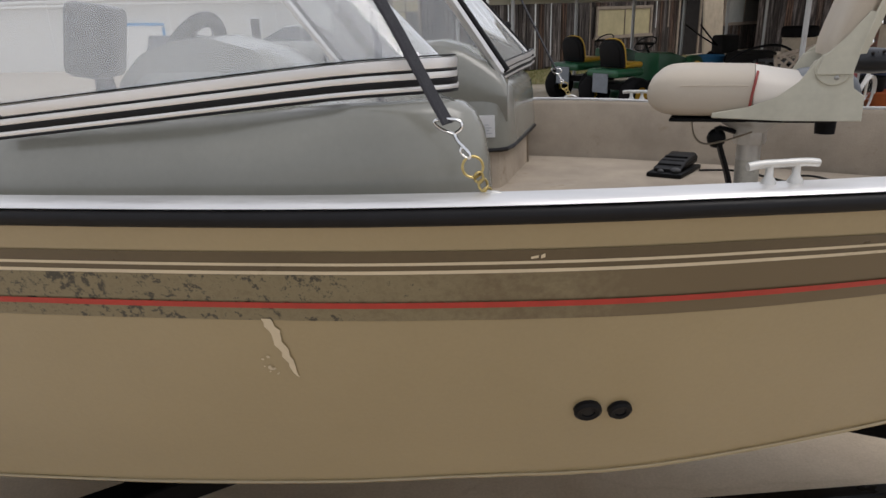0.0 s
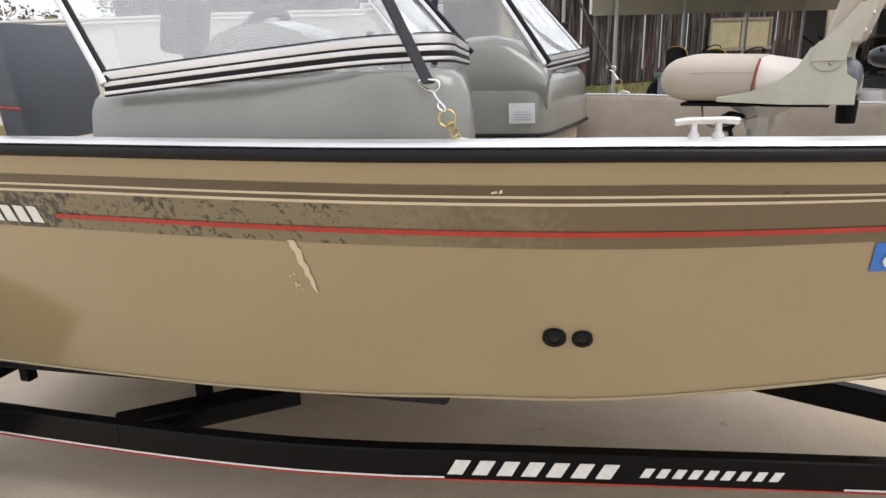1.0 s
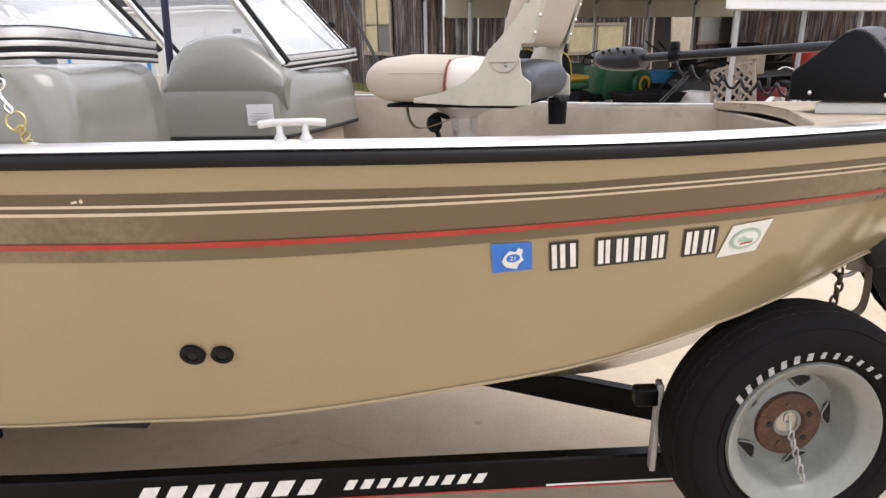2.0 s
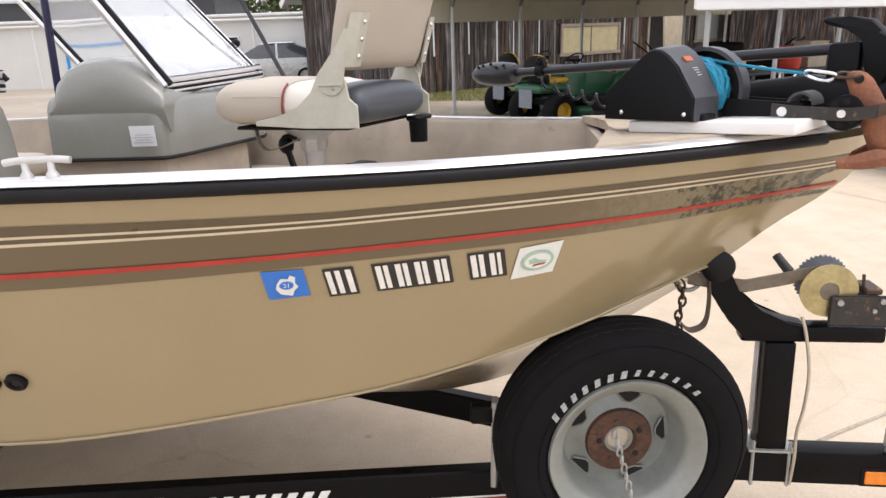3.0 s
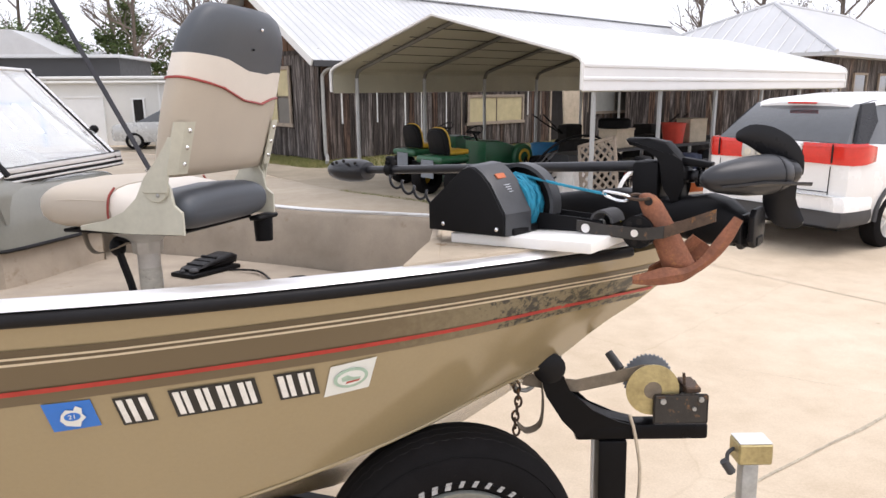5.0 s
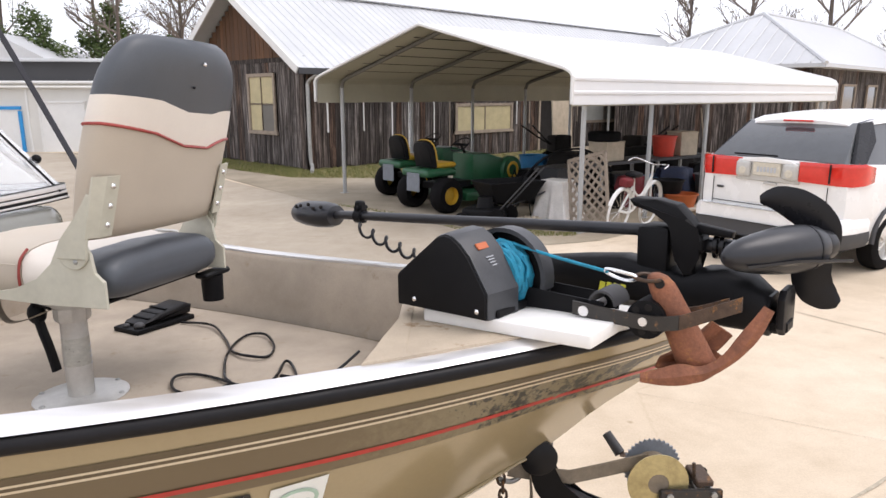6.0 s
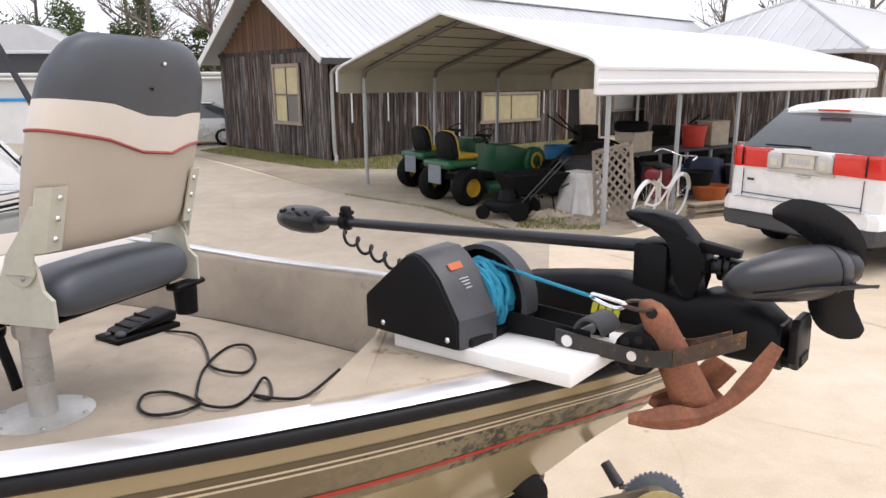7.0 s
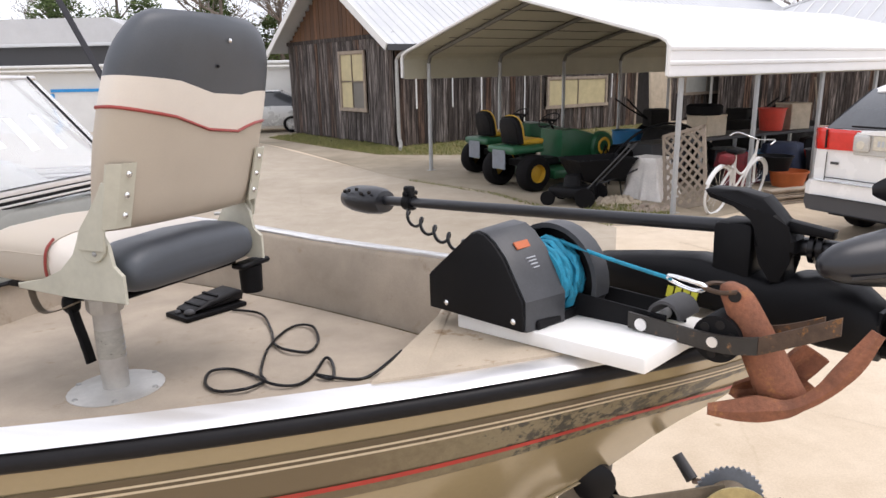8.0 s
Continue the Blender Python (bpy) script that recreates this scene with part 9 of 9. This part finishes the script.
# dark clutter packed under the carport; the sack heaps are added near-black filler
tarp_heap(8.55, 12.95, 0.72, 13, "black_plastic", "black plastic sheet heaped under the table", 0.55, 0.38, "black_sheet")
tarp_heap(7.75, 12.75, 0.66, 14, "navy_cloth", "dark blue cloth heaped under the table", 0.5, 0.35, "blue_cloth")
tarp_heap(6.75, 12.35, 0.55, 15, "maroon", "dark red cloth heap behind the bicycle", 0.42, 0.3, "red_cloth")
tarp_heap(5.15, 13.1, 0.62, 16, "black_plastic", "black cover over a machine by the wheelbarrow", 0.6, 0.42, "machine_cover")
tarp_heap(6.2, 14.2, 0.85, 17, "dark", "added near-black filler heap by the wall", 0.7, 0.45, "sack_heap")
tarp_heap(8.5, 15.0, 0.88, 19, "dark", "added near-black heap hiding the bright floor behind the table", 1.25, 0.45, "sack_heap")
tarp_heap(9.4, 12.9, 0.7, 18, "black_plastic", "black bag slumped at the table end", 0.4, 0.32, "black_bag")


def loose_tyre(x, y, z, rz, tilt, label):
    t = thing("old_wheel", yard(x, y, z, rz) @ pose(0, 0, 0, tilt, 0, 0), label, "wheel", group="old wheels under the carport")
    bm = bmesh.new()
    lathe(bm, [(0.17, -0.08), (0.26, -0.09), (0.30, -0.06), (0.30, 0.06), (0.26, 0.09), (0.17, 0.08), (0.17, -0.08)], pose(0, 0, 0.3 if tilt > 45 else 0.09, 0, 0, 0), 28)
    part("rubber", bm, "tyre", t, smooth=40)
    return t


loose_tyre(4.75, 12.75, 0.30, 25, 78, "black tyre leaning on the covered machine")
loose_tyre(6.30, 12.62, 1.16, 0, 0, "black tyre lying on the tan cooler")
loose_tyre(6.35, 13.35, 0.30, 60, 80, "black tyre standing before the sacks")

gw_ = thing("green_hose_reel", yard(4.62, 13.05, 0, 35), "dark green hose reel with a yellow rim", "hose reel")
bm = bmesh.new()
lathe(bm, [(0.0, -0.08), (0.24, -0.08), (0.26, -0.05), (0.26, 0.05), (0.24, 0.08), (0.0, 0.08)], pose(0, 0, 0.62, 90, 0, 0), 24)
part("drum", bm, "mower_green", gw_, smooth=40)
bm = bmesh.new()
lathe(bm, [(0.10, 0.0), (0.13, 0.012), (0.16, 0.0), (0.13, -0.012), (0.10, 0.0)], pose(0, -0.092, 0.62, 90, 0, 0), 20)
part("rim", bm, "mower_yellow", gw_, smooth=40)
for sd in (-1, 1):
    bm = bmesh.new()
    tube(bm, [(-0.3, sd * 0.13, 0.0), (0, sd * 0.13, 0.62), (0.3, sd * 0.13, 0.0)], 0.018, 6)
    part("stand", bm, "black_plastic", gw_)

# grey boards stacked flat by the van
for k in range(7):
    lb = thing("loose_board", yard(6.95 + 0.02 * (k % 2), 10.55 + 0.03 * (k % 3), 0.032 * k, 20 + 1.5 * (k % 3)), "weathered grey board in a flat stack", "board", group="stacked boards by the van")
    bm = bmesh.new()
    box(bm, (0.95, 0.16, 0.028), pose(0, 0, 0.014), 0.003)
    part("plank", bm, "lattice_wood", lb)


# ---- pale block building, far roofs and trees ----
def block_building():
    b = thing("block_building", yard(-15.5, 26.5, 0, 0), "long low pale block building with a pipe under its edge", "building", kind="structure")
    L, H = 26.0, 2.4
    bm = bmesh.new()
    box(bm, (L, 7.0, H + 0.2), pose(0, 3.5, H / 2 - 0.1))
    part("wall", bm, "cinder", b)
    bm = bmesh.new()
    box(bm, (L + 0.2, 0.14, 0.10), pose(0, -0.05, H + 0.03), 0.02)
    part("edge_cap", bm, "trim_white", b)
    bm = bmesh.new()
    rod(bm, (-L / 2, -0.12, H - 0.14), (L / 2, -0.12, H - 0.14), 0.05, 0.05, 10)
    part("gutter_pipe", bm, "cinder", b, smooth=40)
    for x in (1.2, 5.6, 9.5, 12.6, -4.0, -9.0):
        bm = bmesh.new()
        box(bm, (0.06, 0.03, H), pose(x, -0.015, H / 2))
        part("pilaster", bm, "trim_white", b)
    for x, w, h, mat in ((8.74, 0.40, 1.68, "dark"), (6.75, 1.5, 1.75, "trim_white"), (-3.2, 2.4, 2.0, "trim_white")):
        bm = bmesh.new()
        box(bm, (w, 0.04, h), pose(x, -0.02, h / 2))
        part("door", bm, mat, b, "narrow doorway, its shade a black panel" if mat == "dark" else "white flush door panel")
        bm = bmesh.new()
        for cx, cz, sx, sz in ((x - w / 2, h / 2, 0.06, h), (x + w / 2, h / 2, 0.06, h), (x, h, w + 0.12, 0.06)):
            box(bm, (sx, 0.07, sz), pose(cx, -0.035, cz))
        part("door_frame", bm, "trim_white", b)
    # wide white door with a bright blue frame
    bm = bmesh.new()
    box(bm, (2.85, 0.04, 1.50), pose(3.86, -0.02, 0.75))
    dr = part("door", bm, "trim_white", b, "wide white door in a bright blue frame")
    for cx, cz, sx, sz in ((3.86, 1.55, 3.05, 0.11), (5.34, 0.72, 0.11, 1.44), (2.38, 0.72, 0.11, 1.44)):
        bm = bmesh.new()
        box(bm, (sx, 0.08, sz), pose(cx, -0.04, cz))
        part("frame_bar", bm, "sky_blue", dr, "bright blue frame bar")
    # set-back upper roof with a dark band
    bm = bmesh.new()
    box(bm, (11.0, 4.0, 0.9), pose(4.2 - 2.5, 5.0, H + 0.45))
    part("upper_wall", bm, "grey_trim", b, "dark strip under the upper roof")
    bm = bmesh.new()
    box(bm, (11.4, 4.5, 0.12), pose(4.2 - 2.5, 4.9, H + 0.92), 0.02)
    part("upper_roof", bm, "roof_metal", b)
    return b


block_building()


def metal_shed():
    s = thing("metal_shed", yard(-20.5, 40.0, 0, 0), "far shed with a pale blue-white metal roof", "building", kind="structure")
    bm = bmesh.new()
    box(bm, (11.0, 8.0, 3.9), pose(0, 4, 1.9))
    part("wall", bm, "cinder", s)
    bm = bmesh.new()
    prism(bm, [(-6.2, 3.8), (6.0, 3.8), (3.4, 5.2), (-6.2, 5.2)], 9.0, Matrix(((1, 0, 0, 0), (0, 0, 1, -0.4), (0, 1, 0, 0), (0, 0, 0, 1))))
    part("roof", bm, "roof_metal", s)
    return s


metal_shed()


def hip_building():
    # a wing with a hipped metal roof, beyond the carport's far end
    h = thing("hip_roof_wing", yard(15.9, 20.4, 0, HROT), "dark board wing with a pale hipped metal roof", "house", kind="structure")
    W, L, E, P = 8.0, 14.0, 2.95, 4.85
    bm = bmesh.new()
    box(bm, (L - 1.0, W - 1.0, E), pose(L / 2, W / 2, E / 2 - 0.05))
    part("wall", bm, "board", h)
    rnd_ = random.Random(21)
    board_wall(h, 0.5, 13.5, 0.05, lambda x: E - 0.1, Matrix.Translation((0, 0.47, 0)), rnd_, 0.22)
    board_wall(h, 0.0, W - 1.0, 0.05, lambda x: E - 0.1, Matrix.Translation((0.47, W - 0.5, 0)) @ turn_z(-90), rnd_, 0.22)
    bm = bmesh.new()
    c = [(-0.1, -0.1, E), (L, -0.1, E), (L, W, E), (-0.1, W, E)]
    r = [(2.9, W / 2 - 0.9, P), (L - 3, W / 2 - 0.9, P)]
    vs = [bm.verts.new(v) for v in c + r]
    low = [bm.verts.new((x, y, z - 0.12)) for x, y, z in c]
    for f in ((0, 1, 5, 4), (1, 2, 5), (2, 3, 4, 5), (3, 0, 4)):
        bm.faces.new([vs[i] for i in f])
    for i in range(4):
        bm.faces.new((vs[i], low[i], low[(i + 1) % 4], vs[(i + 1) % 4]))
    bm.faces.new(low)
    part("roof", bm, "roof_metal", h)
    for a, b_ in ((0, 4), (1, 5), (4, 5), (3, 4)):
        bm = bmesh.new()
        tube(bm, [(c + r)[a], (c + r)[b_]], 0.07, 6)
        part("hip_cap", bm, "roof_metal", h)
    # ribs on the visible slopes
    for k in range(1, 18):
        t = k / 18
        e0, e1 = Vector(c[0]).lerp(Vector(c[3]), t), None
        top = Vector(r[0])
        foot = Vector((-0.1, -0.1 + (W + 0.1) * t, E))
        # rib runs straight up the slope until the hip line
        ft = t / 0.39 if t < 0.39 else (1 - t) / 0.61
        tip = foot + Vector((3.0, 0, P - E)) * min(1.0, ft)
        bm = bmesh.new()
        tube(bm, [foot + Vector((0, 0, 0.02)), tip + Vector((0, 0, 0.02))], 0.022, 4)
        part("roof_rib", bm, "roof_metal", h)
    for x, w in ((1.6, 1.1), (4.2, 1.4), (7.0, 1.2)):
        bm = bmesh.new()
        box(bm, (w, 0.05, 1.1), pose(x, 0.43, 1.75))
        wn_ = part("window", bm, "dark_glass", h, "dark window under the deep eave")
        bm = bmesh.new()
        for cx, cz, sx, sz in ((x - w / 2, 1.75, 0.08, 1.2), (x + w / 2, 1.75, 0.08, 1.2), (x, 2.32, w, 0.08), (x, 1.18, w, 0.08)):
            box(bm, (sx, 0.07, sz), pose(cx, 0.40, cz))
        part("window_frame", bm, "lattice_wood", wn_)
    return h


hip_building()


# ---- trees ----
def branch(bm, p, d, length, r, depth, rnd, tips, curve=0.25):
    n = 4
    pts = [p]
    dd = d.normalized()
    for i in range(n):
        dd = (dd + Vector((rnd.uniform(-1, 1), rnd.uniform(-1, 1), rnd.uniform(-0.4, 0.8))) * curve * 0.45).normalized()
        pts.append(pts[-1] + dd * length / n)
    tube(bm, pts, r, 5 if depth > 1 else 3, r_end=r * 0.5)
    tips.append((pts[-1], dd, r * 0.5))
    if depth <= 0:
        return
    k = rnd.choice((2, 3, 3, 4)) if depth > 1 else rnd.choice((2, 3))
    for i in range(k):
        t = rnd.uniform(0.35, 1.0)
        q = pts[min(n, int(t * n))]
        a = rnd.uniform(0, 6.28)
        nd = (dd + Vector((math.cos(a), math.sin(a), rnd.uniform(-0.1, 0.7))) * rnd.uniform(0.5, 0.95)).normalized()
        branch(bm, q, nd, length * rnd.uniform(0.5, 0.75), r * 0.5, depth - 1, rnd, tips, curve)


def bare_tree(x, y, h, seed, label, buds=0):
    rnd = random.Random(seed)
    t = thing("bare_tree", yard(x, y, 0), label, "tree", group="bare trees behind the roofs")
    bm = bmesh.new()
    tips = []
    pts = [Vector((0, 0, -0.2)), Vector((rnd.uniform(-0.2, 0.2), 0, h * 0.3)), Vector((rnd.uniform(-0.4, 0.4), rnd.uniform(-0.2, 0.2), h * 0.6)), Vector((rnd.uniform(-0.6, 0.6), 0, h * 0.95))]
    path = smooth_path(pts, 5)
    tube(bm, path, h * 0.016, 8, r_end=h * 0.004)
    part("trunk", bm, "bark", t, smooth=60)
    bm = bmesh.new()
    for i in range(15):
        u = rnd.uniform(0.28, 0.98)
        q = path[min(len(path) - 1, int(u * (len(path) - 1)))]
        a = rnd.uniform(0, 6.28)
        branch(bm, q, Vector((math.cos(a), math.sin(a), rnd.uniform(0.5, 1.1))), h * 0.22 * (1.15 - u * 0.6), h * 0.006, 3, rnd, tips)
    part("branchwork", bm, "twig", t)
    if buds:
        bm = bmesh.new()
        for _ in range(buds):
            p, dd, r = rnd.choice(tips)
            c = p + Vector((rnd.gauss(0, 0.15), rnd.gauss(0, 0.15), rnd.gauss(0, 0.15)))
            s = rnd.uniform(0.05, 0.11)
            v = [bm.verts.new(c + Vector((rnd.uniform(-1, 1), rnd.uniform(-1, 1), rnd.uniform(-1, 1))) * s) for _ in range(3)]
            bm.faces.new(v)
        part("crown", bm, "leaf_dry", t)
    return t


def leafy_tree(x, y, h, w, seed, label, mat="leaf", count=5200):
    rnd = random.Random(seed)
    t = thing("evergreen_tree", yard(x, y, 0), label, "tree", group="evergreens behind the yard")
    bm = bmesh.new()
    tube(bm, smooth_path([(0, 0, -0.2), (0.1, 0, h * 0.4), (-0.1, 0.1, h * 0.9)], 5), h * 0.022, 8, r_end=h * 0.006)
    part("trunk", bm, "bark", t, smooth=60)
    clumps = []
    for i in range(46):
        z = h * rnd.uniform(0.22, 1.0)
        k = 1.0 - abs(z / h - 0.45) * 1.25
        a = rnd.uniform(0, 6.28)
        rr = w * max(0.12, k) * math.sqrt(rnd.random())
        clumps.append((Vector((rr * math.cos(a), rr * math.sin(a), z)), w * rnd.uniform(0.14, 0.32)))
    bm = bmesh.new()
    for c, r in clumps[::2]:
        tube(bm, [Vector((0, 0, c.z * 0.8)), c], 0.04, 4, r_end=0.015)
    part("branchwork", bm, "bark", t)
    bm = bmesh.new()
    for _ in range(count):
        c, r = rnd.choice(clumps)
        d = Vector((rnd.gauss(0, 1), rnd.gauss(0, 1), rnd.gauss(0, 0.8)))
        p = c + d.normalized() * r * rnd.random() ** 0.4
        s = rnd.uniform(0.07, 0.17)
        u = Vector((rnd.uniform(-1, 1), rnd.uniform(-1, 1), rnd.uniform(-0.6, 0.6))).normalized() * s
        v = Vector((rnd.uniform(-1, 1), rnd.uniform(-1, 1), rnd.uniform(-0.6, 0.6))).normalized() * s * 0.6
        q = [bm.verts.new(p - u), bm.verts.new(p + v), bm.verts.new(p + u), bm.verts.new(p - v)]
        bm.faces.new(q)
    part("crown", bm, mat, t)
    return t


for i, (x, y, h, w) in enumerate(((-16.5, 44, 6.4, 2.6), (-13.3, 46, 7.2, 2.6), (-10.4, 47, 5.4, 2.6), (-19.5, 45, 5.6, 2.6), (-24.0, 47, 7.4, 3.0), (-7.5, 50, 5.8, 2.6), (-28.5, 46, 6.6, 2.8), (-4.6, 52, 5.4, 2.6))):
    leafy_tree(x, y, h, w, 30 + i, "dark green evergreen behind the pale building")
for i, (x, y, h, b_) in enumerate(((-12.2, 44, 11.5, 500), (-9.2, 46, 12.5, 900), (-6.8, 45, 11.0, 400), (-15.5, 50, 13.0, 500), (-21.0, 49, 12.0, 600), (-4.0, 48, 12.0, 400), (-26.0, 50, 12.5, 400), (-11.0, 52, 9.0, 900))):
    bare_tree(x, y, h, 60 + i, "tall thin bare tree with a few buds behind the yard", b_)
for i, (x, y, h) in enumerate(((21.0, 33.0, 9.5), (24.0, 31.5, 10.5), (18.5, 35.0, 8.8), (28.0, 31.0, 10.0))):
    bare_tree(x, y, h, 90 + i, "spreading bare tree behind the hipped roof", 150)

# brush along the far edge, and grass by the house
rnd = random.Random(77)
bm = bmesh.new()
for _ in range(14000):
    x = rnd.uniform(-60, 60)
    p = YARD @ Vector((x, 56 + rnd.gauss(0, 2.0), rnd.uniform(0, 1) ** 0.8 * (3.4 + 0.9 * math.sin(x * 0.37) + 0.6 * math.sin(x * 1.3))))
    s = rnd.uniform(0.15, 0.35)
    u = Vector((rnd.uniform(-1, 1), rnd.uniform(-1, 1), rnd.uniform(-1, 1))).normalized() * s
    v = Vector((rnd.uniform(-1, 1), rnd.uniform(-1, 1), rnd.uniform(-1, 1))).normalized() * s * 0.6
    bm.faces.new([bm.verts.new(p - u), bm.verts.new(p + v), bm.verts.new(p + u), bm.verts.new(p - v)])
tagged(part("far_brush", bm, "leaf_dry"), "grey-brown brush and saplings along the far edge", "brush", kind="stuff")


def earth_strip(pts, name, label):
    bm = bmesh.new()
    lo = [bm.verts.new(YARD @ Vector((a[0], a[1], 0.012))) for a, b_ in pts]
    hi = [bm.verts.new(YARD @ Vector((b_[0], b_[1], 0.02))) for a, b_ in pts]
    for i in range(len(pts) - 1):
        bm.faces.new((lo[i], lo[i + 1], hi[i + 1], hi[i]))
    tagged(part(name, bm, "earth"), label, "verge", kind="structure")


STRIP_G = [((-4.1, 22.6), (-3.4, 23.9)), ((-1.6, 19.4), (-0.9, 20.8)), ((0.1, 17.4), (0.35, 19.0))]
STRIP_L = [((0.1, 17.4), (0.35, 19.0)), ((2.4, 17.0), (2.2, 20.4)), ((5.4, 19.4), (5.0, 22.5)), ((9.0, 22.4), (8.6, 25.2))]
earth_strip(STRIP_G, "verge_gable", "dry grass verge under the gable wall")
earth_strip(STRIP_L, "verge_front", "mossy grass verge along the board wall")
grass_strip("grass", STRIP_G, 9000, 0.07, 5, "dry yellow-green grass under the gable wall")
grass_strip("grass", STRIP_L, 11000, 0.07, 6, "green weeds along the board wall")
grass_strip("weeds", [((1.10, 13.22), (1.16, 13.30)), ((2.57, 11.65), (2.67, 11.71)), ((3.32, 10.26), (3.46, 10.32)), ((3.96, 9.18), (4.04, 9.22))], 1500, 0.035, 7, "thin weeds in the joint of the slabs")
grass_strip("weeds", [((3.75, 9.95), (4.0, 10.75)), ((4.3, 9.75), (4.55, 10.6)), ((4.9, 9.7), (5.1, 10.3))], 1900, 0.05, 8, "patch of green weeds by the carport post")
